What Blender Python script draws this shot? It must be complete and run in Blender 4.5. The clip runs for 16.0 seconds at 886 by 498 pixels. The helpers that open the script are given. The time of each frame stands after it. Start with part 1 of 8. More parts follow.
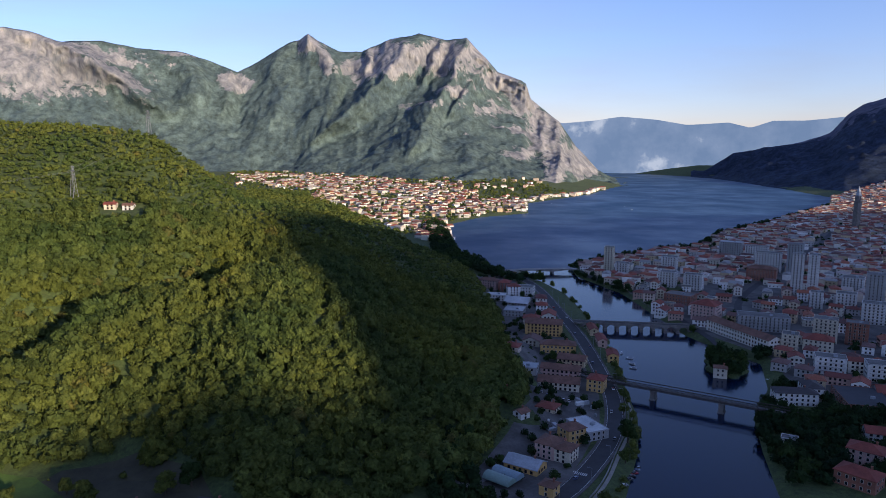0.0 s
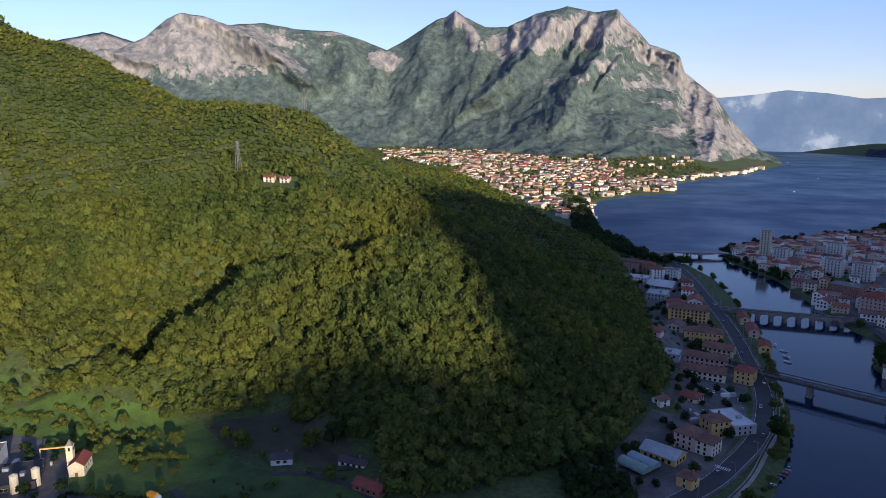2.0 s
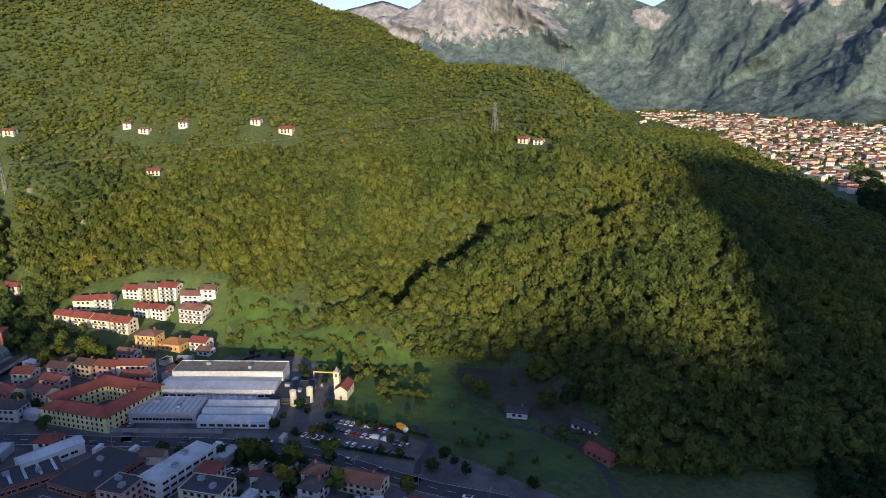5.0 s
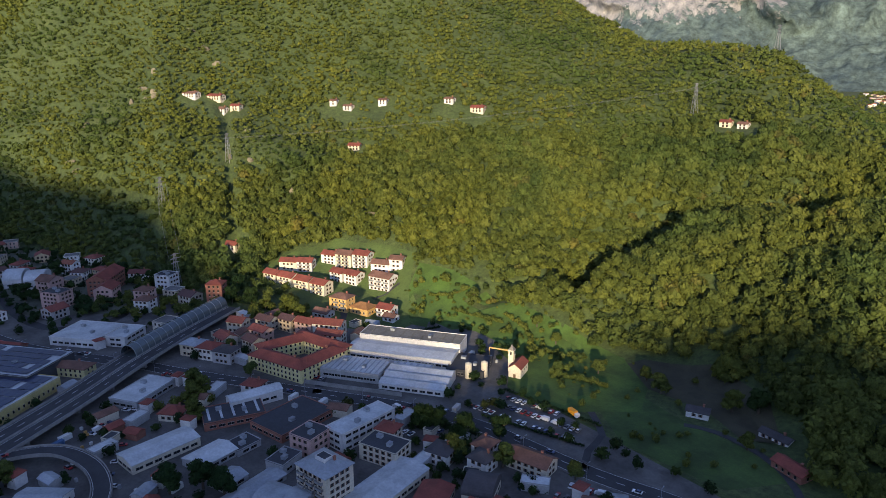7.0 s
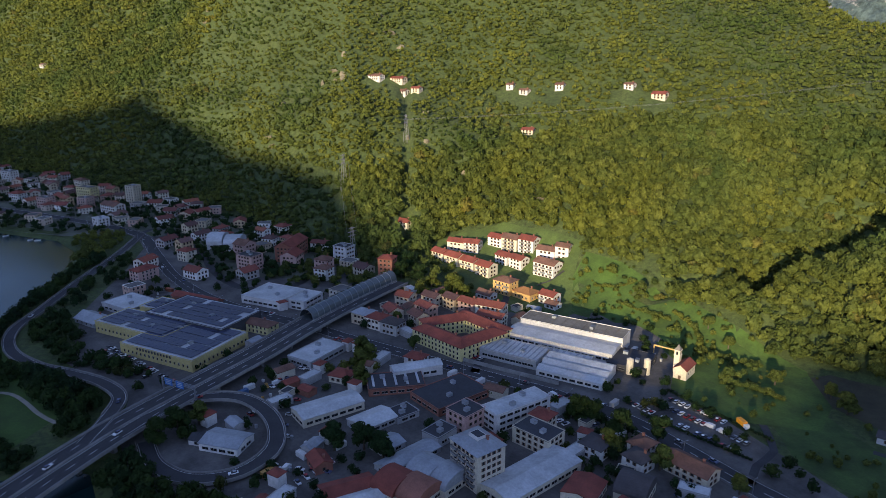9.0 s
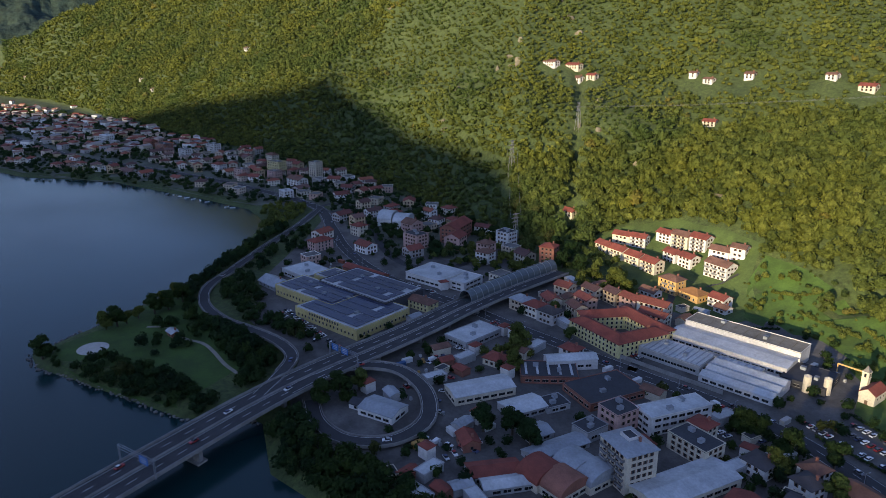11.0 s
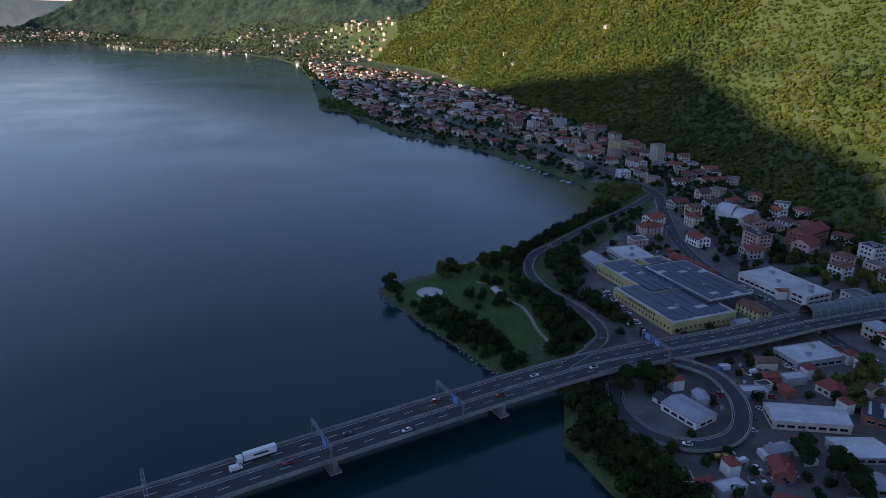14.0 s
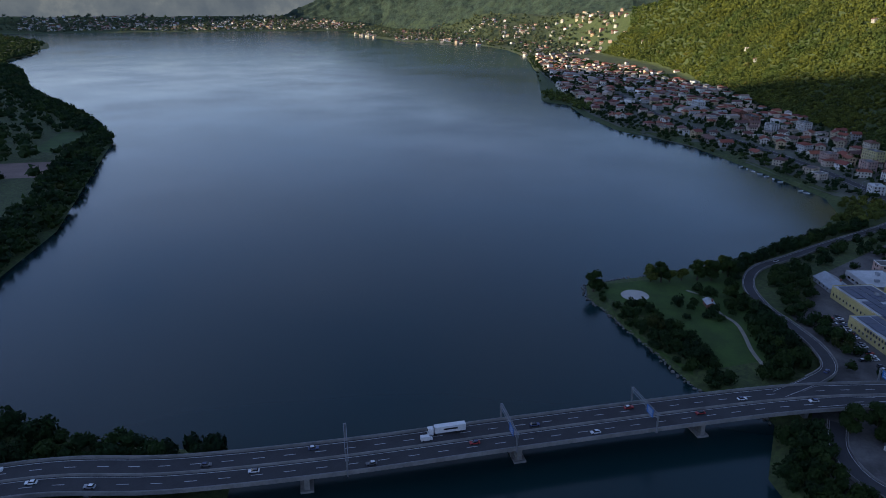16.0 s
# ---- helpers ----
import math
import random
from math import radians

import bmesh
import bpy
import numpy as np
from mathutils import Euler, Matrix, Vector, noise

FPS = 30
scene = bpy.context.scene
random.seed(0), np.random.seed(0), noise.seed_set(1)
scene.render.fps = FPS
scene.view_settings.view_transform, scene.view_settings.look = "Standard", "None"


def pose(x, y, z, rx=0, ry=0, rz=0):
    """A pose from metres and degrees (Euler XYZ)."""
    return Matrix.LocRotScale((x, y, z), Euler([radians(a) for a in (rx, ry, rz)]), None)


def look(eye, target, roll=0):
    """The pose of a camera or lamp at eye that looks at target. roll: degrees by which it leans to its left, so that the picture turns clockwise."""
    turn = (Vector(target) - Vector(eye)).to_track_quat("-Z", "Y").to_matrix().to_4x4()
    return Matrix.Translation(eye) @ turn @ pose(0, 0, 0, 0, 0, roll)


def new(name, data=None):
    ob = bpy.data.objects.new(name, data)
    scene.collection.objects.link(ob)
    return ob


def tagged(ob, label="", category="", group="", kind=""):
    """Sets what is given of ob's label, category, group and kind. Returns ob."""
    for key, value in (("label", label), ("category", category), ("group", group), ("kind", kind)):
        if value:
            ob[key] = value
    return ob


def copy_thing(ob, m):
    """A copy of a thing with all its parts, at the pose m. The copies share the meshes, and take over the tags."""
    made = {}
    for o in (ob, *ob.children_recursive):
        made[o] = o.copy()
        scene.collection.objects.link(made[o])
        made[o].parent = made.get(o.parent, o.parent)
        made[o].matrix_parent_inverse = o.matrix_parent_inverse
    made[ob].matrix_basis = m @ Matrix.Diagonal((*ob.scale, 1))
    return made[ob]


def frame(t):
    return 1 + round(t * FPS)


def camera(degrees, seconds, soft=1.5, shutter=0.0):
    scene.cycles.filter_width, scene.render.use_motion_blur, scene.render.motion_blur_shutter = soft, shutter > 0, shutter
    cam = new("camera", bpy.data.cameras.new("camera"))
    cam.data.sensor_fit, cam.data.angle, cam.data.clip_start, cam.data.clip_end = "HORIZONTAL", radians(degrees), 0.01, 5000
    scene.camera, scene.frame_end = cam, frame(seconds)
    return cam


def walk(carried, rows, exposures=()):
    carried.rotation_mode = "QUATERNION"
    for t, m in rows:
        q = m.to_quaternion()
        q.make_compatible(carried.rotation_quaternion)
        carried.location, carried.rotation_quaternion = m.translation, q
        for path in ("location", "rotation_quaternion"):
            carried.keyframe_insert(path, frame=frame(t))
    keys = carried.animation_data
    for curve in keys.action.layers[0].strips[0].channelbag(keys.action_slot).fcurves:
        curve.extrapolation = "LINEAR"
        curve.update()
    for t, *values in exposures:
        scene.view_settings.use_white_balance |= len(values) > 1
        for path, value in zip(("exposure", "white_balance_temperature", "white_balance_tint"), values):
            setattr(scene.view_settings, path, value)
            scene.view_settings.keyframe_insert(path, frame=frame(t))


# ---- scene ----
cam = camera(65.0, 16.0, soft=0.7)
EYE = 180.0
# seconds, yaw, pitch, roll: the drone hovers over the river and turns to its left
PATH = [
    (0, 0.00, -8.50, 0.27),
    (0.5, 2.60, -8.97, 0.22),
    (1, 5.47, -9.47, 0.23),
    (1.5, 8.30, -9.97, 0.23),
    (2, 11.60, -10.45, 0.22),
    (2.5, 15.10, -10.97, 0.17),
    (3, 18.30, -11.49, 0.13),
    (5.5, 36.14, -13.93, -0.14),
    (6, 40.23, -14.33, -0.18),
    (6.5, 43.99, -14.73, -0.22),
    (7, 47.56, -15.06, -0.24),
    (7.5, 51.09, -15.37, -0.28),
    (8, 54.57, -15.63, -0.26),
    (8.5, 58.19, -15.94, -0.24),
    (11, 75.58, -17.31, -0.09),
    (11.5, 79.42, -17.56, -0.07),
    (12, 83.21, -17.79, -0.01),
    (12.5, 87.14, -18.00, -0.00),
    (13, 91.97, -18.26, 0.04),
    (13.5, 97.83, -18.64, 0.14),
    (14, 103.30, -19.02, 0.18),
    (14.5, 108.37, -19.30, 0.19),
    (15, 113.18, -19.54, 0.22),
    (15.5, 117.69, -19.65, 0.21),
    (16, 121.20, -19.73, 0.25),
]
walk(cam, [(t, pose(0, 0, EYE, 90 + pitch, 0, yaw) @ pose(0, 0, 0, 0, 0, roll)) for t, yaw, pitch, roll in PATH], [(0.0, 0.52, 6300, 14), (3.0, 0.62, 6450, 12), (7.0, 0.78, 6750, 9), (12.0, 0.74, 6750, 8), (16.0, 0.64, 6750, 6)])

# ---- world and sun ----
SUN_AZ, SUN_EL = -141.0, 11.0      # where the sun stands, from +y turning to -x, and its height
world = bpy.data.worlds.new("sky")
scene.world = world
world.use_nodes = True
wn, wl = world.node_tree.nodes, world.node_tree.links
wbg = wn["Background"]
sky = wn.new("ShaderNodeTexSky")
sky.sky_type = "NISHITA"
sky.sun_disc = False
sky.sun_elevation = radians(SUN_EL)
sky.sun_rotation = radians(-SUN_AZ)
sky.altitude, sky.air_density, sky.dust_density, sky.ozone_density = 300, 1.0, 0.15, 4.0
wbg.inputs[1].default_value = 0.15


def sky_clouds():
    """Thin high streaks of cloud, denser towards the horizon."""
    tc = wn.new("ShaderNodeTexCoord")
    mp = wn.new("ShaderNodeMapping")
    mp.inputs["Scale"].default_value = (1.6, 1.6, 9.0)
    mp.inputs["Rotation"].default_value = (0.0, radians(6), 0.4)
    wl.new(tc.outputs["Generated"], mp.inputs["Vector"])
    nz = wn.new("ShaderNodeTexNoise")
    nz.inputs["Scale"].default_value, nz.inputs["Detail"].default_value, nz.inputs["Roughness"].default_value = 1.7, 7, 0.55
    wl.new(mp.outputs[0], nz.inputs["Vector"])
    cr = wn.new("ShaderNodeValToRGB")
    cr.color_ramp.elements[0].position, cr.color_ramp.elements[0].color = 0.40, (0.05, 0.05, 0.05, 1)
    cr.color_ramp.elements[1].position, cr.color_ramp.elements[1].color = 0.72, (0.55, 0.55, 0.55, 1)
    wl.new(nz.outputs["Fac"], cr.inputs[0])
    sep = wn.new("ShaderNodeSeparateXYZ")
    wl.new(tc.outputs["Generated"], sep.inputs[0])
    low = wn.new("ShaderNodeMapRange")
    low.inputs["From Min"].default_value, low.inputs["From Max"].default_value = 0.0, 0.30
    low.inputs["To Min"].default_value, low.inputs["To Max"].default_value = 0.42, 0.0
    wl.new(sep.outputs[2], low.inputs["Value"])
    thin = wn.new("ShaderNodeMapRange")
    thin.inputs["From Min"].default_value, thin.inputs["From Max"].default_value = 0.14, 0.42
    thin.inputs["To Min"].default_value, thin.inputs["To Max"].default_value = 0.6, 1.0
    wl.new(sep.outputs[2], thin.inputs["Value"])
    streaks = wn.new("ShaderNodeMath")
    streaks.operation = "MULTIPLY"
    wl.new(cr.outputs[0], streaks.inputs[0])
    wl.new(thin.outputs[0], streaks.inputs[1])
    veil = wn.new("ShaderNodeMath")
    veil.operation, veil.use_clamp = "ADD", True
    wl.new(streaks.outputs[0], veil.inputs[0])
    wl.new(low.outputs[0], veil.inputs[1])
    mx = wn.new("ShaderNodeMix")
    mx.data_type = "RGBA"
    wl.new(veil.outputs[0], mx.inputs[0])
    wl.new(sky.outputs[0], mx.inputs[6])
    lit = wn.new("ShaderNodeMix")
    lit.data_type, lit.blend_type = "RGBA", "MULTIPLY"
    lit.inputs[0].default_value = 1.0
    wl.new(sky.outputs[0], lit.inputs[6])
    lit.inputs[7].default_value = (1.75, 1.4, 1.1, 1)
    cloud = wn.new("ShaderNodeMix")
    cloud.data_type = "RGBA"
    cloud.inputs[0].default_value = 0.4
    wl.new(lit.outputs[2], cloud.inputs[6])
    cloud.inputs[7].default_value = (2.65, 3.2, 3.75, 1)
    # clouds are brighter on the sun's side of the sky
    toward = wn.new("ShaderNodeVectorMath")
    toward.operation = "DOT_PRODUCT"
    wl.new(tc.outputs["Generated"], toward.inputs[0])
    toward.inputs[1].default_value = (-math.sin(radians(SUN_AZ)), math.cos(radians(SUN_AZ)), 0.0)
    glow = wn.new("ShaderNodeMapRange")
    glow.inputs["From Min"].default_value, glow.inputs["From Max"].default_value = -0.4, 0.9
    glow.inputs["To Min"].default_value, glow.inputs["To Max"].default_value = 0.62, 2.0
    wl.new(toward.outputs["Value"], glow.inputs["Value"])
    side = wn.new("ShaderNodeVectorMath")
    side.operation = "SCALE"
    wl.new(cloud.outputs[2], side.inputs[0])
    wl.new(glow.outputs[0], side.inputs["Scale"])
    wl.new(side.outputs[0], mx.inputs[7])
    tint = wn.new("ShaderNodeMix")
    tint.data_type, tint.blend_type = "RGBA", "MULTIPLY"
    tint.inputs[0].default_value = 1.0
    wl.new(mx.outputs[2], tint.inputs[6])
    tint.inputs[7].default_value = (1.16, 0.97, 1.14, 1)
    wl.new(tint.outputs[2], wbg.inputs[0])


sky_clouds()
sun_data = bpy.data.lights.new("sun", "SUN")
sun_data.energy, sun_data.angle, sun_data.color = 5.0, radians(0.53), (1.0, 0.83, 0.56)
sun = new("sun", sun_data)
sa, se = radians(SUN_AZ), radians(SUN_EL)
SUN = Vector((-math.sin(sa) * math.cos(se), math.cos(sa) * math.cos(se), math.sin(se)))
sun.matrix_world = look(SUN * 3000, (0, 0, 0))

# ---- materials ----
def nodes_of(name):
    m = bpy.data.materials.new(name)
    m.use_nodes = True
    return m, m.node_tree.nodes, m.node_tree.links, m.node_tree.nodes["Principled BSDF"]


def ramp(nt, fac, stops):
    r = nt.nodes.new("ShaderNodeValToRGB")
    while len(r.color_ramp.elements) > 1:
        r.color_ramp.elements.remove(r.color_ramp.elements[-1])
    for k, (p, c) in enumerate(stops):
        e = r.color_ramp.elements[0] if k == 0 else r.color_ramp.elements.new(p)
        e.position, e.color = p, (*c, 1)
    if fac is not None:
        nt.links.new(fac, r.inputs[0])
    return r.outputs[0]


def noise_tex(nt, scale, detail=4.0, rough=0.55, space="pos", squash=1.0):
    n = nt.nodes.new("ShaderNodeTexNoise")
    n.inputs["Scale"].default_value, n.inputs["Detail"].default_value, n.inputs["Roughness"].default_value = scale, detail, rough
    if space == "pos":
        g = nt.nodes.new("ShaderNodeNewGeometry")
        if squash != 1.0:
            mp = nt.nodes.new("ShaderNodeMapping")
            mp.inputs["Scale"].default_value = (1, 1, squash)
            nt.links.new(g.outputs["Position"], mp.inputs["Vector"])
            nt.links.new(mp.outputs[0], n.inputs["Vector"])
        else:
            nt.links.new(g.outputs["Position"], n.inputs["Vector"])
    else:
        g = nt.nodes.new("ShaderNodeTexCoord")
        nt.links.new(g.outputs["Object"], n.inputs["Vector"])
    return n.outputs["Fac"]


def mixed(nt, fac, a, b, mode="MIX"):
    m = nt.nodes.new("ShaderNodeMix")
    m.data_type, m.blend_type = "RGBA", mode
    for sock, v in ((m.inputs[0], fac), (m.inputs[6], a), (m.inputs[7], b)):
        if isinstance(v, (int, float)):
            sock.default_value = v
        elif isinstance(v, tuple):
            sock.default_value = (*v, 1)
        else:
            nt.links.new(v, sock)
    return m.outputs[2]


def bumped(nt, bsdf, fac, strength, distance):
    b = nt.nodes.new("ShaderNodeBump")
    b.inputs["Strength"].default_value, b.inputs["Distance"].default_value = strength, distance
    nt.links.new(fac, b.inputs["Height"])
    nt.links.new(b.outputs[0], bsdf.inputs["Normal"])


def plain(name, colour, dark=0.75, scale=0.6, rough=0.8, vary=0.0, metal=0.0, bump=0.0, space="pos"):
    """A weathered surface: large stains, fine grain, and where asked a different tone for each object."""
    m, n, l, b = nodes_of(name)
    nt = m.node_tree
    lo = tuple(c * dark for c in colour)
    big = ramp(nt, noise_tex(nt, scale * 0.25, 5, 0.65, space), [(0.35, lo), (0.65, colour)])
    fine = ramp(nt, noise_tex(nt, scale * 3, 3, 0.6, space), [(0.3, (0.82,) * 3), (0.7, (1.08,) * 3)])
    out = mixed(nt, 1.0, big, fine, "MULTIPLY")
    if vary:
        oi = n.new("ShaderNodeObjectInfo")
        tone = ramp(nt, oi.outputs["Random"], [(0.0, (1 - vary,) * 3), (0.5, (1.0, 1 - vary * 0.15, 1 - vary * 0.3)), (1.0, (1 + vary * 0.4,) * 3)])
        out = mixed(nt, 1.0, out, tone, "MULTIPLY")
    l.new(out, b.inputs["Base Color"])
    b.inputs["Roughness"].default_value, b.inputs["Metallic"].default_value = rough, metal
    if bump:
        bumped(nt, b, noise_tex(nt, scale * 4, 3, 0.6, space), 0.6, bump)
    return m


def make_water(name, deep, rough, wave, strength):
    m, n, l, b = nodes_of(name)
    nt = m.node_tree
    l.new(ramp(nt, noise_tex(nt, 0.004, 3), [(0.3, tuple(c * 0.8 for c in deep)), (0.7, deep)]), b.inputs["Base Color"])
    l.new(ramp(nt, noise_tex(nt, 0.006, 6, 0.6), [(0.35, (rough * 0.85,) * 3), (0.65, (rough * 1.35,) * 3)]), b.inputs["Roughness"])
    b.inputs["IOR"].default_value = 1.33
    bumped(nt, b, noise_tex(nt, wave, 3, 0.6), strength, 1.0)
    return m


WATER = make_water("lake_water", (0.006, 0.028, 0.030), 0.16, 0.25, 0.003)
WATER_WIND = make_water("ruffled_water", (0.015, 0.060, 0.130), 0.42, 0.30, 0.08)
WATER_RIVER = make_water("calm_river_water", (0.002, 0.010, 0.034), 0.10, 0.25, 0.02)


def make_ground():
    m, n, l, b = nodes_of("valley_ground")
    nt = m.node_tree
    grass = ramp(nt, noise_tex(nt, 0.03, 6, 0.7), [(0.3, (0.036, 0.058, 0.016)), (0.5, (0.056, 0.082, 0.021)), (0.7, (0.076, 0.100, 0.027))])
    fine = ramp(nt, noise_tex(nt, 0.32, 6, 0.75), [(0.34, (0.42,) * 3), (0.66, (1.3,) * 3)])
    l.new(mixed(nt, 1.0, grass, fine, "MULTIPLY"), b.inputs["Base Color"])
    b.inputs["Roughness"].default_value = 0.95
    bumped(nt, b, noise_tex(nt, 0.3, 5, 0.7), 0.6, 1.0)
    return m


GROUND = make_ground()


def make_mountain(name, rock_lo, rock_hi, wood_lo, wood_hi):
    """Rock on the cliffs, woods and pale meadows below them."""
    m, n, l, b = nodes_of(name)
    nt = m.node_tree
    at = n.new("ShaderNodeAttribute")
    at.attribute_name = "bare"
    add = n.new("ShaderNodeMath")
    add.operation = "MULTIPLY_ADD"
    l.new(noise_tex(nt, 0.014, 8, 0.75, squash=0.55), add.inputs[0])
    add.inputs[1].default_value = 1.62
    l.new(at.outputs["Fac"], add.inputs[2])
    mm = n.new("ShaderNodeMapRange")
    mm.inputs["From Min"].default_value, mm.inputs["From Max"].default_value = 1.08, 1.15
    l.new(add.outputs[0], mm.inputs["Value"])
    rock = ramp(nt, noise_tex(nt, 0.022, 9, 0.75, squash=0.3), [(0.36, rock_lo), (0.5, tuple(0.5 * (a + c) for a, c in zip(rock_lo, rock_hi))), (0.62, rock_hi)])
    wood = ramp(nt, noise_tex(nt, 0.006, 9, 0.72), [(0.32, wood_lo), (0.55, wood_hi), (0.72, tuple(c * 1.5 for c in wood_hi))])
    crowns = ramp(nt, noise_tex(nt, 0.030, 9, 0.8), [(0.36, (0.42,) * 3), (0.5, (0.9,) * 3), (0.64, (1.4,) * 3)])
    low = n.new("ShaderNodeAttribute")
    low.attribute_name = "terrace"
    patch = n.new("ShaderNodeMath")
    patch.operation = "MULTIPLY"
    l.new(low.outputs["Fac"], patch.inputs[0])
    l.new(ramp(nt, noise_tex(nt, 0.011, 6, 0.75), [(0.5, (0,) * 3), (0.58, (1,) * 3)]), patch.inputs[1])
    wood = mixed(nt, patch.outputs[0], mixed(nt, 1.0, wood, crowns, "MULTIPLY"), tuple(c * f for c, f in zip(wood_hi, (1.5, 1.4, 1.1))))
    l.new(mixed(nt, mm.outputs[0], wood, rock), b.inputs["Base Color"])
    b.inputs["Roughness"].default_value = 0.95
    b.inputs["Specular IOR Level"].default_value = 0.1
    bumped(nt, b, noise_tex(nt, 0.045, 8, 0.75, squash=0.5), 1.0, 9.0)
    return m


# The wood tones are shifted towards blue to carry the haze of distance.
ROCK = make_mountain("hazed_limestone_woods", (0.11, 0.12, 0.14), (0.35, 0.335, 0.33), (0.059, 0.088, 0.101), (0.091, 0.126, 0.120))
# Darker copy of the range's surface, with shade put into rock and woods.
SHADED_ROCK = make_mountain("shaded_woods", (0.10, 0.10, 0.11), (0.22, 0.21, 0.21), (0.022, 0.035, 0.036), (0.046, 0.066, 0.058))


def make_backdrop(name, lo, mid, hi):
    """The hazy blue distance beyond the lake, self-glowing, with haze and cloud painted in."""
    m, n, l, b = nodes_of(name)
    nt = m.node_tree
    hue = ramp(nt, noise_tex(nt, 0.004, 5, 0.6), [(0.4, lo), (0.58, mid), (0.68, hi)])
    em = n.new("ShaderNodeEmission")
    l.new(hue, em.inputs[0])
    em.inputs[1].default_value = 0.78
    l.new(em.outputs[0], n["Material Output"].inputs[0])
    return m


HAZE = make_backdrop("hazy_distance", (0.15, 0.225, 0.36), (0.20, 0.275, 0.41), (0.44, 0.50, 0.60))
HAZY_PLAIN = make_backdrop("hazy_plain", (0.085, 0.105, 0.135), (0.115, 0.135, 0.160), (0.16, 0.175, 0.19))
SOUTH_WOODS = make_mountain("far_woods", (0.10, 0.10, 0.09), (0.22, 0.21, 0.18), (0.028, 0.047, 0.042), (0.048, 0.072, 0.052))
# The blue of the haze and the dark of the shade are painted in here.
SHADE_HAZE_ROCK = make_mountain("shaded_hazy_mountain", (0.06, 0.065, 0.10), (0.14, 0.14, 0.18), (0.020, 0.030, 0.052), (0.036, 0.050, 0.080))


# ---- mesh helpers ----
def mesh_of(name, verts, faces, mat=None, smooth=False):
    me = bpy.data.meshes.new(name)
    me.from_pydata(verts, [], faces)
    me.validate()
    if mat:
        me.materials.append(mat)
    if smooth:
        me.shade_smooth()
    return me


def quads(nx, ny):
    i, j = np.meshgrid(np.arange(nx - 1), np.arange(ny - 1), indexing="ij")
    a = (i * ny + j).ravel()
    return np.stack([a, a + ny, a + ny + 1, a + 1], 1)


def array_mesh(name, verts, faces, mats=(), index=None, smooth=False):
    """A mesh from numpy arrays of places and of triangles or quads."""
    me = bpy.data.meshes.new(name)
    k = faces.shape[1]
    me.vertices.add(len(verts))
    me.vertices.foreach_set("co", np.ascontiguousarray(verts, dtype=np.float32).ravel())
    me.loops.add(faces.size)
    me.loops.foreach_set("vertex_index", np.ascontiguousarray(faces, dtype=np.int32).ravel())
    me.polygons.add(len(faces))
    me.polygons.foreach_set("loop_start", np.arange(0, faces.size, k, dtype=np.int32))
    for m in mats:
        me.materials.append(m)
    if index is not None:
        me.polygons.foreach_set("material_index", np.ascontiguousarray(index, dtype=np.int32))
    me.update(calc_edges=True)
    me.polygons.foreach_set("use_smooth", np.full(len(faces), smooth))
    return me


# ---- smooth random fields ----
def hash2(i, j, seed):
    h = (i * 374761393 + j * 668265263 + seed * 1274126177) & 0x7FFFFFFF
    h = ((h ^ (h >> 13)) * 1274126177) & 0x7FFFFFFF
    return ((h ^ (h >> 16)) & 0xFFFF) / 65535.0


def field(x, y, size, seed=0, octaves=4, gain=0.5, ridged=False):
    """Fractal value noise, about -1 to 1."""
    x, y = np.asarray(x, float) / size, np.asarray(y, float) / size
    out, amp, total = 0, 1.0, 0
    for o in range(octaves):
        i, j = np.floor(x).astype(np.int64), np.floor(y).astype(np.int64)
        u, v = x - i, y - j
        u, v = u * u * u * (u * (6 * u - 15) + 10), v * v * v * (v * (6 * v - 15) + 10)
        a = hash2(i, j, seed + o) * (1 - u) + hash2(i + 1, j, seed + o) * u
        b = hash2(i, j + 1, seed + o) * (1 - u) + hash2(i + 1, j + 1, seed + o) * u
        n = (a * (1 - v) + b * v) * 2 - 1
        out, total = out + amp * ((1 - 2 * abs(n)) if ridged else n), total + amp
        amp *= gain
        x, y = x * 2.03 + 17.1, y * 2.03 + 5.7
    return out / total


# ---- the lie of the land ----
WEST_BANK = [(95, 336), (117, 392), (131, 444), (137, 498), (147, 567), (153, 656), (154, 749), (150, 838), (133, 909), (91, 955), (57, 1038), (22, 1148),
             (1, 1558), (94, 1748), (228, 1858), (268, 2190), (537, 2586), (700, 2950), (840, 3240), (700, 3500), (600, 5600), (-9000, 5600), (-9000, -5600), (-2600, -5600), (-2080, -3935),
             (-2552, -3645), (-3147, -3147), (-3520, -2700), (-3330, -2560), (-3054, -2443), (-2692, -1818), (-2742, -1534), (-2482, -1225), (-2200, -1010), (-1682, -738), (-1233, -529), (-1215, -470), (-1108, -400), (-1005, -309),
             (-981, -256), (-936, -185), (-859, -115), (-809, -69), (-749, -21), (-687, -4), (-640, -18), (-608, -28), (-544, -49), (-510, -72), (-480, -93), (-454, -112), (-439, -126), (-418, -141),
             (-399, -133), (-378, -109), (-348, -77), (-322, -49), (-309, -11), (-265, -8), (-190, 45), (-60, 140), (50, 250)]
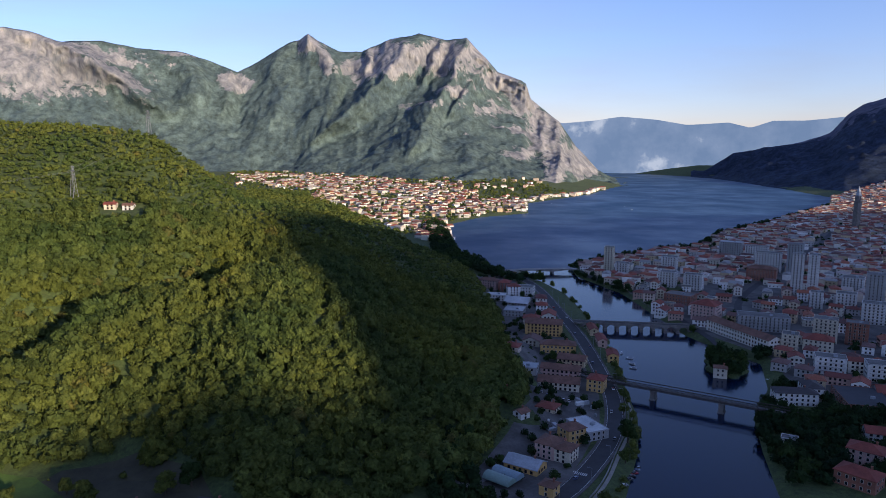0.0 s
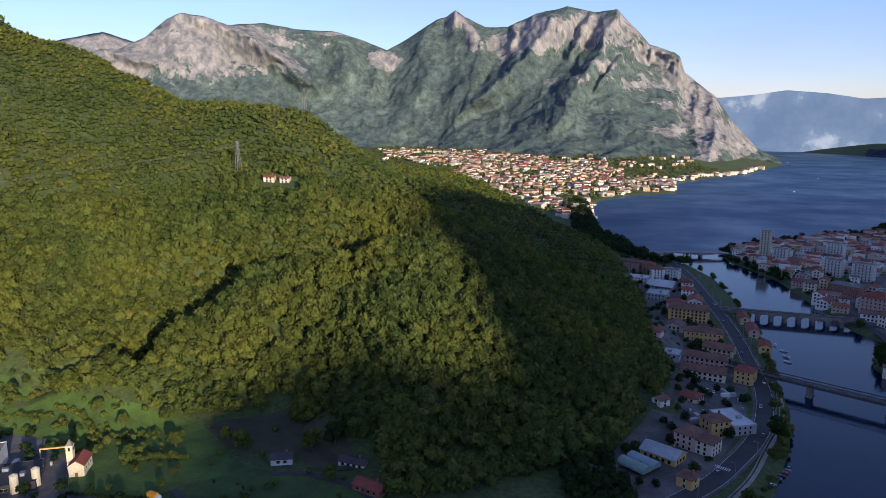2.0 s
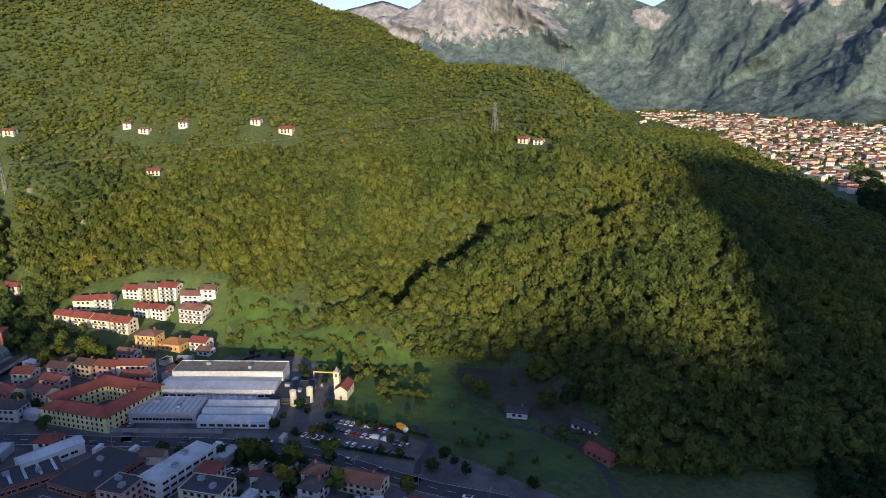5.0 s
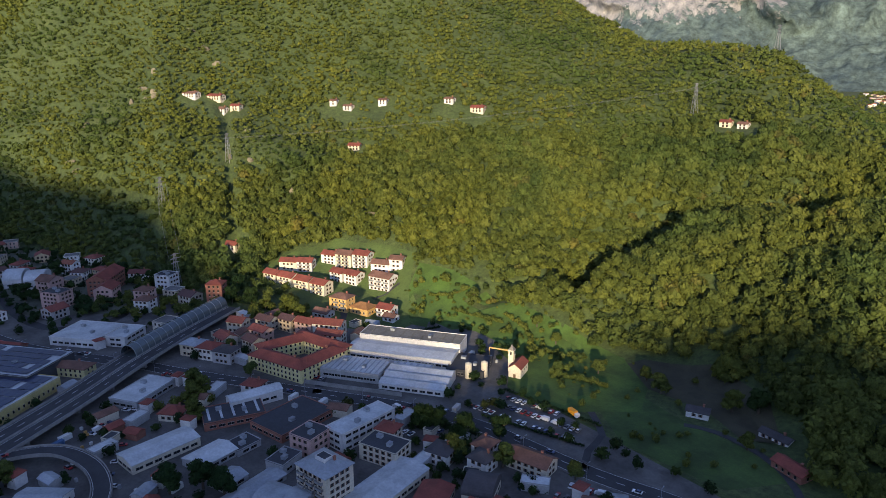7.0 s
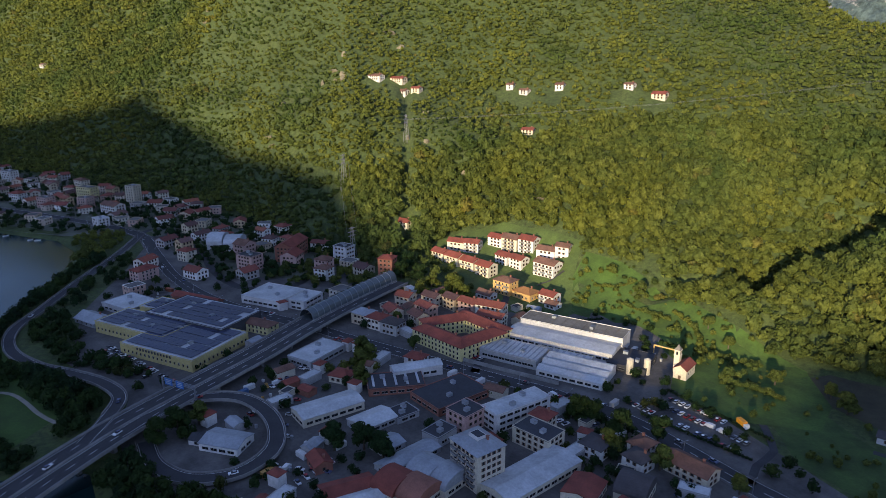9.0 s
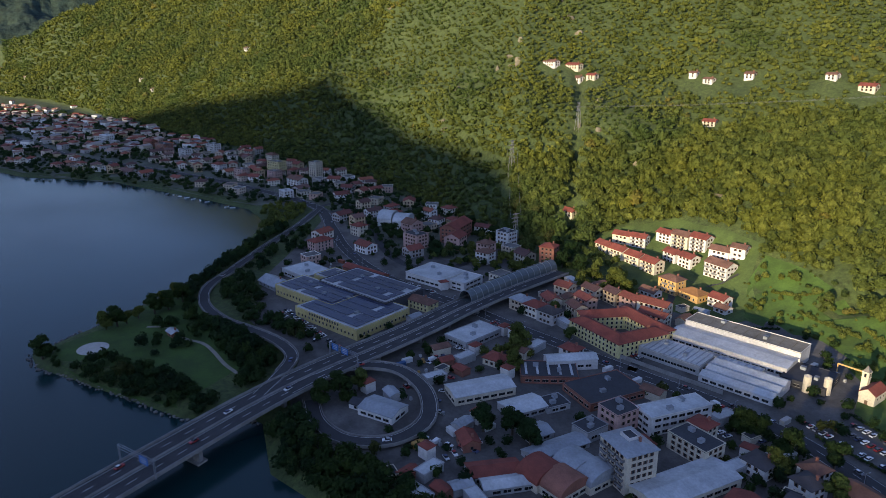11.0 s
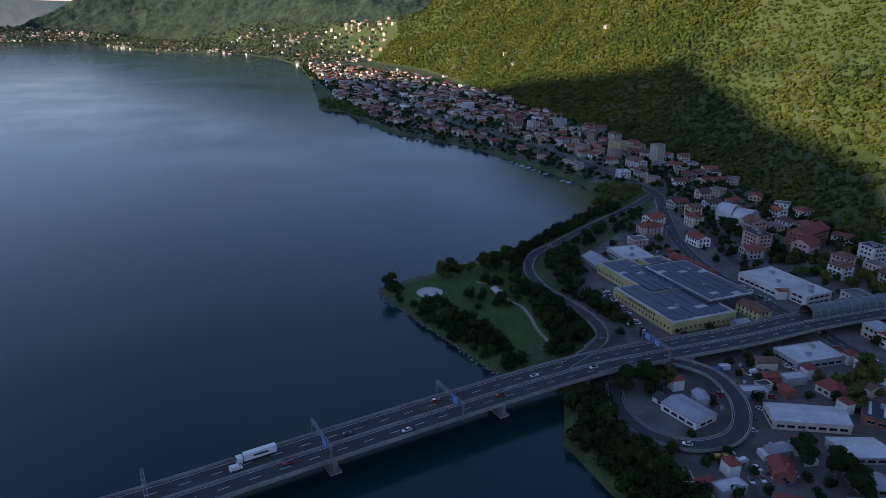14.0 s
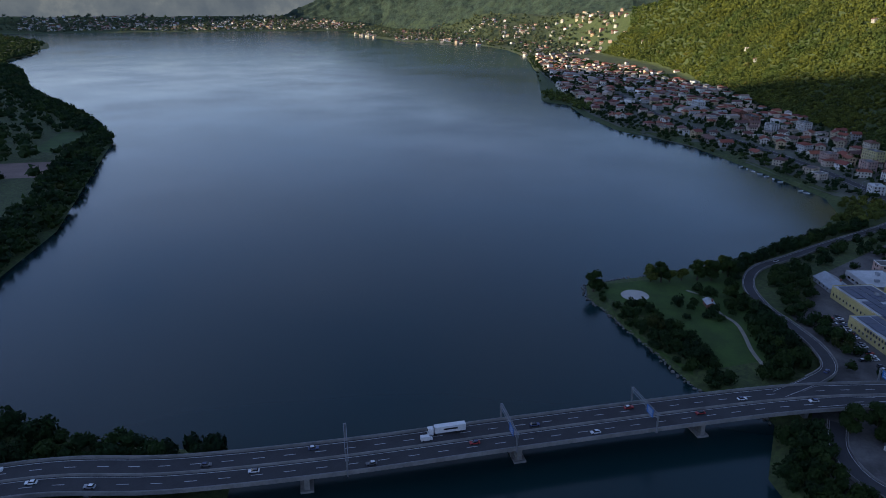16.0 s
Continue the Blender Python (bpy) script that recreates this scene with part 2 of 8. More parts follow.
EAST_BANK = [(175, 337), (191, 392), (209, 445), (244, 500), (266, 560), (246, 610), (233, 648), (228, 725), (220, 840), (186, 950), (190, 1018), (249, 1097), (349, 1158), (449, 1226),
             (568, 1429), (624, 1479), (834, 1715), (1193, 2138), (1392, 2500), (1493, 3202), (1556, 4045), (1277, 4573), (1299, 4940), (9000, 5000), (9000, -9000), (-2000, -9000), (-2000, -4000), (-1900, -3600), (-1800, -3200),
             (-1700, -2900), (-1380, -2470), (-1148, -2217), (-991, -1846), (-787, -1438), (-657, -1053), (-561, -856), (-398, -667), (-298, -550), (-221, -488), (-150, -400), (-127, -310), (-135, -270), (-166, -200), (-100, -150), (80, 0), (150, 200)]


def to_bank(x, y, line):
    """Metres from the bank: more than 0 inside the outline."""
    best, inside = np.full(x.shape, 1e12), np.zeros(x.shape, bool)
    for (ax, ay), (bx, by) in zip(line, line[1:] + line[:1]):
        dx, dy = bx - ax, by - ay
        t = np.clip(((x - ax) * dx + (y - ay) * dy) / (dx * dx + dy * dy), 0, 1)
        best = np.minimum(best, (x - ax - t * dx) ** 2 + (y - ay - t * dy) ** 2)
        if ay != by:
            inside ^= ((ay > y) != (by > y)) & (x < (y - ay) / dy * dx + ax)
    return np.where(inside, 1, -1) * np.sqrt(best)


# the western mountain, by bearing: foot (distance, height), shoulder (distance, height), crest (distance, height)
HILL = np.array([
    (-12.0, 420, 4, 430, 5, 440, 4),
    (-10.0, 415, 4, 425, 6, 445, 6),
    (-8.5, 390, 4, 420, 8, 470, 8),
    (-5.0, 362, 4, 460, 18, 600, 20),
    (-3.0, 345, 4, 500, 22, 800, 22),
    (-0.8, 328, 4, 560, 28, 880, 33),
    (4.0, 315, 5, 560, 48, 880, 66),
    (8.0, 305, 5, 540, 70, 850, 85),
    (12.0, 298, 5, 535, 80, 820, 106),
    (16.0, 298, 5, 535, 84, 820, 122),
    (19.5, 330, 6, 525, 76, 820, 160),
    (23.0, 370, 7, 520, 77, 850, 190),
    (27.0, 395, 8, 510, 73, 900, 198),
    (32.5, 405, 8, 480, 50, 950, 212),
    (37.0, 408, 9, 455, 34, 1030, 258),
    (42.0, 420, 10, 520, 52, 1080, 300),
    (50.0, 460, 12, 640, 98, 1180, 420),
    (57.0, 535, 26, 700, 113, 1250, 470),
    (63.0, 560, 24, 760, 136, 1300, 480),
    (69.0, 580, 14, 790, 138, 1300, 470),
    (75.0, 690, 12, 880, 132, 1350, 440),
    (81.0, 855, 12, 1060, 130, 1500, 420),
    (89.0, 1035, 12, 1260, 140, 1700, 380),
    (96.0, 1360, 12, 1620, 130, 2100, 330),
    (100.0, 1520, 14, 1850, 110, 2300, 275),
    (103.0, 1960, 14, 2200, 110, 2450, 240),
    (105.0, 2200, 16, 2400, 95, 2550, 185),
    (108.0, 2450, 16, 2700, 85, 2900, 150),
    (113.0, 3100, 14, 3500, 60, 3900, 120),
    (118.0, 3400, 14, 3800, 60, 4300, 120),
    (123.0, 4460, 5, 4700, 35, 4900, 75),
    (160.0, 4460, 4, 4700, 35, 4900, 75),
])


GULLY = [(-324, 341), (-302, 364), (-290, 382), (-284, 402)]


def height(x, y, rough=True):
    x, y = np.asarray(x, float), np.asarray(y, float)
    bearing, r = np.degrees(np.arctan2(-x, y)), np.hypot(x, y)
    bank = np.maximum(to_bank(x, y, WEST_BANK), to_bank(x, y, EAST_BANK))
    low = np.clip(bank * 0.45, -4, 3.2) + np.clip(bank - 8, 0, 60) * 0.012
    valley = np.clip((r - 1500) / 1700, 0, 1) * 55 * np.clip((bank - 20) / 300, 0, 1) * (np.abs(bearing) < 60)
    fr, fz, sr, sz, cr, cz = (np.interp(bearing, HILL[:, 0], HILL[:, k]) for k in range(1, 7))
    dip = np.interp(bearing, [13, 19, 34, 37, 39], [0, 42, 40, 26, 0])
    up1 = np.clip((r - fr) / (sr - fr), 0, 1)
    up2 = np.clip((r - sr) / (cr - sr), 0, 1)
    hill = (sz - fz) * (0.35 * up1 + 0.65 * up1 * up1 * (3 - 2 * up1)) + (cz - sz) * (0.7 * up2 + 0.3 * up2 * up2 * (3 - 2 * up2))
    hill = hill - dip * np.clip((r - sr - 3) / 14, 0, 1) * np.clip(1 - (r - sr - 42) / 70, 0, 1)
    apron = 9 * np.clip((r - 440) / 110, 0, 1) ** 1.5 * np.interp(bearing, [43, 49, 64, 69], [0, 1, 1, 0]) * (1 - up1)
    hill = hill * np.clip(1 - (r - cr) / np.maximum(cz * 2.2, 60), 0, 1) ** 1.3
    gap = np.full(x.shape, 1e9)
    for (ax, ay), (bx, by) in zip(GULLY, GULLY[1:]):
        t = np.clip(((x - ax) * (bx - ax) + (y - ay) * (by - ay)) / ((bx - ax) ** 2 + (by - ay) ** 2), 0, 1)
        gap = np.minimum(gap, np.hypot(x - ax - t * (bx - ax), y - ay - t * (by - ay)))
    hill = hill - 8 * np.clip(1 - gap / 10, 0, 1)
    cleft = np.abs((x + 500) * 0.429 + (y - 236) * 0.903)
    reach = (x + 500) * -0.903 + (y - 236) * 0.429
    hill = hill - 10 * np.clip(1 - cleft / 8, 0, 1) * (reach > 0) * (reach < 255)
    hill = hill * ((bearing > -12) & (bearing < 160))
    if rough:
        grow = np.clip(hill / 60, 0, 1)
        hill = hill + grow * (9 * field(x, y, 130, 3, 4) + 3 * field(x, y, 35, 9, 3))
    return low + valley + np.maximum(hill, 0) + apron


def polar_sheet(name, bearings, radii, mat):
    a, r = np.meshgrid(np.radians(bearings), radii, indexing="ij")
    x, y = -np.sin(a) * r, np.cos(a) * r
    z = height(x, y)
    return array_mesh(name, np.stack([x, y, z], -1).reshape(-1, 3), quads(len(bearings), len(radii)), [mat], smooth=True)


bearings = np.concatenate([np.arange(-180, -42, 6.0), np.arange(-42, -14, 0.6), np.arange(-14, 118, 0.4), np.arange(118, 160, 0.7), np.arange(160, 180.1, 5.0)])
radii = np.concatenate([[2, 60, 120, 180], np.geomspace(215, 4950, 300)])
ground = tagged(new("ground", polar_sheet("ground", bearings, radii, GROUND)), "grassy valley floor and wooded mountain slope", "ground", kind="structure")
for name, y0, y1, mat, label in (("water_south", -5200, 160, WATER, "calm dark lake with soft cloud reflections"), ("water_river", 160, 1000, WATER_RIVER, "calm dark blue river between the towns"), ("water_north", 1000, 5200, WATER_WIND, "blue wind-ruffled open lake")):
    me = mesh_of(name, [(-5200, y0, 0), (5200, y0, 0), (5200, y1, 0), (-5200, y1, 0)], [(0, 1, 2, 3)], mat)
    tagged(new(name, me), label, "lake", kind="structure")


def mountain(name, crest, base, top, mat, label, amp=60, size=420, cliff=0.0, steps=(240, 90), seed=1, foot=0.0, back=500, bare=((-180, 1.2), (180, 1.2)), gullies=0.0, cut=0.0, bend=1.5, spur=0.0, ridges=(), rocks=()):
    """crest: bearing and the height in degrees of the skyline; base and top: distances of foot and crest."""
    crest = np.array(crest)
    b = np.linspace(crest[0, 0], crest[-1, 0], steps[0])
    s = np.linspace(0, 1.25, steps[1])
    B, S = np.meshgrid(b, s, indexing="ij")
    e = np.interp(B, crest[:, 0], crest[:, 1])
    up = np.clip(S, 0, 1)
    base_r = np.interp(B, base[0], base[1]) if isinstance(base, tuple) else base
    r = base_r + (top - base_r) * up + back * np.clip(S - 1, 0, 1)
    ribs = field(B * 27, S * 75 + B * 5, 34, seed + 3, 5, 0.5, True)
    spurs = field((B + 20 * S) * 6, S * 30 - B * 0.6, 34, seed + 9, 5, 0.5, True)
    zc = EYE + top * np.tan(np.radians(e))
    shape = up ** bend * (1 - cliff) + cliff * np.clip((up - 0.62) / 0.3, 0, 1) ** 0.8
    slope = np.degrees(np.arctan((foot + (zc - foot) * shape - EYE) / r))
    naked = np.zeros(B.shape)
    for cb, ce, wb, we, lean, much in rocks:
        u, v = B - cb, slope - ce + lean * (B - cb)
        naked = np.maximum(naked, much * np.exp(-(u / (1.25 * wb)) ** 2 - (v / (1.2 * we)) ** 2))
    if rocks:
        steep = np.clip(naked * 1.7 - 0.3, 0, 1) * np.clip((1.02 - up) / 0.05, 0, 1)
    else:
        steep = np.clip((up - np.interp(B, *np.array(sorted(bare)).T) + 0.04) / 0.12, 0, 1) * np.clip((1.02 - up) / 0.08, 0, 1)
    push = np.zeros(B.shape)
    wander = 0.7 * field(B * 22, slope * 22, 34, seed + 17, 5, 0.6)
    for line, out, left, right in ridges:
        at = np.array(sorted((q, p) for p, q in line))
        d = B - np.interp(slope, at[:, 0], at[:, 1]) + wander
        tent = np.clip(1 - np.where(d > 0, d / left, -d / right), 0, 1) ** 1.15
        push = np.maximum(push, out * tent * np.clip((slope - at[0, 0] + 0.6) / 1.6, 0, 1))
    was = r
    r = r - cut * steep * ribs - push * np.clip((1.03 - up) / 0.06, 0, 1)
    x, y = -np.sin(np.radians(B)) * r, np.cos(np.radians(B)) * r
    rough = field(x, y, size, seed, 6, 0.55, True) * amp + field(x, y, size * 0.25, seed + 30, 4, 0.6, True) * amp * 0.35
    z = foot + (zc - foot) * shape + rough * (up ** 1.7 * (1 - up) * 6.0 + 0.2 * up ** 3) - np.clip(S - 1, 0, 1) * 4 * (zc - foot)
    z = z + spur * spurs * up ** 1.4 * (1 - up) * 5
    z = EYE + (z - EYE) * r / was
    z = np.where(S <= 0.02, foot - 30, z)
    z = z - gullies * np.clip(field(B * 55, S * 260, 120, seed + 7, 4, 0.5, True), 0, 1) * up * (1.02 - up).clip(0, 1) * 4
    me = array_mesh(name, np.stack([x, y, z], -1).reshape(-1, 3), quads(*steps), [mat], smooth=True)
    bare = np.array(sorted(bare))
    level = np.interp(B, bare[:, 0], bare[:, 1])
    attr = me.attributes.new("bare", "FLOAT", "POINT")
    worn = np.minimum(naked * 0.85, 0.7) if rocks else np.clip((up - level) / 0.15, 0, 1) * 0.6
    attr.data.foreach_set("value", worn.astype(np.float32).ravel())
    attr = me.attributes.new("terrace", "FLOAT", "POINT")
    attr.data.foreach_set("value", np.clip(1 - up * 2.3, 0, 1).astype(np.float32).ravel())
    return tagged(new(name, me), label, "mountain", kind="structure")

# ---- the mountains beyond the lake ----
mountain("mountain_corni", [(42, 3.4), (40, 4.0), (37, 5.0), (36, 4.9), (34.1, 5.85), (32.5, 7.3), (31.5, 7.8), (30, 7.6), (28.3, 7.0), (25.5, 7.25), (23.3, 6.8), (20.2, 6.7), (18, 6.15), (16.1, 5.45), (14.4, 6.4), (12.2, 7.8), (11.4, 8.1), (10.7, 8.6), (10.0, 8.1), (8.3, 7.25), (6.5, 7.25), (4.3, 8.15),
          (2.6, 8.5), (2.0, 8.7), (1.3, 8.5), (-0.2, 8.15), (-1.8, 8.28), (-2.5, 7.6), (-3.4, 6.8), (-4.3, 5.8), (-6.2, 5.2), (-6.6, 4.9), (-7.0, 3.7), (-9.3, 1.9), (-10.7, -0.1), (-12.5, -1.9), (-14.8, -3.05)][::-1],
         ([-15, -12, -8, -3, 4, 10, 20, 42], [3300, 2850, 2400, 2250, 2300, 2550, 2950, 2700]), 4000, ROCK, "steep limestone range with cliffs and wooded flanks", amp=60, size=700, cliff=0.10, steps=(580, 170), seed=5, gullies=6, cut=48, bend=2.25, spur=34,
         ridges=(([(10.7, 8.5), (8.8, 6.0), (8.4, 4.3), (10.2, 0.3)], 130, 2.2, 1.6), ([(2.3, 8.7), (4.3, 5.6), (6.6, 3.0), (10.2, 0.5)], 220, 2.4, 3.0), ([(-1.8, 8.3), (-0.7, 4.8), (1.1, 2.1), (3.0, -1.5)], 190, 1.8, 2.6),
                 ([(-3.6, 6.6), (-6.8, 4.6), (-9.1, 2.1), (-9.8, -1.0), (-10.8, -3.2)], 230, 2.6, 1.5), ([(29.7, 7.8), (26.7, 5.7), (23.5, 3.1), (21.5, 1.5)], 180, 2.5, 2.0), ([(36.0, 4.8), (33.0, 3.0)], 120, 1.6, 2.0),
                 ([(16.3, 5.4), (16.8, 3.7), (17.8, 1.5)], 90, 1.4, 1.2), ([(6.0, 7.1), (6.5, 4.8)], 90, 0.6, 0.8), ([(4.4, 8.0), (4.9, 5.0)], 110, 0.6, 0.8), ([(0.3, 8.2), (1.6, 4.5)], 130, 0.7, 1.0), ([(-3.2, 6.8), (-2.0, 4.0), (0.0, 1.0)], 120, 1.0, 1.4), ([(20.2, 6.7), (19.0, 4.0), (19.5, 1.5)], 100, 1.8, 1.6), ([(13.0, 3.0), (14.0, 0.0)], 60, 1.4, 1.4)),
         rocks=((29.5, 5.0, 5.0, 2.6, 0.0, 0.72), (25.6, 4.4, 2.2, 0.9, -0.5, 0.9), (30.5, 6.9, 2.6, 1.0, 0.0, 0.8), (37.0, 4.5, 5.0, 2.6, 0.0, 0.7), (25.2, 5.9, 1.7, 0.35, -0.45, 0.9), (20.0, 6.5, 1.6, 0.2, 0.0, 0.7), (16.4, 4.5, 1.1, 0.7, 0.0, 0.95), (10.6, 7.8, 0.9, 0.7, 0.0, 0.9), (9.4, 6.4, 0.5, 1.1, -0.8, 0.75),
                (6.3, 5.9, 1.9, 0.9, 0.15, 0.85), (3.6, 6.5, 2.0, 1.3, 0.0, 0.9), (0.3, 6.7, 2.2, 1.2, 0.0, 0.85), (-2.6, 6.8, 1.1, 1.2, 0.0, 0.8), (-4.6, 5.0, 1.3, 0.9, 0.0, 0.75), (-6.6, 3.5, 1.2, 1.2, 0.0, 0.9), (-8.2, 1.0, 1.1, 1.5, 0.0, 1.0), (-9.2, -1.5, 0.9, 1.5, 0.0, 1.0), (-11.0, -1.5, 1.2, 1.4, 0.0, 0.8),
                (-6.0, 0.7, 1.6, 0.35, -0.2, 0.7), (-6.4, -1.0, 1.5, 0.4, 0.1, 0.7), (-4.0, 2.6, 2.0, 0.8, 0.0, 0.45), (1.4, 2.6, 2.4, 0.3, 0.0, 0.5), (-1.0, 4.0, 1.6, 0.6, 0.0, 0.5)))
mountain("mountain_peak", [(33, 3), (34.8, 5.6), (36.9, 6.2), (39, 5.6), (43, 4.5)], 3600, 4700, ROCK, "distant grey peak behind the wooded slope", amp=40, steps=(60, 40), seed=14, back=150, bare=((33, 0.4), (43, 0.4)))
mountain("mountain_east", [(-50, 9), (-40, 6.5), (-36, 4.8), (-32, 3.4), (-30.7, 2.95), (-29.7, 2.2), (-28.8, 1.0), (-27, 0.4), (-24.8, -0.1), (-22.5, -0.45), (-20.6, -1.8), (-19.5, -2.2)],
         ([-50, -30, -25, -21, -19], [2400, 2800, 3450, 4250, 4400]), 4550, SHADE_HAZE_ROCK, "dark wooded mountain in shade above the lake", amp=60, cliff=0.15, steps=(160, 60), seed=21, bare=((-50, 0.7), (-30, 0.8), (-20, 1.1)))
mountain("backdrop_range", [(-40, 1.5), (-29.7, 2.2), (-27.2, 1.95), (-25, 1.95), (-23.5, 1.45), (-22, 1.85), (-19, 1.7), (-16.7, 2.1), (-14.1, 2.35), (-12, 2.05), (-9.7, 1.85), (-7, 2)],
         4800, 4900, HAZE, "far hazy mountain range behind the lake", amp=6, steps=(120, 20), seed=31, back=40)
mountain("hills_south", [(94, 4.0), (98, 4.5), (104, 5.0), (110, 5.0), (116, 4.6), (120, 3.6), (125, 2.4), (129, 1.0), (132, -0.6), (135, -1.9)],
         ([94, 104, 110, 118, 126, 135], [2500, 2900, 3300, 4000, 4550, 4850]), 4920, SOUTH_WOODS, "wooded hills with pale meadows behind the far end of the lake", amp=50, size=500, steps=(300, 80), seed=41, back=60, bend=1.35, spur=60)


# Glowing hazy strip that stands in for the plain beyond the ground's end.
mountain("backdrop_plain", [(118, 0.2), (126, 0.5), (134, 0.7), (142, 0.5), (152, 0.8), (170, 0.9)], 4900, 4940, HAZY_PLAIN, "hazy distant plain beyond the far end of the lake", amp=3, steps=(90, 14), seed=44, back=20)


def range_shadow():
    """The mountain range across the valley, behind the drone, whose crest bounds the morning shade."""
    line = np.array([(-2350, 40), (-2150, 300), (-1900, 600), (-1677, 655), (-1343, 672), (-1211, 710), (-1025, 731), (-855, 748), (-790, 772), (-729, 748), (-562, 698), (-419, 684), (-365, 673), (-300, 636),
                     (-193, 602), (-129, 597), (-72, 593), (-42, 584), (-26, 579), (23, 579), (46, 588), (62, 602), (128, 620), (144, 623), (165, 617), (199, 606), (224, 611), (236, 630), (250, 675), (258, 700), (310, 744), (420, 755), (900, 715), (1500, 720), (2100, 640), (2700, 400)])
    d = np.array((-math.sin(sa), math.cos(sa)))
    p = np.array((-d[1], d[0]))
    u = np.arange(-2350, 2700, 12.0)
    s = np.concatenate([np.linspace(-900, 0, 24), np.linspace(30, 1100, 20)])
    U, S = np.meshgrid(u, s, indexing="ij")
    h = np.interp(U, line[:, 0], line[:, 1])
    f = np.where(S < 0, (1 + S / 900) ** 1.2, np.clip(1 - S / 1100, 0, 1))
    rough = field(U, S, 300, 77, 5, 0.5, True) * 60 * (S != 0) * np.clip(np.minimum(abs(S) / 300, 1) * f * 2, 0, 1)
    z = np.where(S == 0, h, np.minimum(h * f + rough, h * (1 - 0.0002 * abs(S)) - 0.3 * np.minimum(abs(S), 60)))
    x, y = (2600 + S) * d[0] + U * p[0], (2600 + S) * d[1] + U * p[1]
    me = array_mesh("mountain_behind", np.stack([x, y, z], -1).reshape(-1, 3), quads(len(u), len(s)), [SHADED_ROCK])
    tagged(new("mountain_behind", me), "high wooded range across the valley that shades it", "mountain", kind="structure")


range_shadow()


# ---- foliage ----
def make_leaf(name, dark, mid, light, autumn):
    """Foliage: a tone for each tree, and a lighter or darker one for each spray of leaves."""
    m, n, l, b = nodes_of(name)
    nt = m.node_tree
    g = n.new("ShaderNodeNewGeometry")
    at = n.new("ShaderNodeAttribute")
    at.attribute_name = "tone"
    stand = ramp(nt, noise_tex(nt, 0.010, 3, 0.6), [(0.36, (0.70, 0.84, 0.95)), (0.5, (1, 1, 1)), (0.66, (1.2, 1.1, 0.86))])
    tree = ramp(nt, at.outputs["Fac"], [(0.0, dark), (0.45, mid), (0.88, light), (0.975, light), (1.0, autumn)])
    spray = ramp(nt, g.outputs["Random Per Island"], [(0.0, (0.72, 0.75, 0.72)), (1.0, (1.27, 1.24, 1.12))])
    fine = ramp(nt, noise_tex(nt, 1.6, 3, 0.7), [(0.3, (0.6, 0.62, 0.6)), (0.7, (1.25, 1.25, 1.15))])
    l.new(mixed(nt, 1.0, mixed(nt, 1.0, mixed(nt, 1.0, tree, stand, "MULTIPLY"), spray, "MULTIPLY"), fine, "MULTIPLY"), b.inputs["Base Color"])
    b.inputs["Roughness"].default_value = 0.8
    b.inputs["Specular IOR Level"].default_value = 0.15
    bumped(nt, b, noise_tex(nt, 1.8, 3, 0.75), 0.8, 0.4)
    thin = n.new("ShaderNodeBsdfTranslucent")
    l.new(b.inputs["Base Color"].links[0].from_socket, thin.inputs[0])
    both = n.new("ShaderNodeMixShader")
    both.inputs[0].default_value = 0.32
    l.new(b.outputs[0], both.inputs[1])
    l.new(thin.outputs[0], both.inputs[2])
    l.new(both.outputs[0], n["Material Output"].inputs[0])
    return m


LEAF = make_leaf("broadleaf_crowns", (0.060, 0.081, 0.024), (0.100, 0.124, 0.033), (0.136, 0.156, 0.042), (0.140, 0.132, 0.040))
# Darker crown tones, used for broadleaf trees and hedges as well as pines.
DARK_LEAF = make_leaf("dark_crowns", (0.012, 0.028, 0.012), (0.022, 0.045, 0.016), (0.040, 0.068, 0.020), (0.05, 0.06, 0.02))
# Paler, greyer crowns: distance haze is mixed into these leaf colours.
LEAF_HAZED = make_leaf("hazed_far_crowns", (0.075, 0.100, 0.072), (0.100, 0.126, 0.084), (0.130, 0.152, 0.096), (0.14, 0.14, 0.09))
BARK = plain("bark", (0.09, 0.07, 0.05), scale=2.0, rough=0.95)


def ico(level):
    bm = bmesh.new()
    bmesh.ops.create_icosphere(bm, subdivisions=level, radius=1.0)
    v = np.array([w.co[:] for w in bm.verts])
    f = np.array([[w.index for w in p.verts] for p in bm.faces])
    bm.free()
    return v, f


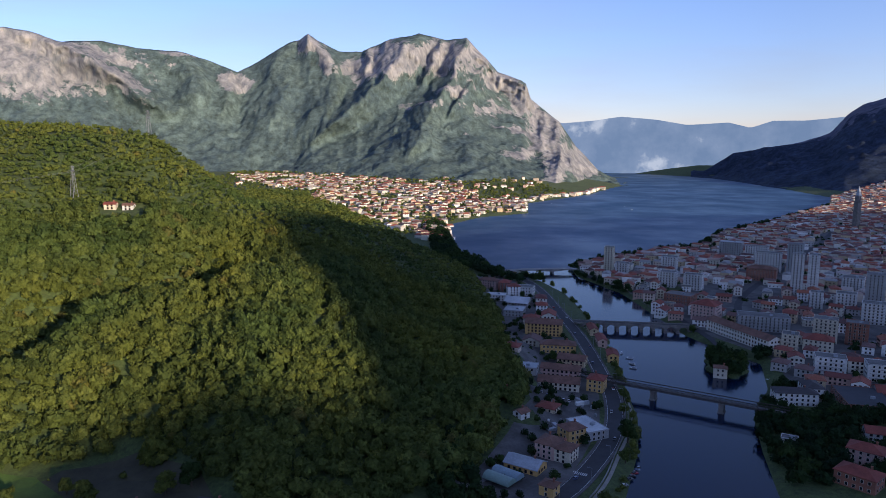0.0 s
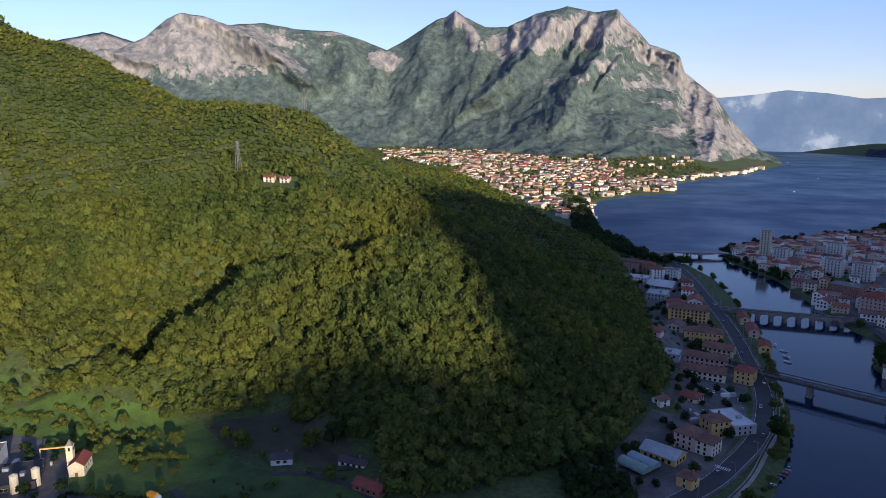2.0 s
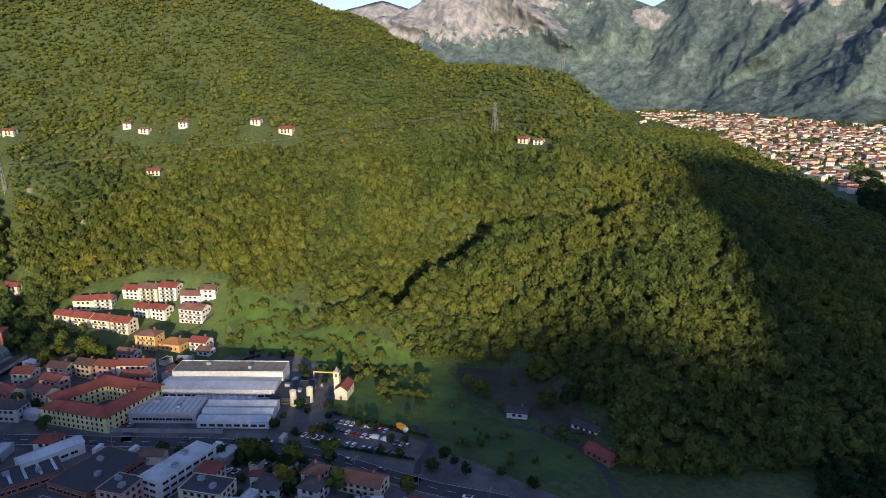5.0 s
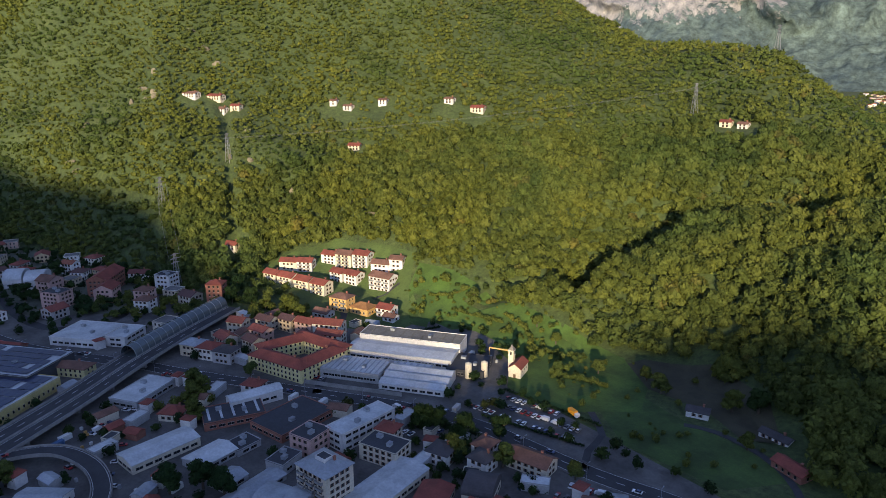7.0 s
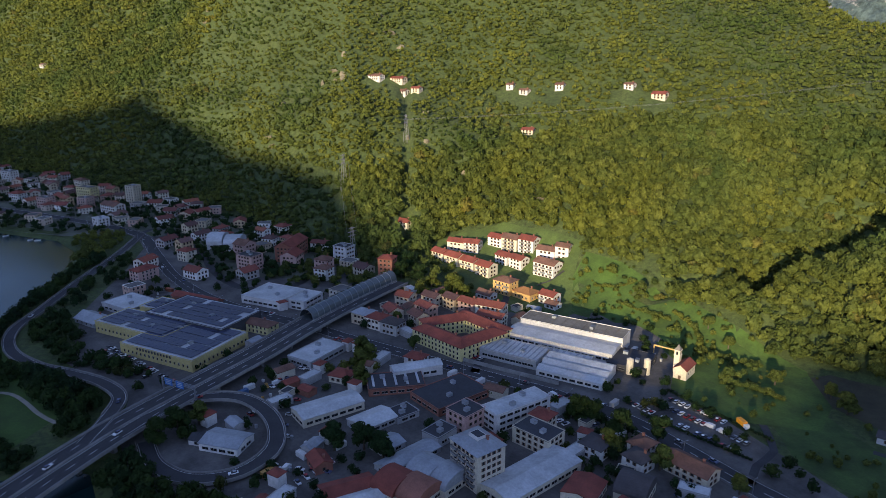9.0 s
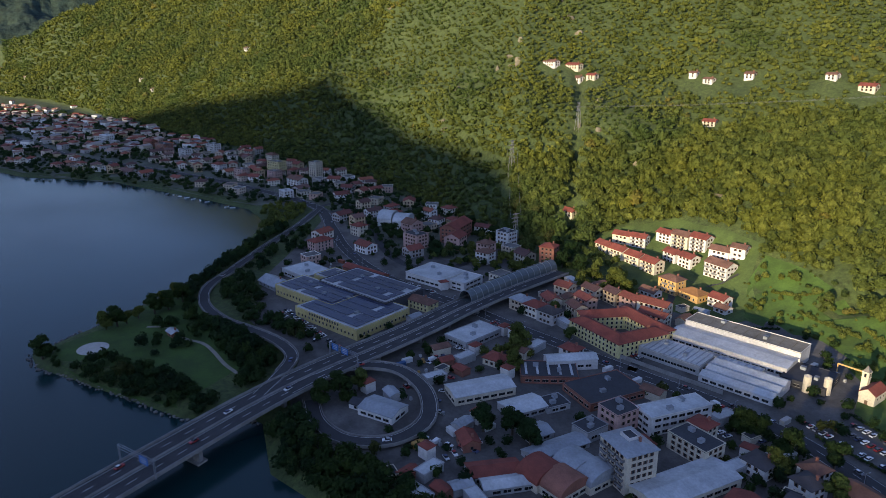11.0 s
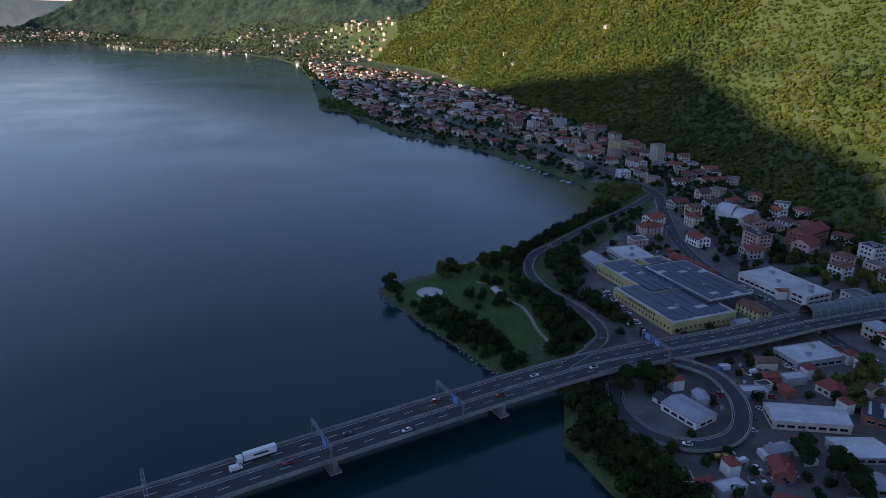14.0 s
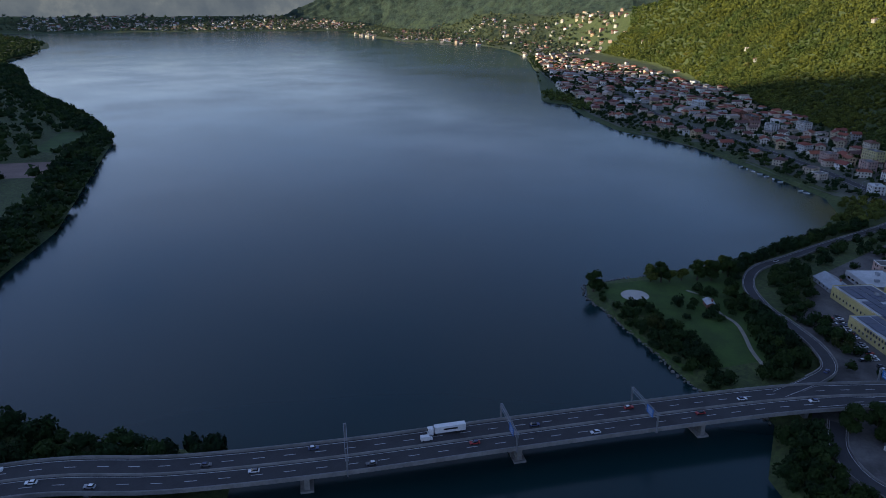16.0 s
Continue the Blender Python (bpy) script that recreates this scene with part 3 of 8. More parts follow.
def crown_shape(level, cards, seed, tall=1.0, card=0.55):
    """A crown about one metre in radius: a lumpy core, and sprays of leaves over it that break its outline."""
    rng = np.random.default_rng(seed)
    v, f = ico(level)
    lobes = rng.normal(size=(7, 3))
    lobes[:, 2] = abs(lobes[:, 2]) * 0.8
    lobes /= np.linalg.norm(lobes, axis=1, keepdims=True)

    def reach(w):
        return 0.62 + 0.85 * np.clip(w @ lobes.T - 0.5, 0, 1).max(1)

    v = v * (reach(v) * 0.86)[:, None]
    v[:, 2] = np.where(v[:, 2] < 0, v[:, 2] * 0.7, v[:, 2]) * tall
    tri = [f]
    verts = [v]
    if cards:
        way = rng.normal(size=(cards, 3))
        way[:, 2] = abs(way[:, 2]) * 1.0 - 0.3
        way /= np.linalg.norm(way, axis=1, keepdims=True)
        at = way * (reach(way) * rng.uniform(0.84, 1.1, cards))[:, None] * (1, 1, tall)
        face = way + rng.normal(size=(cards, 3)) * 0.55
        face /= np.linalg.norm(face, axis=1, keepdims=True)
        a = np.cross(face, rng.normal(size=(cards, 3)))
        a /= np.linalg.norm(a, axis=1, keepdims=True)
        b = np.cross(face, a)
        s = card * rng.uniform(0.55, 1.2, (cards, 1))
        t = np.stack([at - a * s * 0.62 - b * s * 0.4, at + a * s * 0.62 - b * s * 0.36, at + b * s * 0.7], 1)
        verts.append(t.reshape(-1, 3))
        tri.append(np.arange(3 * cards).reshape(-1, 3) + len(v))
    return np.concatenate(verts), np.concatenate(tri)


def forest(name, x, y, size, shapes, mat, label, category="forest", lift=0.75, seed=5, ground_z=None):
    """One mesh of many trees that nobody could count."""
    rng = np.random.default_rng(seed)
    z = height(x, y) if ground_z is None else ground_z
    which = rng.integers(0, len(shapes), len(x))
    turn, squash = rng.uniform(0, 2 * np.pi, len(x)), rng.uniform(0.85, 1.35, len(x))
    tone = np.clip(0.5 + 0.34 * field(x, y, 26, seed + 2, 2) + rng.normal(0, 0.2, len(x)), 0, 0.999) ** 1.0
    vs, fs, ts, base = [], [], [], 0
    for k, (v, f) in enumerate(shapes):
        i = np.nonzero(which == k)[0]
        if not len(i):
            continue
        c, s = np.cos(turn[i])[:, None], np.sin(turn[i])[:, None]
        px = (v[None, :, 0] * c - v[None, :, 1] * s) * size[i, None] + x[i, None]
        py = (v[None, :, 0] * s + v[None, :, 1] * c) * size[i, None] + y[i, None]
        pz = v[None, :, 2] * (size[i] * squash[i])[:, None] + (z[i] + size[i] * squash[i] * lift)[:, None]
        vs.append(np.stack([px, py, pz], -1).reshape(-1, 3))
        fs.append((f[None] + (np.arange(len(i)) * len(v))[:, None, None]).reshape(-1, 3) + base)
        ts.append(np.repeat(tone[i], len(v)))
        base += len(i) * len(v)
    me = array_mesh(name, np.concatenate(vs), np.concatenate(fs), [mat], smooth=False)
    me.attributes.new("tone", "FLOAT", "POINT").data.foreach_set("value", np.concatenate(ts).astype(np.float32))
    return tagged(new(name, me), label, category, kind="stuff")


def inside(x, y, outline):
    ok = np.zeros(np.shape(x), bool)
    for (ax, ay), (bx, by) in zip(outline, outline[1:] + outline[:1]):
        if ay != by:
            ok ^= ((ay > y) != (by > y)) & (x < (y - ay) / (by - ay) * (bx - ax) + ax)
    return ok


def near_line(x, y, line):
    best = np.full(np.shape(x), 1e12)
    for (ax, ay), (bx, by) in zip(line, line[1:]):
        dx, dy = bx - ax, by - ay
        t = np.clip(((x - ax) * dx + (y - ay) * dy) / (dx * dx + dy * dy), 0, 1)
        best = np.minimum(best, (x - ax - t * dx) ** 2 + (y - ay - t * dy) ** 2)
    return np.sqrt(best)


def jitter_grid(x0, x1, y0, y1, step, seed):
    rng = np.random.default_rng(seed)
    gx, gy = np.meshgrid(np.arange(float(x0), x1, step), np.arange(float(y0), y1, step))
    gx[::2] += step / 2
    return (gx + rng.uniform(-0.38, 0.38, gx.shape) * step).ravel(), (gy + rng.uniform(-0.38, 0.38, gy.shape) * step).ravel(), rng


# ---- roads: their lines in plan ----
def smooth_line(points, step=6.0):
    """A Catmull-Rom line through the points, as an array of places about step apart."""
    p = [Vector(q) for q in points]
    p = [p[0] * 2 - p[1]] + p + [p[-1] * 2 - p[-2]]
    out = []
    for a, b, c, d in zip(p, p[1:], p[2:], p[3:]):
        n = max(2, int((c - b).length / step))
        for k in range(n):
            t = k / n
            out.append(0.5 * ((2 * b) + (c - a) * t + (2 * a - 5 * b + 4 * c - d) * t * t + (3 * b - a - 3 * c + d) * t ** 3))
    out.append(p[-2])
    return np.array([q[:] for q in out])


MAIN_ROAD = [(-1400, -440), (-1150, -285), (-1000, -150), (-900, -62), (-800, 8), (-720, 50), (-640, 56), (-560, 62), (-488, 82), (-412, 125), (-379, 142), (-305, 184), (-263, 208), (-222, 224), (-155, 231),
             (-119, 239), (-60, 246), (0, 275), (55, 325), (84, 366), (107, 413), (121, 473), (125, 536), (128, 618), (125, 728), (117, 865), (92, 960)]
HIGHWAY = [(40, -370, 9), (-30, -310, 9.5), (-72, -275, 10), (-108, -241, 10), (-135, -201, 10), (-176, -154, 10), (-223, -106, 10), (-275, -52, 10), (-311, -13, 10), (-335, 18, 10), (-374, 78, 10), (-404, 119, 10), (-430, 160, 10), (-455, 205, 10)]
RAMP = [(-318, -12, 10), (-340, 0, 10), (-360, 6, 9.3), (-384, -1, 8), (-408, -16, 6.5), (-432, -33, 5), (-465, -47, 4.4), (-500, -47, 4.4), (-535, -31, 4.4), (-590, -6, 4.4), (-656, 27, 4.5), (-713, 50, 4.6)]
LOOP = [(-318, 2, 10), (-330, 18, 10), (-338, 38, 9.8), (-329, 60, 9.2), (-305, 69, 8.2), (-280, 64, 7.0), (-269, 46, 5.8), (-276, 26, 4.8), (-295, 15, 4.0), (-318, 13, 3.6)]
HAMLET_LANE = [(-305, 184), (-335, 212), (-352, 232), (-372, 244), (-392, 262), (-414, 281), (-424, 290), (-402, 296), (-396, 316)]
PARK = [(-418, -138), (-440, -122), (-480, -90), (-505, -66), (-470, -50), (-430, -36), (-395, -18), (-372, -14), (-330, -52), (-352, -80), (-382, -110)]
INDUSTRY = [(-520, -5), (-610, 30), (-700, 60), (-640, 165), (-560, 205), (-470, 195), (-400, 235), (-345, 300), (-290, 318), (-258, 292), (-240, 268), (-165, 262), (-100, 255), (-40, 235), (-75, 170), (-200, 62), (-270, 6), (-330, 2), (-365, 10), (-430, -18)]
LECCO = [(232, 720), (226, 860), (194, 950), (200, 1015), (255, 1085), (350, 1145), (455, 1215), (575, 1420), (640, 1480), (840, 1700), (1190, 2120), (1385, 2480), (1750, 2700), (1650, 2000), (1100, 1350), (760, 950), (560, 640), (420, 460), (300, 420), (262, 500), (278, 570), (246, 650)]
MALGRATE = [(12, 1580), (100, 1775), (222, 1885), (255, 2180), (150, 2450), (-250, 2750), (-760, 2950), (-820, 2750), (-560, 2350), (-330, 1950), (-150, 1570), (-60, 1350), (20, 1180)]
PESCATE = [(-752, -14), (-860, -108), (-930, -178), (-978, -250), (-1005, -300), (-1110, -390), (-1225, -460), (-1680, -725), (-2180, -995), (-2200, -860), (-1900, -520), (-1530, -255), (-1290, -125), (-1060, 5), (-900, 95), (-790, 135), (-670, 175), (-570, 205), (-510, 150), (-560, 85), (-650, 70), (-725, 62)]
GARLATE = [(-2210, -1015), (-2480, -1218), (-2730, -1540), (-2690, -1800), (-3030, -2400), (-3330, -2540), (-3800, -2500), (-3300, -1300), (-2850, -850), (-2500, -760)]
SOUTH_END = [(-3560, -2760), (-3190, -3180), (-2600, -3690), (-2130, -3990), (-2340, -4280), (-2850, -3960), (-3440, -3440), (-3960, -2880)]
FIELDS = [[(-454, -861), (-552, -956), (-575, -915), (-562, -901), (-470, -820)], [(-398, -824), (-436, -786), (-393, -718), (-345, -770)], [(-255, -650), (-330, -712), (-372, -690), (-300, -615), (-268, -610)]]
STRIP = [(18, 300), (60, 335), (80, 375), (100, 420), (112, 475), (115, 540), (116, 620), (113, 730), (105, 860), (80, 945), (30, 930), (45, 800), (55, 690), (52, 600), (55, 520), (60, 450), (40, 400), (15, 350)]

LEAFY = [crown_shape(1, 104, s, 0.95 + 0.12 * (s % 3), 0.36) for s in range(9)]
LEAFY_FAR = [crown_shape(1, 12, s + 40, 0.85, 0.62) for s in range(6)]
MEADOWS = [[(-236, 268), (-215, 262), (-165, 262), (-110, 262), (-90, 300), (-125, 345), (-165, 372), (-230, 345), (-262, 300)],
           [(-235, 278), (-200, 308), (-240, 344), (-322, 350), (-400, 342), (-405, 318), (-355, 292), (-300, 312), (-270, 300)],
           [(-352, 290), (-375, 306), (-392, 332), (-362, 342), (-320, 342), (-286, 340), (-258, 340), (-222, 330), (-180, 312), (-208, 292), (-234, 270), (-262, 292), (-300, 308)],
           [(-450, 200), (-400, 232), (-345, 262), (-345, 305), (-400, 330), (-470, 330), (-500, 270), (-490, 215)]]


HAMLET = [(-512, 258), (-508, 290), (-488, 322), (-445, 332), (-402, 338), (-385, 318), (-350, 300), (-345, 270), (-400, 235), (-440, 240)]
VILLAS = [(-760, 323), (-744, 344), (-728, 342), (-714, 352), (-568, 402), (-595, 460), (-532, 497), (-502, 508), (-647, 433), (-625, 436), (-294, 614), (-279, 616), (-560, 262), (-1658, -245), (-1402, -17), (-1580, -215), (50, 419)]


def woods():
    rng = np.random.default_rng(1)
    for name, step, rlo, rhi, blo, bhi, shapes, lo, hi, seed in (
            ("forest", 6.0, 0, 680, -12, 70, LEAFY, 3.1, 5.9, 11), ("upper_forest", 5.9, 680, 1150, -6, 80, LEAFY_FAR, 2.0, 3.8, 12), ("west_forest", 6.4, 680, 1250, 80, 95, LEAFY_FAR, 2.8, 4.4, 15), ("south_forest", 6.3, 1150, 1800, 60, 106, LEAFY_FAR, 3.8, 5.6, 13), ("back_forest", 11.0, 1150, 2300, 3, 21, LEAFY_FAR, 4.0, 7.0, 17),
            ("far_forest", 9.0, 1800, 3100, 88, 114, LEAFY_FAR, 5, 8, 14)):
        x, y, r = jitter_grid(-3300, 200, -1500, 2300, step, seed)
        d, b = np.hypot(x, y), np.degrees(np.arctan2(-x, y))
        keep = (d > rlo) & (d <= rhi) & (b > blo) & (b < bhi)
        x, y, d, b = x[keep], y[keep], d[keep], b[keep]
        foot = np.interp(b, HILL[:, 0], HILL[:, 1])
        crest = np.interp(b, HILL[:, 0], HILL[:, 5])
        keep = (d > foot - 2) & (d < crest + np.where(b < 21, 1500, 60)) & ~inside(x, y, MALGRATE)
        for zone in (INDUSTRY, STRIP):
            keep &= ~inside(x, y, zone)
        for zone in MEADOWS:
            keep &= ~(inside(x, y, zone) & (field(x, y, 30, 60, 2) < (0.70, 0.36, 0.46, 0.05)[MEADOWS.index(zone)]))
        keep &= ~inside(x, y, HAMLET)
        if rhi > 1500:
            keep &= ~inside(x, y, PESCATE) & ~inside(x, y, GARLATE)
        # clearings and the strip under the power line
        keep &= np.random.default_rng(seed + 50).random(len(x)) > 0.08
        rim = np.interp(b, HILL[:, 0], HILL[:, 3])
        keep &= ~((b > 17) & (b < 37.5) & (d > rim + 3) & (d < rim + 26)) & (near_line(x, y, GULLY) > 5)
        keep &= near_line(x, y, [(-500, 236), (-560, 265), (-640, 303), (-723, 342)]) > 5.5
        for hx, hy in VILLAS:
            keep &= ~((np.abs((x - hx) * 0.8 + (y - hy) * 0.6) < 15) & (np.hypot(x - hx * 0.985, y - hy * 0.985) < 17))
        keep &= (height(x, y) > 4.5)
        x, y = x[keep], y[keep]
        size = np.random.default_rng(seed).uniform(lo, hi, len(x)) * (1 + 0.25 * field(x, y, 40, 8, 2))
        forest(name, x, y, size, shapes, LEAF, "dense green deciduous forest with first autumn tints", seed=seed)


woods()

# ---- parts ----
def part(name, mesh, parent, label="", at=None):
    """One mesh object under a thing or a part."""
    ob = new(name, mesh)
    ob.parent = parent
    if at is not None:
        ob.matrix_basis = at
    if label:
        tagged(ob, label)
    return ob


def solid(name, boxes, mats, bevel=0.0):
    """Boxes (x0, x1, y0, y1, z0, z1, material slot) as one mesh."""
    vs, fs, ms = [], [], []
    for x0, x1, y0, y1, z0, z1, k in boxes:
        b = len(vs)
        vs += [(x0, y0, z0), (x1, y0, z0), (x1, y1, z0), (x0, y1, z0), (x0, y0, z1), (x1, y0, z1), (x1, y1, z1), (x0, y1, z1)]
        fs += [(b, b + 3, b + 2, b + 1), (b + 4, b + 5, b + 6, b + 7), (b, b + 1, b + 5, b + 4), (b + 1, b + 2, b + 6, b + 5), (b + 2, b + 3, b + 7, b + 6), (b + 3, b, b + 4, b + 7)]
        ms += [k] * 6
    return array_mesh(name, np.array(vs, float), np.array(fs), mats, ms)


def extruded(name, profile, x0, x1, mats, slots=None):
    """A closed outline in y and z, drawn out along x."""
    n = len(profile)
    me = bpy.data.meshes.new(name)
    vs = [(x0, y, z) for y, z in profile] + [(x1, y, z) for y, z in profile]
    fs = [tuple(range(n))[::-1], tuple(range(n, 2 * n))] + [(k, (k + 1) % n, n + (k + 1) % n, n + k) for k in range(n)]
    me.from_pydata(vs, [], fs)
    for m in mats:
        me.materials.append(m)
    if slots:
        for p, s in zip(me.polygons, slots):
            p.material_index = s
    return me


def swept(name, line, profile, mats, slots=None):
    """A closed outline (sideways, up) carried along a line of places (x, y, z)."""
    line = np.asarray(line, float)
    tang = np.gradient(line[:, :2], axis=0)
    tang /= np.linalg.norm(tang, axis=1, keepdims=True) + 1e-9
    side = np.stack([tang[:, 1], -tang[:, 0]], 1)
    prof = np.array(profile, float)
    n, k = len(line), len(prof)
    v = np.zeros((n, k, 3))
    v[:, :, :2] = line[:, None, :2] + side[:, None] * prof[None, :, :1]
    v[:, :, 2] = line[:, None, 2] + prof[None, :, 1]
    i, j = np.meshgrid(np.arange(n - 1), np.arange(k), indexing="ij")
    f = np.stack([i * k + j, i * k + (j + 1) % k, (i + 1) * k + (j + 1) % k, (i + 1) * k + j], -1).reshape(-1, 4)
    index = None if slots is None else np.tile(slots, n - 1)
    return array_mesh(name, v.reshape(-1, 3), f, mats, index)


def rect(w, t, z=0.0, off=0.0):
    return [(off - w / 2, z), (off + w / 2, z), (off + w / 2, z - t), (off - w / 2, z - t)]


ASPHALT = plain("asphalt", (0.046, 0.046, 0.050), 0.7, 0.5, 0.9, bump=0.01)
ASPHALT_PALE = plain("worn_asphalt", (0.138, 0.130, 0.122), 0.42, 0.25, 0.92, bump=0.02)
CONCRETE = plain("concrete", (0.27, 0.26, 0.25), 0.6, 0.4, 0.85, bump=0.02)
PAINT = plain("road_paint", (0.62, 0.62, 0.60), 0.8, 1.0, 0.7)
STEEL = plain("galvanised_steel", (0.30, 0.31, 0.33), 0.8, 1.0, 0.5, metal=0.6)
IRON = plain("brown_iron", (0.060, 0.048, 0.042), 0.7, 1.0, 0.7, metal=0.2)
SIGN_BLUE = plain("sign_blue", (0.02, 0.14, 0.42), 0.9, 1.0, 0.5)
STONE = plain("grey_stone", (0.19, 0.175, 0.16), 0.6, 0.8, 0.9, bump=0.05)
GRASS = plain("mown_grass", (0.044, 0.092, 0.010), 0.62, 0.35, 0.95, bump=0.06)
GRAVEL = plain("gravel", (0.30, 0.28, 0.24), 0.7, 0.8, 0.95, bump=0.03)


def draped(name, outline, step, mat, lift, label, category="ground"):
    """A paved or mown patch that lies on the ground."""
    xs, ys = [p[0] for p in outline], [p[1] for p in outline]
    bm = bmesh.new()
    face = bm.faces.new([bm.verts.new((x, y, 0)) for x, y in outline])
    for axis, lo, hi in ((0, min(xs), max(xs)), (1, min(ys), max(ys))):
        for c in np.arange(lo + step, hi, step):
            co, no = [0, 0, 0], [0, 0, 0]
            co[axis], no[axis] = c, 1
            bmesh.ops.bisect_plane(bm, geom=bm.verts[:] + bm.edges[:] + bm.faces[:], plane_co=co, plane_no=no)
    p = np.array([v.co[:2] for v in bm.verts])
    for v, z in zip(bm.verts, height(p[:, 0], p[:, 1])):
        v.co.z = max(z, 0.3) + lift
    bmesh.ops.recalc_face_normals(bm, faces=bm.faces)
    me = bpy.data.meshes.new(name)
    bm.to_mesh(me)
    bm.free()
    if me.polygons and sum(p.normal.z for p in me.polygons) < 0:
        me.flip_normals()
    me.materials.append(mat)
    return tagged(new(name, me), label, category, kind="structure")


def on_ground(line, lift):
    line = np.asarray(line)
    return np.column_stack([line[:, :2], np.maximum(height(line[:, 0], line[:, 1]), 0.5) + lift])


draped("pavement_industry", INDUSTRY, 22, ASPHALT_PALE, 0.10, "worn grey asphalt yards between the workshops", "pavement")
draped("pavement_strip", STRIP, 22, ASPHALT_PALE, 0.10, "worn asphalt yards along the river road", "pavement")
draped("pavement_lecco", LECCO, 60, ASPHALT_PALE, 0.10, "grey paved streets and yards of the town", "pavement")
draped("pavement_village", PESCATE, 40, plain("village_ground", (0.13, 0.14, 0.10), 0.45, 0.12, 0.95), 0.17, "village ground of lanes and small gardens", "pavement")
draped("lawn_park", PARK, 12, GRASS, 0.12, "mown lawn on the lakeside point", "lawn")
draped("lawn_meadow", [(-232, 268), (-215, 266), (-190, 283), (-160, 262), (-110, 262), (-92, 290), (-120, 300), (-160, 305), (-200, 318), (-245, 318), (-258, 296)], 9, plain("long_grass", (0.054, 0.100, 0.018), 0.5, 0.3, 0.95, bump=0.15), 0.14, "rough green meadow beside the chapel", "lawn")

draped("lawn_hamlet", HAMLET, 9, plain("garden_ground", (0.078, 0.120, 0.028), 0.55, 0.2, 0.95, bump=0.1), 0.2, "gardens, verges and yards of the hamlet", "lawn")
draped("lawn_slope", [(-238, 266), (-262, 294), (-300, 308), (-350, 288), (-384, 316), (-392, 334), (-362, 343), (-322, 344), (-258, 344), (-215, 346), (-184, 322), (-172, 296), (-196, 270), (-215, 264)], 9, plain("meadow_grass", (0.070, 0.132, 0.020), 0.5, 0.25, 0.95, bump=0.1), 0.25, "sunlit rough meadow on the slope's foot", "lawn")
draped("lawn_field", [(-128, 345), (-108, 315), (-125, 308), (-150, 322), (-195, 322), (-215, 335), (-205, 352), (-165, 366)], 12, plain("rough_field", (0.060, 0.056, 0.030), 0.6, 0.4, 0.95, bump=0.1), 0.2, "rough brown field at the wood's foot", "field")
draped("lawn_sports", FIELDS[0], 20, GRASS, 0.2, "sports field behind the shore trees", "lawn")
draped("pavement_pitch", FIELDS[1], 20, plain("clay_pitch", (0.22, 0.15, 0.12), 0.8, 0.3, 0.95), 0.24, "brown clay pitch near the shore", "pavement")


def dashes(line, off, every, length, width, parent, mat=None, lift=0.03, most=60):
    """Painted lane marks along a line, each one a piece of its own."""
    line = np.asarray(line)
    seg = np.linalg.norm(np.diff(line, axis=0), axis=1)
    run = np.concatenate([[0], np.cumsum(seg)])
    me = solid("lane_mark", [(-length / 2, length / 2, -width / 2, width / 2, -0.02, 0.012, 0)], [mat or PAINT])
    for s in np.arange(every, run[-1] - every, every)[:most]:
        p = [np.interp(s, run, line[:, k]) for k in range(3)]
        q = [np.interp(s + 1, run, line[:, k]) for k in range(3)]
        a = math.atan2(q[1] - p[1], q[0] - p[0])
        part("lane_mark", me, parent, at=pose(p[0] + math.sin(a) * off, p[1] - math.cos(a) * off, p[2] + lift, 0, 0, math.degrees(a)))


def road(name, points, width, label, lift=0.22, marks=True):
    line = on_ground(smooth_line([(x, y, 0) for x, y in points], 8), lift)
    ob = tagged(new(name, swept(name, line, rect(width, 0.3), [ASPHALT])), label, "road", kind="structure")
    if marks:
        for off in (-width / 2 + 0.35, width / 2 - 0.35):
            part("edge_line", swept("edge_line", line + (0, 0, 0.03), rect(0.18, 0.03, 0, off), [PAINT]), ob)
        near = line[(np.hypot(line[:, 0], line[:, 1]) < 620)]
        dashes(near, 0, 9, 4, 0.22, ob)
    for off in (-width / 2 - 0.8, width / 2 + 0.8) if marks else ():
        part("kerb", swept("kerb", line + (0, 0, 0.12), rect(1.5, 0.45, 0, off), [ASPHALT_PALE]), ob)
    return ob


road("road_main", MAIN_ROAD, 10.5, "asphalt main road with white lane marks")
road("road_hamlet", HAMLET_LANE, 5.0, "narrow asphalt lane climbing to the hamlet", marks=False)
road("road_east_quay", [(250, 600), (248, 650), (243, 725), (232, 840), (200, 930), (205, 1000), (262, 1075), (360, 1132)], 7, "quay road along the east bank", marks=False)
for name, pts in (("street_a", [(240, 655), (330, 640), (470, 610), (640, 590)]), ("street_b", [(300, 640), (330, 760), (420, 900), (560, 1080), (800, 1420)]), ("street_c", [(262, 830), (400, 780), (560, 720)]), ("street_d", [(262, 1000), (420, 960), (620, 880)]), ("street_e", [(470, 610), (560, 780), (700, 960)])):
    road(name, pts, 8, "town street between blocks", marks=False)
road("lane_chapel", [(-160, 232), (-168, 245), (-172, 262), (-188, 276), (-203, 290), (-200, 312)], 3.5, "narrow lane beside the car park", marks=False)
road("lane_red_houses", [(-150, 300), (-135, 305), (-110, 300), (-90, 285), (-75, 262)], 3.5, "gravel lane to the cottages", marks=False)
road("road_roundabout", [(-720, 50), (-735, 62), (-728, 80), (-708, 82), (-700, 66), (-712, 52)], 6, "small roundabout", marks=False)
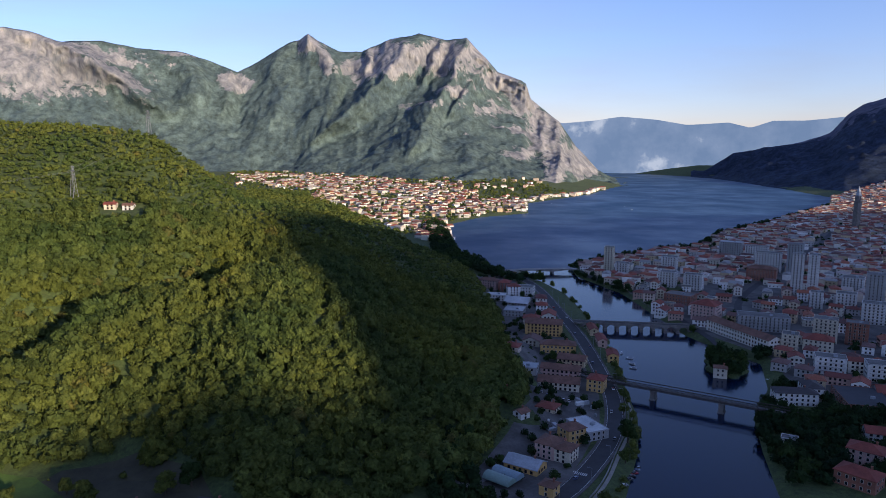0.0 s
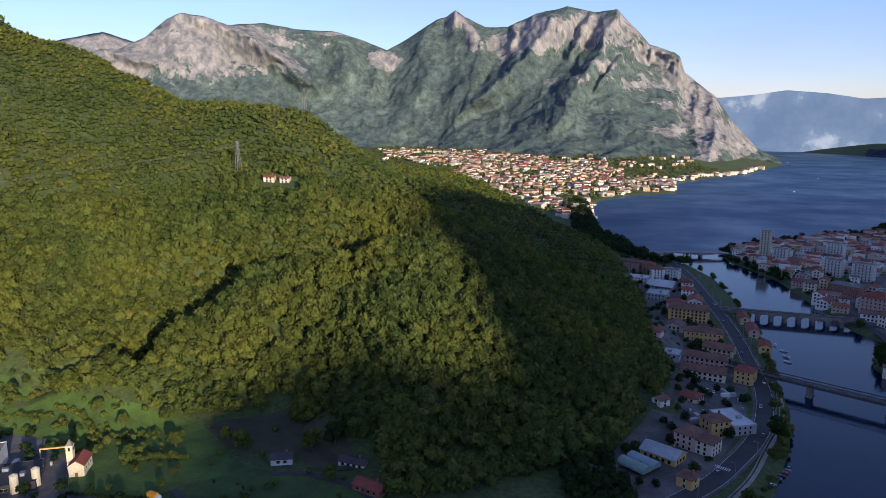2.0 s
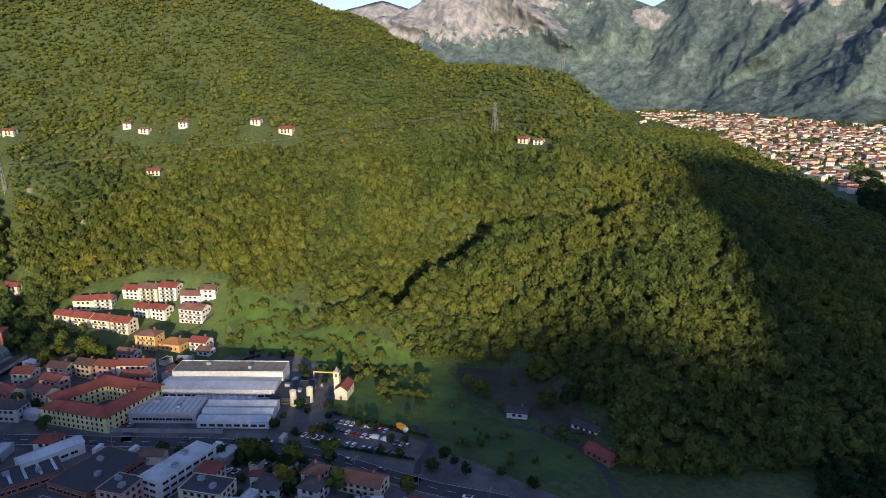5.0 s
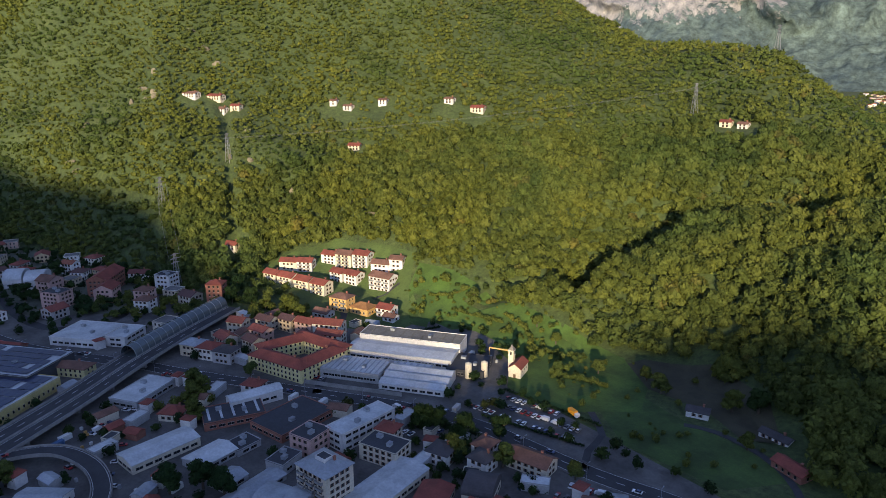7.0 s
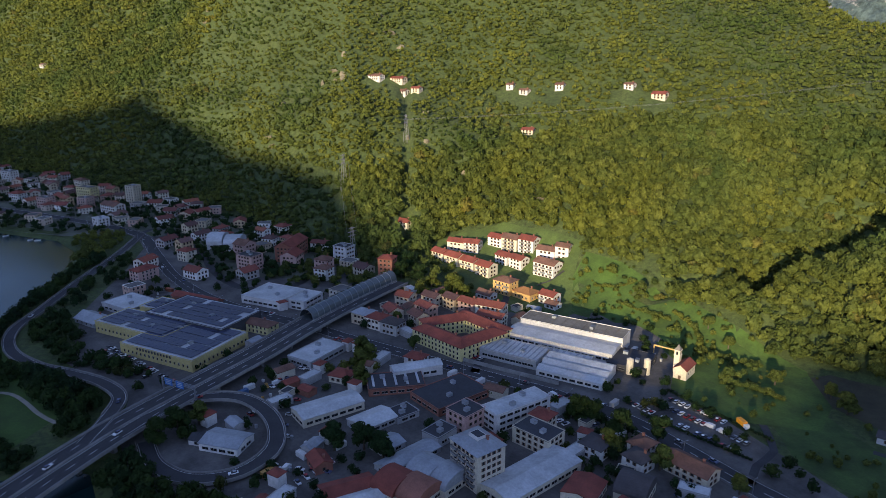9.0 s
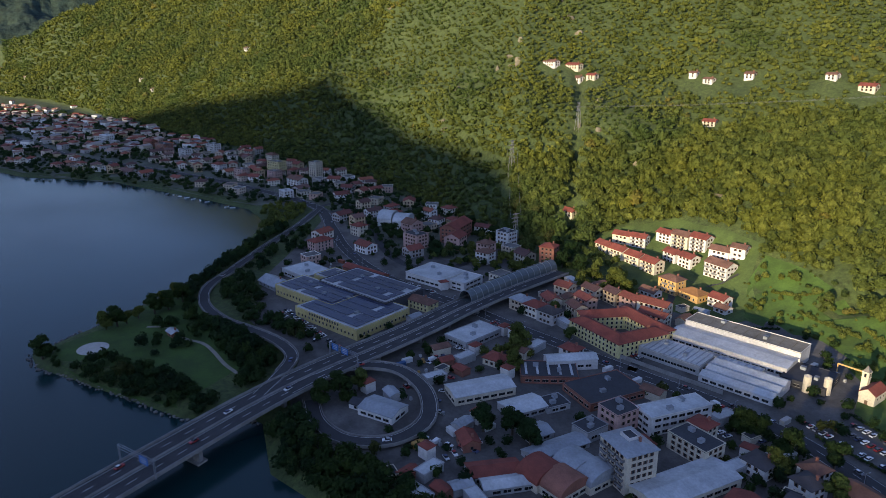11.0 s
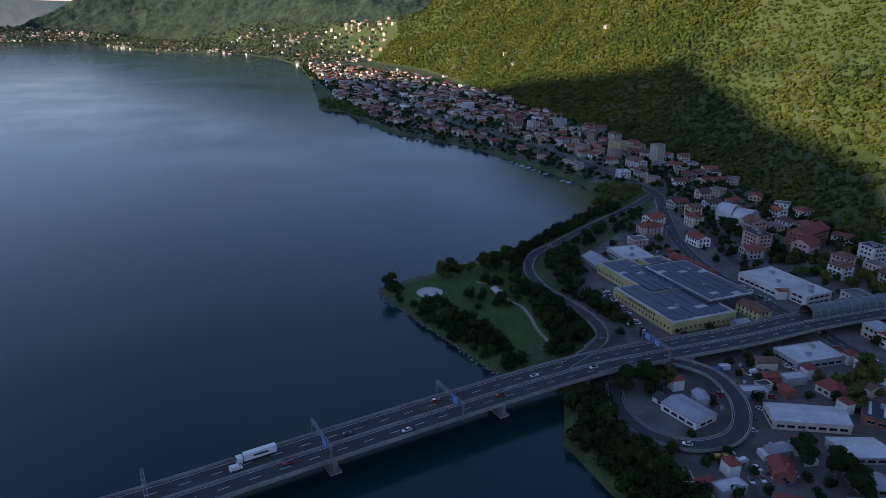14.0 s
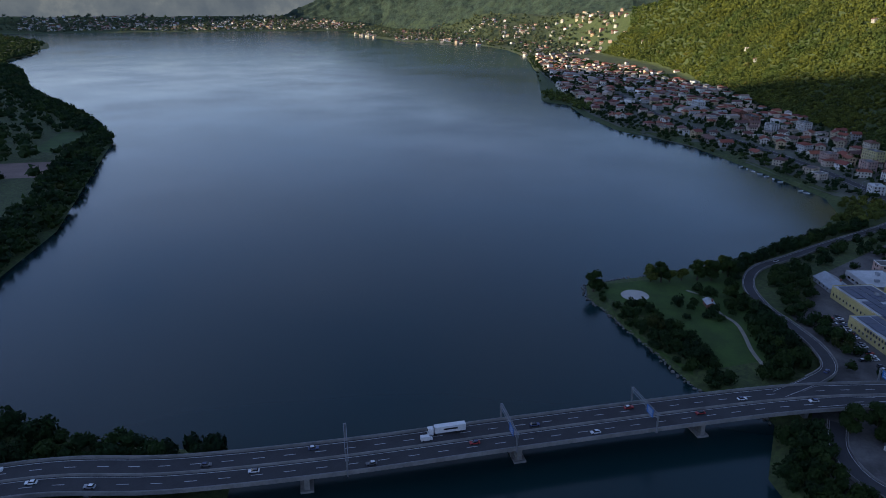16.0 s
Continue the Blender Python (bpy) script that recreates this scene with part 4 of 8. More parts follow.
road("street_factory", [(-715, 75), (-640, 92), (-560, 92), (-510, 105), (-500, 140), (-540, 175)], 7, "street behind the factory", marks=False)


# ---- the motorway bridge, its slip road and the loop ----
def viaduct():
    line = smooth_line(HIGHWAY, 6)
    root = tagged(new("highway_bridge", swept("highway_bridge", line, [(-10.8, 0), (10.8, 0), (10.8, -0.5), (6.5, -1.9), (-6.5, -1.9), (-10.8, -0.5)], [CONCRETE])),
                  "long concrete motorway bridge over the river mouth", "bridge")
    part("carriageway", swept("carriageway", line + (0, 0, 0.06), rect(20.4, 0.06), [ASPHALT]), root, "dark asphalt with four lanes")
    for off in (-10.55, 10.55):
        part("parapet", swept("parapet", line, [(off - 0.2, 1.0), (off + 0.2, 1.0), (off + 0.25, -0.6), (off - 0.25, -0.6)], [CONCRETE]), root)
        part("railing", swept("railing", line + (0, 0, 1.35), rect(0.12, 0.15, 0, off), [STEEL]), root)
    part("median_barrier", swept("median_barrier", line, [(-0.2, 0.95), (0.2, 0.95), (0.35, 0.06), (-0.35, 0.06)], [CONCRETE]), root)
    for off in (-9.3, -1.1, 1.1, 9.3):
        part("edge_line", swept("edge_line", line + (0, 0, 0.085), rect(0.25, 0.03, 0, off), [PAINT]), root)
    for off in (-5.2, 5.2):
        dashes(line, off, 12, 4.5, 0.25, root, lift=0.08)
    leg = solid("pier", [(-1.0, 1.0, -5.8, -1.5, -3, 8.3, 0), (-1.0, 1.0, 1.5, 5.8, -3, 8.3, 0), (-2.6, 2.6, -6.8, 6.8, -3, 0.9, 0)], [CONCRETE])
    xy = line[:, :2]
    for x, y in ((-104, -216), (-160, -159), (-218, -96), (-278, -35), (-316, 0), (-338, 30), (-355, 55), (-372, 82), (-388, 103), (-403, 124), (-60, -262)):
        k = np.argmin(((xy - (x, y)) ** 2).sum(1))
        q, n = line[k], line[min(k + 1, len(line) - 1)] - line[k - 1]
        part("pier", leg, root, "", pose(q[0], q[1], 0, 0, 0, math.degrees(math.atan2(n[1], n[0]))))
    # the gallery of glass and hoops over the far carriageway
    end = line[(line[:, 1] > 122)]
    gal = tagged(new("road_gallery", swept("road_gallery", end, [(-11 + 5.6 * (1 - math.cos(a)), 0.4 + 7.0 * math.sin(a)) for a in np.linspace(0, math.pi, 11)] + [(-0.1, 0.2), (-10.8, 0.2)], [plain("gallery_glass", (0.10, 0.12, 0.13), 0.8, 0.6, 0.25)])),
                 "arched noise gallery of dark glass over the road", "gallery")
    for k in range(0, len(end) - 1, 1):
        t = end[min(k + 1, len(end) - 1)] - end[max(k - 1, 0)]
        a = math.degrees(math.atan2(t[1], t[0]))
        arc = [(-11.1 + 5.7 * (1 - math.cos(b)), 0.4 + 7.2 * math.sin(b)) for b in np.linspace(0, math.pi, 11)]
        inner = [(-10.9 + 5.5 * (1 - math.cos(b)), 0.4 + 6.9 * math.sin(b)) for b in np.linspace(math.pi, 0, 11)]
        hoop = extruded("hoop", [(-y, z) for y, z in arc + inner], -0.18, 0.18, [STEEL])
        part("hoop", hoop, gal, "", pose(*end[k], 0, 0, a))


viaduct()


def slip_roads():
    for name, pts, width, label in (("slip_road", RAMP, 7.6, "curving slip road down to the lakeside"), ("loop_ramp", LOOP, 8.4, "round concrete loop ramp on columns")):
        line = smooth_line(pts, 4)
        root = tagged(new(name, swept(name, line + (0, 0, 0.02), [(-width / 2, 0), (width / 2, 0), (width / 2, -0.7), (width * 0.3, -1.3), (-width * 0.3, -1.3), (-width / 2, -0.7)], [CONCRETE])), label, "ramp")
        part("carriageway", swept("carriageway", line + (0, 0, 0.09), rect(width - 0.6, 0.06), [ASPHALT]), root)
        for off in (-width / 2 + 0.15, width / 2 - 0.15):
            part("parapet", swept("parapet", line[6 if name == "slip_road" else 11:], [(off - 0.15, 0.95), (off + 0.15, 0.95), (off + 0.2, -0.7), (off - 0.2, -0.7)], [CONCRETE]), root)
        for off in (-width / 2 + 0.9, width / 2 - 0.9):
            part("edge_line", swept("edge_line", line + (0, 0, 0.12), rect(0.2, 0.03, 0, off), [PAINT]), root)
        for k in range(6, len(line) - 4, 5):
            q, g = line[k], float(height(line[k, 0], line[k, 1]))
            if q[2] - g > 3.0:
                part("column", solid("column", [(-0.55, 0.55, -0.55, 0.55, g - 1, q[2] - 1.0, 0), (-0.7, 0.7, -1.6, 1.6, q[2] - 1.9, q[2] - 1.1, 0)], [CONCRETE]), root, "", pose(q[0], q[1], 0))


slip_roads()


def gantry(x, y, turn, signs):
    root = tagged(new("sign_gantry"), "steel lattice sign gantry across the motorway bridge", "gantry", group="gantries on the bridge")
    root.matrix_basis = pose(x, y, 0, 0, 0, turn)
    for y in (-11.35, 11.35):
        part("post", solid("post", [(-0.3, 0.3, y - 0.3, y + 0.3, 9, 17.6, 0)], [STEEL]), root)
    for z in (16.2, 17.5):
        for dx in (-0.5, 0.5):
            part("chord", solid("chord", [(dx - 0.1, dx + 0.1, -11.6, 11.6, z - 0.1, z + 0.1, 0)], [STEEL]), root)
    for k in range(12):
        a = -11.2 + k * 1.95
        part("brace", extruded("brace", [(a, 16.2), (a + 0.15, 16.2), (a + 1.95, 17.5), (a + 1.8, 17.5)], 0.44, 0.56, [STEEL]), root)
    for side in signs:
        s = part("sign_panel", solid("sign_panel", [(-0.9, -0.7, side - 2.6, side + 2.6, 14.6, 18.2, 0)], [SIGN_BLUE]), root, "blue direction sign")
        for z in (15.4, 16.4, 17.3):
            part("text_bar", solid("text_bar", [(-0.95, -0.905, side - 1.9, side + 1.6, z, z + 0.35, 0)], [PAINT]), s)


gantry(-178, -152, 131, ())
gantry(-225, -104, 133, (-6,))
gantry(-268, -60, 134, (-6,))
gantry(-345, 33, 124, (6, -2))


# ---- the old bridges upstream ----
def arch_bridge():
    a, b = Vector((138, 672)), Vector((240, 659))
    L, ang = (b - a).length, math.degrees(math.atan2(b.y - a.y, b.x - a.x))
    root = tagged(new("stone_bridge", solid("stone_bridge", [(-8, L + 8, -4.5, 4.5, 6.2, 7.2, 0)], [STONE])), "old stone bridge of many low arches over the river", "bridge")
    root.matrix_basis = pose(a.x, a.y, 0, 0, 0, ang)
    part("carriageway", solid("carriageway", [(-8, L + 8, -3.4, 3.4, 7.2, 7.26, 0)], [ASPHALT]), root)
    for y in (-4.3, 4.3):
        part("parapet", solid("parapet", [(-8, L + 8, y - 0.2, y + 0.2, 7.2, 8.2, 0)], [STONE]), root)
    n = 9
    span = L / n
    for k in range(n + 1):
        p = solid("pier", [(-1.5, 1.5, -4.4, 4.4, -3, 3.4, 0)], [STONE])
        part("pier", p, root, "", pose(k * span, 0, 0))
        part("cutwater", extruded("cutwater", [(-1.6, -3), (1.6, -3), (1.6, 2.6), (-1.6, 2.6)], -6.2, 6.2, [STONE]), root, "", pose(k * span, 0, 0, 0, 0, 90))
    arc = [(span / 2 - 1.5) * math.cos(t) for t in np.linspace(0, math.pi, 13)]
    arz = [3.0 + 3.0 * math.sin(t) for t in np.linspace(0, math.pi, 13)]
    prof = list(zip(arc, arz)) + [(-span / 2, 3.0), (-span / 2, 6.3), (span / 2, 6.3), (span / 2, 3.0)]
    me = extruded("arch", prof, -4.4, 4.4, [STONE])
    for k in range(n):
        part("arch", me, root, "", pose((k + 0.5) * span, 0, 0, 0, 0, 90))


arch_bridge()


def rail_bridge():
    a, b = Vector((110, 505)), Vector((226, 433))
    L, ang = (b - a).length, math.degrees(math.atan2(b.y - a.y, b.x - a.x))
    root = tagged(new("railway_bridge", solid("railway_bridge", [(-6, L + 6, -2.6, 2.6, 7.4, 8.0, 0)], [IRON])), "dark iron lattice railway bridge on two stone piers", "bridge")
    root.matrix_basis = pose(a.x, a.y, 0, 0, 0, ang)
    for y in (-2.7, 2.7):
        for z in (7.0, 10.6):
            part("chord", solid("chord", [(-6, L + 6, y - 0.2, y + 0.2, z - 0.25, z + 0.25, 0)], [IRON]), root)
        n = int(L / 4)
        me = [extruded("brace", [(x0, 0), (x0 + 0.35, 0), (x1 + 0.35, 3.4), (x1, 3.4)], -0.1, 0.1, [IRON]) for x0, x1 in ((0, 3.65), (3.65, 0))]
        for k in range(n):
            part("brace", me[k % 2], root, "", pose(k * L / n, y, 7.1, 0, 0, -90))
    for y in (-0.75, 0.75):
        part("rail", solid("rail", [(-6, L + 6, y - 0.05, y + 0.05, 8.0, 8.2, 0)], [STEEL]), root)
    for f in (0.36, 0.70):
        part("pier", solid("pier", [(-1.6, 1.6, -3.4, 3.4, -3, 6.8, 0), (-2.1, 2.1, -4, 4, -3, 0.8, 0), (-1.9, 1.9, -3.8, 3.8, 6.2, 6.9, 0)], [STONE]), root, "", pose(f * L, 0, 0))


rail_bridge()


def far_bridge():
    a, b = Vector((78, 962)), Vector((192, 982))
    L, ang = (b - a).length, math.degrees(math.atan2(b.y - a.y, b.x - a.x))
    prof = [(x, 6.4 - 0.2 + 1.0 * math.sin(math.pi * x / L)) for x in np.linspace(0, L, 13)]
    low = [(x, 5.2 + 0.6 * math.sin(math.pi * x / L) - 2.2 * abs(math.sin(1.5 * math.pi * (x / L) + math.pi / 2)) ** 3) for x in np.linspace(L, 0, 25)]
    root = tagged(new("lake_bridge", extruded("lake_bridge", prof + low, -6, 6, [CONCRETE])), "slender pale concrete bridge at the lake's outflow", "bridge")
    root.matrix_basis = pose(a.x, a.y, 0, 0, 0, ang - 90)
    for f in (0.34, 0.68):
        part("pier", solid("pier", [(-5, 5, -1.2, 1.2, -3, 4.6, 0)], [CONCRETE]), root, "", pose(0, f * L, 0))


far_bridge()

# ---- building materials ----
def palette(name, colours, source, rough=0.85, dirt=0.7, scale=0.5):
    """Painted walls or tiles: one tone of the palette for each house, with stains."""
    m, n, l, b = nodes_of(name)
    nt = m.node_tree
    r = n.new("ShaderNodeValToRGB")
    r.color_ramp.interpolation = "CONSTANT"
    for k, c in enumerate(colours):
        e = r.color_ramp.elements[k] if k < 2 else r.color_ramp.elements.new(k / len(colours))
        e.position, e.color = k / len(colours), (*c, 1)
    if source == "object":
        l.new(n.new("ShaderNodeObjectInfo").outputs["Random"], r.inputs[0])
    else:
        l.new(n.new("ShaderNodeNewGeometry").outputs["Random Per Island"], r.inputs[0])
    stain = ramp(nt, noise_tex(nt, scale, 5, 0.7), [(0.3, (dirt,) * 3), (0.7, (1.05,) * 3)])
    l.new(mixed(nt, 1.0, r.outputs[0], stain, "MULTIPLY"), b.inputs["Base Color"])
    b.inputs["Roughness"].default_value = rough
    return m


WALL_TONES = [(0.72, 0.67, 0.58), (0.80, 0.78, 0.74), (0.55, 0.42, 0.26), (0.60, 0.50, 0.36), (0.50, 0.33, 0.27), (0.66, 0.62, 0.52), (0.42, 0.40, 0.38), (0.64, 0.52, 0.42), (0.80, 0.78, 0.74), (0.50, 0.45, 0.36)]
ROOF_TONES = [(0.22, 0.062, 0.042), (0.29, 0.080, 0.050), (0.17, 0.055, 0.044), (0.32, 0.105, 0.060), (0.12, 0.060, 0.052), (0.25, 0.070, 0.050), (0.18, 0.100, 0.085)]
WALLS = palette("painted_plaster", WALL_TONES, "object")
TILES = palette("clay_tiles", ROOF_TONES, "object", 0.9, 0.6, 0.8)
WALLS_FAR = palette("painted_plaster_far", WALL_TONES, "island", dirt=0.8)
TILES_FAR = palette("clay_tiles_far", ROOF_TONES + [(0.30, 0.29, 0.28), (0.40, 0.34, 0.30), (0.34, 0.24, 0.19)], "island", 0.9, 0.7)
FLATROOF = plain("gravelled_flat_roof", (0.16, 0.155, 0.15), 0.6, 0.3, 0.95)
GLASS = plain("dark_window", (0.018, 0.020, 0.024), 0.8, 1.0, 0.18)
FRAME = plain("window_frame", (0.45, 0.42, 0.38), 0.8, 1.0, 0.7)
SHUTTER = plain("brown_shutter", (0.16, 0.095, 0.06), 0.8, 1.0, 0.8)
CREAM = plain("cream_plaster", (0.60, 0.54, 0.42), 0.82, 0.4)
YELLOW_WALL = plain("pale_yellow_plaster", (0.62, 0.55, 0.26), 0.82, 0.4)
WHITE_WALL = plain("white_plaster", (0.66, 0.64, 0.61), 0.74, 0.3)
GREY_WALL = plain("grey_panel", (0.36, 0.36, 0.36), 0.75, 0.4)
PINK_WALL = plain("rose_plaster", (0.52, 0.34, 0.30), 0.8, 0.4)
OCHRE_WALL = plain("ochre_plaster", (0.58, 0.36, 0.13), 0.8, 0.4)
BRICK_WALL = plain("red_brick", (0.30, 0.12, 0.08), 0.7, 0.8)
RED_TILES = plain("red_clay_tiles", (0.25, 0.062, 0.042), 0.6, 0.5, 0.9, bump=0.05)
BROWN_TILES = plain("brown_clay_tiles", (0.20, 0.10, 0.07), 0.55, 0.5, 0.9, bump=0.05)
DARK_TILES = plain("dark_slate_roof", (0.070, 0.062, 0.064), 0.6, 0.5, 0.85, bump=0.04)
WHITE_METAL = plain("white_sheet_roof", (0.52, 0.54, 0.55), 0.66, 0.25, 0.5, bump=0.02)
GREY_METAL = plain("grey_sheet_roof", (0.33, 0.36, 0.39), 0.7, 0.25, 0.5, bump=0.02)
TAR = plain("dark_felt_roof", (0.050, 0.052, 0.060), 0.7, 0.3, 0.9)
SOLAR = plain("solar_panel", (0.040, 0.050, 0.100), 0.85, 0.4, 0.35)
TANGRAVEL = plain("brown_gravel_roof", (0.24, 0.22, 0.18), 0.6, 0.3, 0.95)
TAKEN = []          # centres and radii of what is built


def free(x, y, r):
    return all((x - a) ** 2 + (y - b) ** 2 > (r + c) ** 2 for a, b, c in TAKEN)


def wall_mesh(w, d, h, rise, mat, deep=2.0):
    """Four walls, with gable ends where the roof rises."""
    x, y = w / 2, d / 2
    prof = [(-y, -deep), (y, -deep), (y, h)] + ([(0, h + rise)] if rise else []) + [(-y, h)]
    return extruded("wall", prof, -x, x, [mat])


def roof_mesh(kind, w, d, h, rise, mat, over=0.6, mat2=None):
    x, y, t = w / 2 + over, d / 2 + over, 0.3
    drop = rise * over / (d / 2)
    if kind == "gable":
        return extruded("roof", [(-y, h - drop), (0, h + rise), (y, h - drop), (y, h - drop + t), (0, h + rise + t), (-y, h - drop + t)], -x, x, [mat])
    if kind == "hip":
        k = max(x - y, 0.02)
        vs = [(-x, -y, h - 0.05), (x, -y, h - 0.05), (x, y, h - 0.05), (-x, y, h - 0.05), (-x, -y, h + 0.25), (x, -y, h + 0.25), (x, y, h + 0.25), (-x, y, h + 0.25), (-k, 0, h + rise + 0.25), (k, 0, h + rise + 0.25)]
        fs = [(3, 2, 1, 0), (0, 1, 5, 4), (1, 2, 6, 5), (2, 3, 7, 6), (3, 0, 4, 7), (4, 5, 9, 8), (5, 6, 9), (6, 7, 8, 9), (7, 4, 8)]
        return mesh_of("roof", vs, fs, mat)
    if kind == "arch":
        arc = [(d / 2 + 0.3) * math.cos(a) for a in np.linspace(0, math.pi, 15)]
        arz = [h + rise * math.sin(a) for a in np.linspace(0, math.pi, 15)]
        prof = list(zip(arc, arz)) + [(-d / 2 - 0.3, h - 0.2), (d / 2 + 0.3, h - 0.2)]
        me = extruded("roof", prof, -w / 2 - 0.2, w / 2 + 0.2, [mat])
        return me
    x, y = w / 2 + 0.15, d / 2 + 0.15
    p = 0.55
    return solid("roof", [(-x, x, -y, y, h, h + 0.2, 0), (-x, x, -y, -y + 0.3, h + 0.2, h + p, 1), (-x, x, y - 0.3, y, h + 0.2, h + p, 1), (-x, -x + 0.3, -y + 0.3, y - 0.3, h + 0.2, h + p, 1), (x - 0.3, x, -y + 0.3, y - 0.3, h + 0.2, h + p, 1)], [mat, mat2 or CONCRETE])


WINDOW = solid("window", [(-0.55, 0.55, -0.02, 0.06, 0, 1.5, 1), (-0.65, 0.65, -0.02, 0.10, -0.12, 0, 0), (-0.62, -0.55, -0.02, 0.09, 0, 1.55, 0), (0.55, 0.62, -0.02, 0.09, 0, 1.55, 0), (-0.62, 0.62, -0.02, 0.09, 1.5, 1.6, 0)], [FRAME, GLASS])
WINDOW_SHUT = solid("window", [(-0.5, 0.5, -0.02, 0.05, 0, 1.5, 1), (-1.0, -0.5, -0.02, 0.09, -0.03, 1.53, 0), (0.5, 1.0, -0.02, 0.09, -0.03, 1.53, 0), (-0.6, 0.6, -0.02, 0.14, -0.14, 0, 2)], [SHUTTER, GLASS, FRAME])
WIDE_WINDOW = solid("window", [(-1.6, 1.6, -0.02, 0.05, 0, 1.3, 1), (-1.7, 1.7, -0.02, 0.1, -0.12, 0, 0), (-0.04, 0.04, -0.02, 0.08, 0, 1.3, 0), (-1.7, 1.7, -0.02, 0.1, 1.3, 1.42, 0)], [FRAME, GLASS])
BALCONY = solid("balcony", [(-2.0, 2.0, 0, 1.3, -0.2, 0, 0), (-2.0, 2.0, 1.2, 1.3, 0, 1.0, 1), (-2.0, -1.9, 0, 1.2, 0, 1.0, 1), (1.9, 2.0, 0, 1.2, 0, 1.0, 1)], [CONCRETE, STEEL])
CHIMNEY = solid("chimney", [(-0.45, 0.45, -0.45, 0.45, -1.2, 1.6, 0), (-0.6, 0.6, -0.6, 0.6, 1.6, 1.8, 0)], [BRICK_WALL])
ROOF_UNIT = solid("roof_unit", [(-1.4, 1.4, -1.0, 1.0, 0, 1.5, 0), (-1.5, 1.5, -1.1, 1.1, 1.5, 1.65, 1)], [GREY_METAL, STEEL])


def building(name, x, y, w, d, turn, top, roof="gable", wall=None, tiles=None, rise=None, label="", category="house", group="", storeys=None, window=None, every=3.2, balconies=0, base=None, extras=True, over=0.6):
    """A house or hall with walls, a roof and its windows. top: the height of the eaves above the lake."""
    a = radians(turn)
    if base is None:
        base = min(float(height(x + math.cos(a) * u * w / 2 - math.sin(a) * v * d / 2, y + math.sin(a) * u * w / 2 + math.cos(a) * v * d / 2)) for u in (-1, 1) for v in (-1, 1))
    h = max(top - base, 2.6)
    if roof in ("gable", "hip") and d > w:
        w, d, turn = d, w, turn + 90
    if rise is None:
        rise = {"gable": d * 0.24, "hip": d * 0.24, "flat": 0, "arch": d * 0.28}[roof]
    wall, tiles = wall or WALLS, tiles or {"flat": FLATROOF, "arch": GREY_METAL}.get(roof, TILES)
    root = tagged(new(name, wall_mesh(w, d, h, rise if roof == "gable" else 0, wall)), label, category, group)
    root.matrix_basis = pose(x, y, base, 0, 0, turn)
    TAKEN.append((x, y, 0.55 * max(w, d)))
    part("roof", roof_mesh(roof, w, d, h, rise, tiles, over, wall), root)
    storeys = max(1, round(h / 3.2)) if storeys is None else storeys
    window = window or WINDOW
    if storeys:
        step = h / storeys
        for face, length, off, spin in ((0, w, d / 2, 0), (1, w, d / 2, 180), (2, d, w / 2, -90), (3, d, w / 2, 90)):
            n = int((length - 1.6) / every)
            for s in range(storeys):
                for k in range(n):
                    u = (k - (n - 1) / 2) * every
                    m = pose(0, 0, 0, 0, 0, spin) @ pose(u, off, s * step + step * 0.32)
                    part("window", window, root, "", m)
                    if balconies and s and face < 2 and k % 2 == 0:
                        part("balcony", BALCONY, root, "", pose(0, 0, 0, 0, 0, spin) @ pose(u, off, s * step + 0.1))
    if extras and roof in ("gable", "hip"):
        part("chimney", CHIMNEY, root, "", pose(w * 0.22, d * 0.14, h + rise * 0.75))
    if extras and roof == "flat" and min(w, d) > 9:
        for k in range(2):
            part("roof_unit", ROOF_UNIT, root, "", pose((-0.22 + 0.4 * k) * w, (0.18 - 0.3 * k) * d, h + 0.2, 0, 0, 90 * k))
    return root, w, d, h


def skylights(root, w, d, h, n, rise=0.0, mat=None, width=1.4, length=0.7):
    """A row of raised light strips across a hall's roof."""
    me = solid("rooflight", [(-width / 2, width / 2, -d * length / 2, d * length / 2, 0, 0.35, 0)], [mat or WHITE_METAL])
    for k in range(n):
        part("rooflight", me, root, "", pose((k + 0.5 - n / 2) * w / n, 0, h + 0.2))


